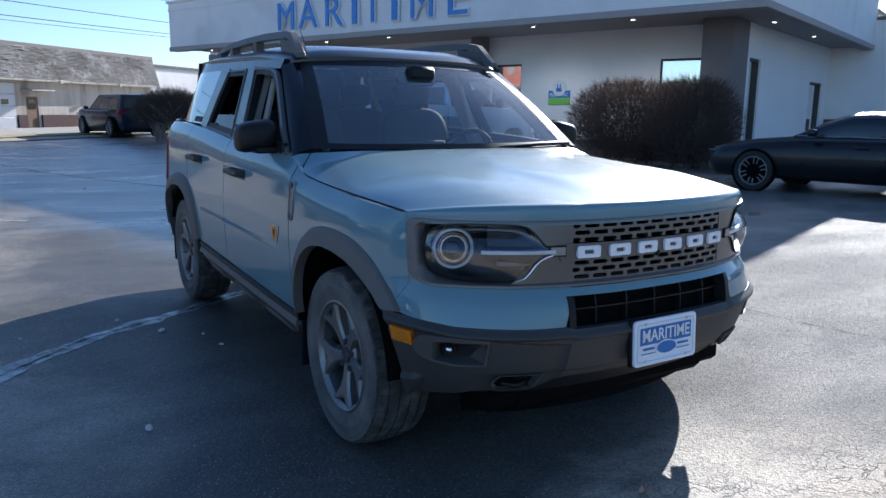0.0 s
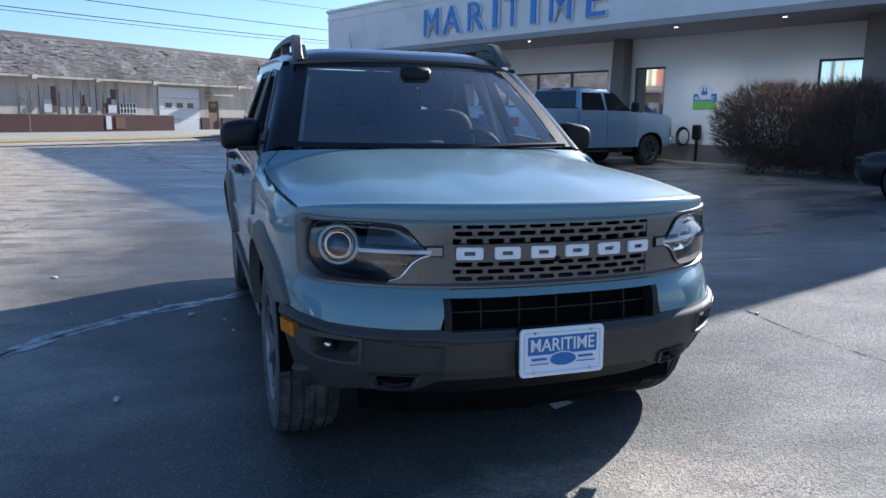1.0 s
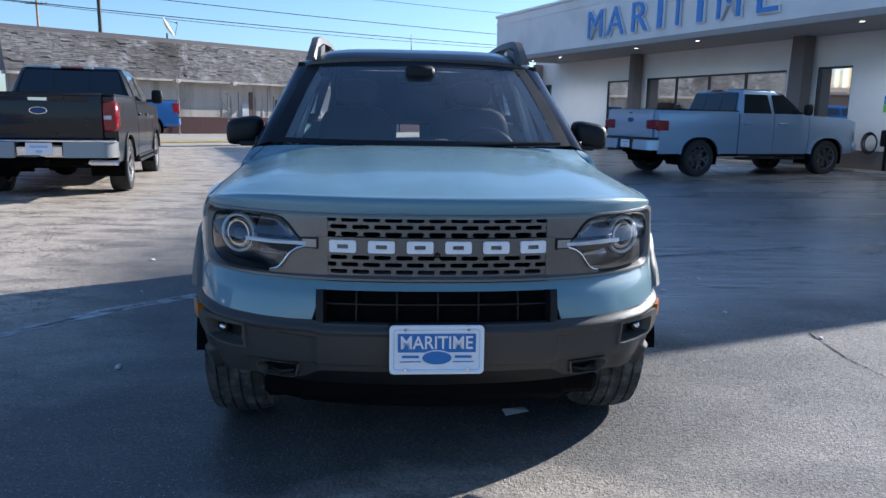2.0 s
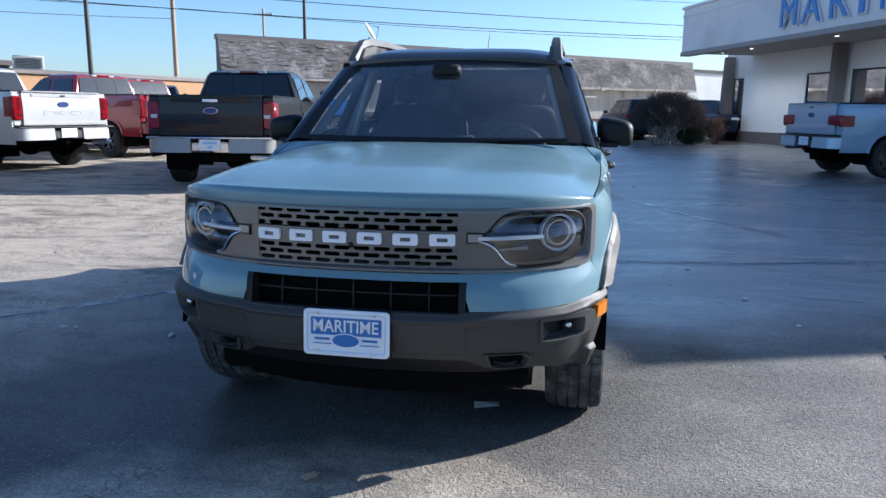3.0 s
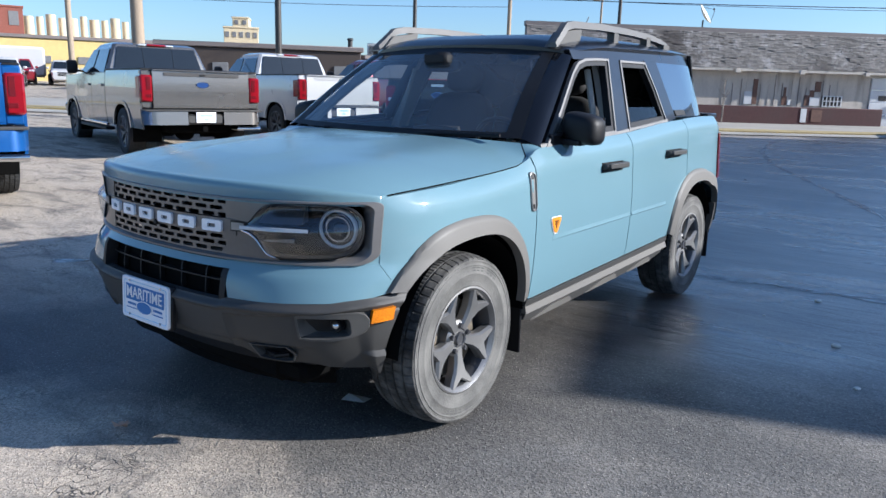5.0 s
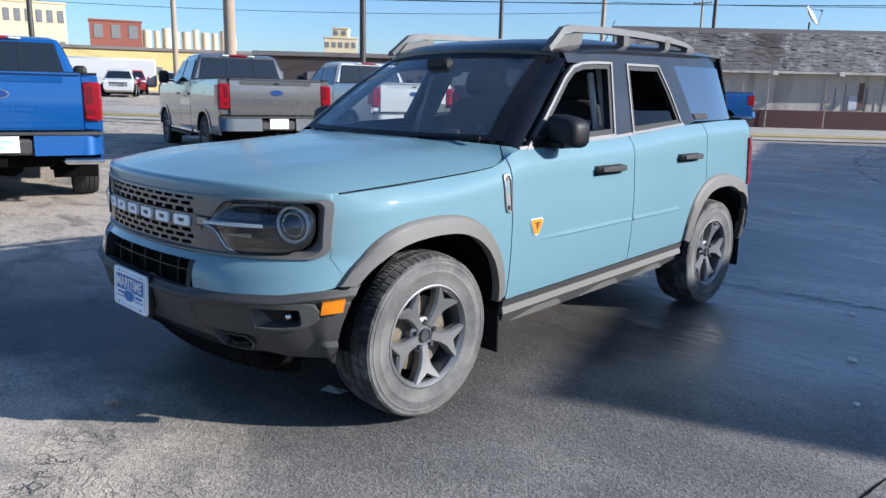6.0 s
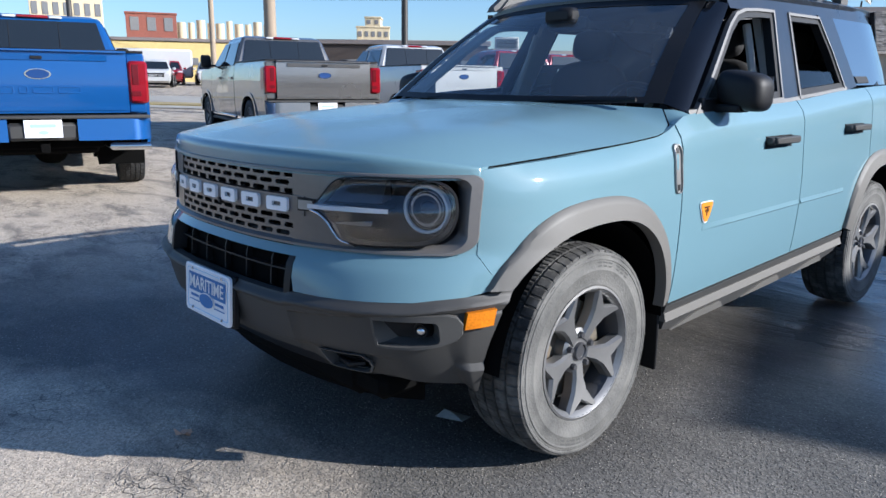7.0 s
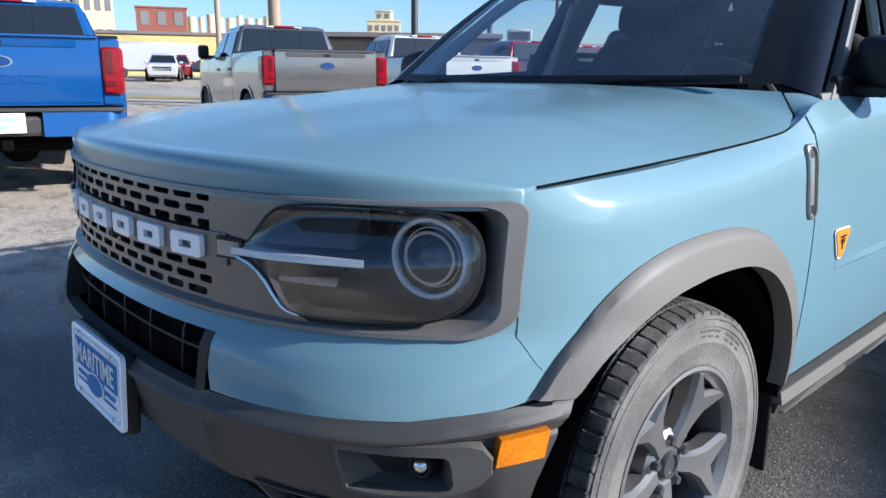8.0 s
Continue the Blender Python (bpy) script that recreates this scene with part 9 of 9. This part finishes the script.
def coupe(at, paint, label):
    """A low fastback coupe: y forward, origin under its middle."""
    t = thing("parked_coupe", label, "car", "", at)
    top = lambda y: table(y, [-2.4, -2.33, -2.15, -1.8, -0.9, 0.7, 1.5, 2.0, 2.25, 2.37, 2.4], [0.80, 0.98, 1.05, 1.04, 0.97, 0.955, 0.885, 0.81, 0.73, 0.62, 0.52])
    wide = lambda y: table(y, [-2.4, -2.2, -1.6, -0.8, 0.6, 1.5, 2.1, 2.3, 2.4], [0.74, 0.90, 0.965, 0.93, 0.93, 0.955, 0.88, 0.76, 0.58])
    rings = []
    for k in range(61):
        y = -2.4 + 4.8 * k / 60
        w, zt = wide(y), top(y)
        z0 = 0.22 if abs(y) < 2.2 else 0.22 + (abs(y) - 2.2) * 0.5
        half = [(0.80 * w, z0), (0.96 * w, z0 + 0.08), (w, lerp(z0, zt, 0.45)), (0.985 * w, lerp(z0, zt, 0.70)), (0.93 * w, lerp(z0, zt, 0.88)), (0.82 * w, lerp(z0, zt, 0.97)), (0.5 * w, zt + 0.005), (0.2 * w, zt + 0.012)]
        rings.append([(x, y, z) for x, z in half] + [(-x, y, z) for x, z in half[::-1]])
    g = Geo()
    g.loft(rings)
    part("body", g, paint, t, sharp=60)
    crown = lambda y: table(y, [-2.05, -1.7, -1.2, -0.7, -0.3, 0.05, 0.4, 0.85], [1.03, 1.13, 1.26, 1.345, 1.37, 1.355, 1.22, 0.955])
    for name, cut, mt, lb in (("glasshouse", 1.0, CAR_GLASS, "tinted glasshouse"), ("roof", 0.62, paint, "")):
        rings = []
        for k in range(31):
            y = lerp(-2.0, 0.8, k / 30) if name == "glasshouse" else lerp(-0.95, -0.02, k / 30)
            zc, w0 = crown(y) + (0.004 if name == "roof" else 0), 0.80
            pts = []
            for j in range(13):
                a = math.pi * (0.5 - cut / 2 + cut * j / 12)
                x, hgt = math.cos(a), math.sin(a)
                z = lerp(0.93, zc, hgt ** 0.55)
                pts.append((w0 * math.copysign(abs(x) ** 0.62, x) * lerp(1.0, 0.82, max(0, zc - 0.95) / 0.42), y, z))
            rings.append(pts)
        g = Geo()
        g.loft(rings, cap=False, close=False)
        part(name, g, mt, t, lb, sharp=60)
    for sg in (1, -1):
        for y in (-1.36, 1.36):
            g = Geo()
            g.lathe([(0.385, wide(y) * 1.006 * sg), (0.0, wide(y) * 1.006 * sg)], 28, pose(0, y, 0.345))
            part("wheel_well", g, DEEP, t)
            wheel(t, pose((wide(y) - 0.085) * sg, y, 0.345, 0, 0, 0 if sg > 0 else 180) @ pose(0, 0, 0, 20 + 33 * y), 0.345, 0.245, 0.235, "car")
        g = Geo()
        rounded(g, (0.66 * sg, 2.19, 0.66), (0.16, 0.14, 0.05), 0.6, 14, 8)
        part("headlamp", g, LENS_DARK, t, "dark slim headlamp")
        g = Geo()
        rounded(g, (0.62 * sg, -2.38, 0.86), (0.22, 0.04, 0.07), 0.5, 12, 8)
        part("tail_lamp", g, RED_LENS, t, "red tail lamp")
        g = Geo()
        rounded(g, (0.98 * sg, 0.42, 1.02), (0.10, 0.07, 0.06), 0.6, 12, 8)
        part("door_mirror", g, paint, t)
        g = Geo()
        g.box((0.935 * sg, -0.32, 0.80), (0.02, 0.2, 0.03), 0.008)
        part("door_handle", g, paint, t)
        g = Geo()
        g.tube([(0.90 * sg, y, 0.965 + 0.01 * math.sin(y)) for y in (-1.5, -1.0, -0.4, 0.2, 0.7)], 0.008, 6)
        part("belt_trim", g, TRIM_SILVER, t)
    g = Geo()
    g.box((0, 2.33, 0.48), (0.9, 0.10, 0.18), 0.04)
    part("grille", g, BLACK, t, "black grille")
    return t


coupe(stand(10.5, 4.35, -0.2, 0.98), BLACK_P, "black sports coupe with bright multi-spoke wheels beside the showroom")
FAR = "cars on the far lot"
for x, y, hx, hy, mt, lb in ((-45.0, 13.6, 0.9, -0.44, GREY_P, "grey compact SUV facing the road"), (-44.6, 17.4, 0.9, -0.44, WHITE_P, "white compact SUV facing the road"), (-50, 20.5, 0.9, -0.4, RED_P, "red hatchback on the far lot"),
                             (-49, 23.0, 0.9, -0.4, WHITE_P, "white car on the far lot"), (-48, 27.0, 0.9, -0.4, NAVY_P, "dark blue car on the far lot")):
    car(stand(x, y, hx, hy), mt, lb, "distant_car", group=FAR, **dict(SUV_D, length=4.5, roof=1.66))
van = thing("white_van", "white panel van on the far lot", "van", at=stand(-52, 19.5, 0.3, 0.95))
g = Geo()
g.box((0, 0, 1.45), (2.0, 6.5, 2.0), 0.15)
part("body", g, WHITE_P, van)
for k in (-2, 2):
    for sg in (1, -1):
        wheel(van, pose(0.9 * sg, k, 0.37, 0, 0, 0 if sg > 0 else 180), 0.37, 0.244, 0.235, "car")


# ---- small things on the ground ----
LEAF = surf("dry_brown_leaf", (0.50, 0.31, 0.21), rough=0.8, var=0.3, fine=120)
PAPER = surf("pale_crushed_paper", (0.62, 0.60, 0.56), rough=0.8, var=0.15, fine=80)


def dry_leaf(x, y, turn, size=0.05):
    g = Geo()
    n = 10
    pts = []
    for k in range(n):
        a = 2 * math.pi * k / n
        r = size * (0.55 + 0.45 * abs(math.sin(2.5 * a + 0.4)))
        pts.append((r * math.cos(a), r * 0.75 * math.sin(a), 0.5 * size * math.sin(a * 1.5) ** 2 + 0.3 * size * (k % 2)))
    g.add([(0, 0, 0.006)] + pts, [(0, 1 + k, 1 + (k + 1) % n) for k in range(n)])
    g.tube([(0, 0, 0.006), (size * 1.1, 0.0, 0.02)], 0.002, 4)
    piece("fallen_leaf", g, LEAF, "curled dry brown leaf lying on the asphalt", "leaf", "fallen leaves", at=pose(x, y, lie(x, y) + 0.003, 0, 0, turn), sharp=20)


dry_leaf(-0.131, -0.945, 40, 0.036)
rnd = random.Random(12)
for k in range(5):
    dry_leaf(rnd.uniform(-6, 5), rnd.uniform(3.5, 14), rnd.uniform(0, 360), rnd.uniform(0.02, 0.04))
rnd = random.Random(21)
for k in range(16):
    r = rnd.uniform(0.012, 0.028)
    x, y = rnd.uniform(-2.6, -0.9) if k < 9 else rnd.uniform(1.3, 3.2), rnd.uniform(0.4, 3.4)
    g = Geo()
    rounded(g, (0, 0, 0.25 * r), (r, r * rnd.uniform(0.5, 0.9), 0.45 * r), 0.8, 8, 5)
    piece("loose_stone", g, PAPER, "pale chip of stone lying on the asphalt", "stone", "loose stones", at=pose(x, y, lie(x, y), 0, 0, rnd.uniform(0, 180)), sharp=30)
g = Geo()
g.add([(-0.06, -0.03, 0.004), (0.055, -0.035, 0.01), (0.065, 0.025, 0.006), (-0.05, 0.03, 0.012), (0.0, 0.0, 0.018)], [(0, 1, 4), (1, 2, 4), (2, 3, 4), (3, 0, 4)])
piece("paper_scrap", g, PAPER, "pale crushed scrap of paper under the bumper", "litter", at=pose(0.40, -0.13, lie(0.4, -0.13) + 0.003, 0, 0, 20), sharp=20)
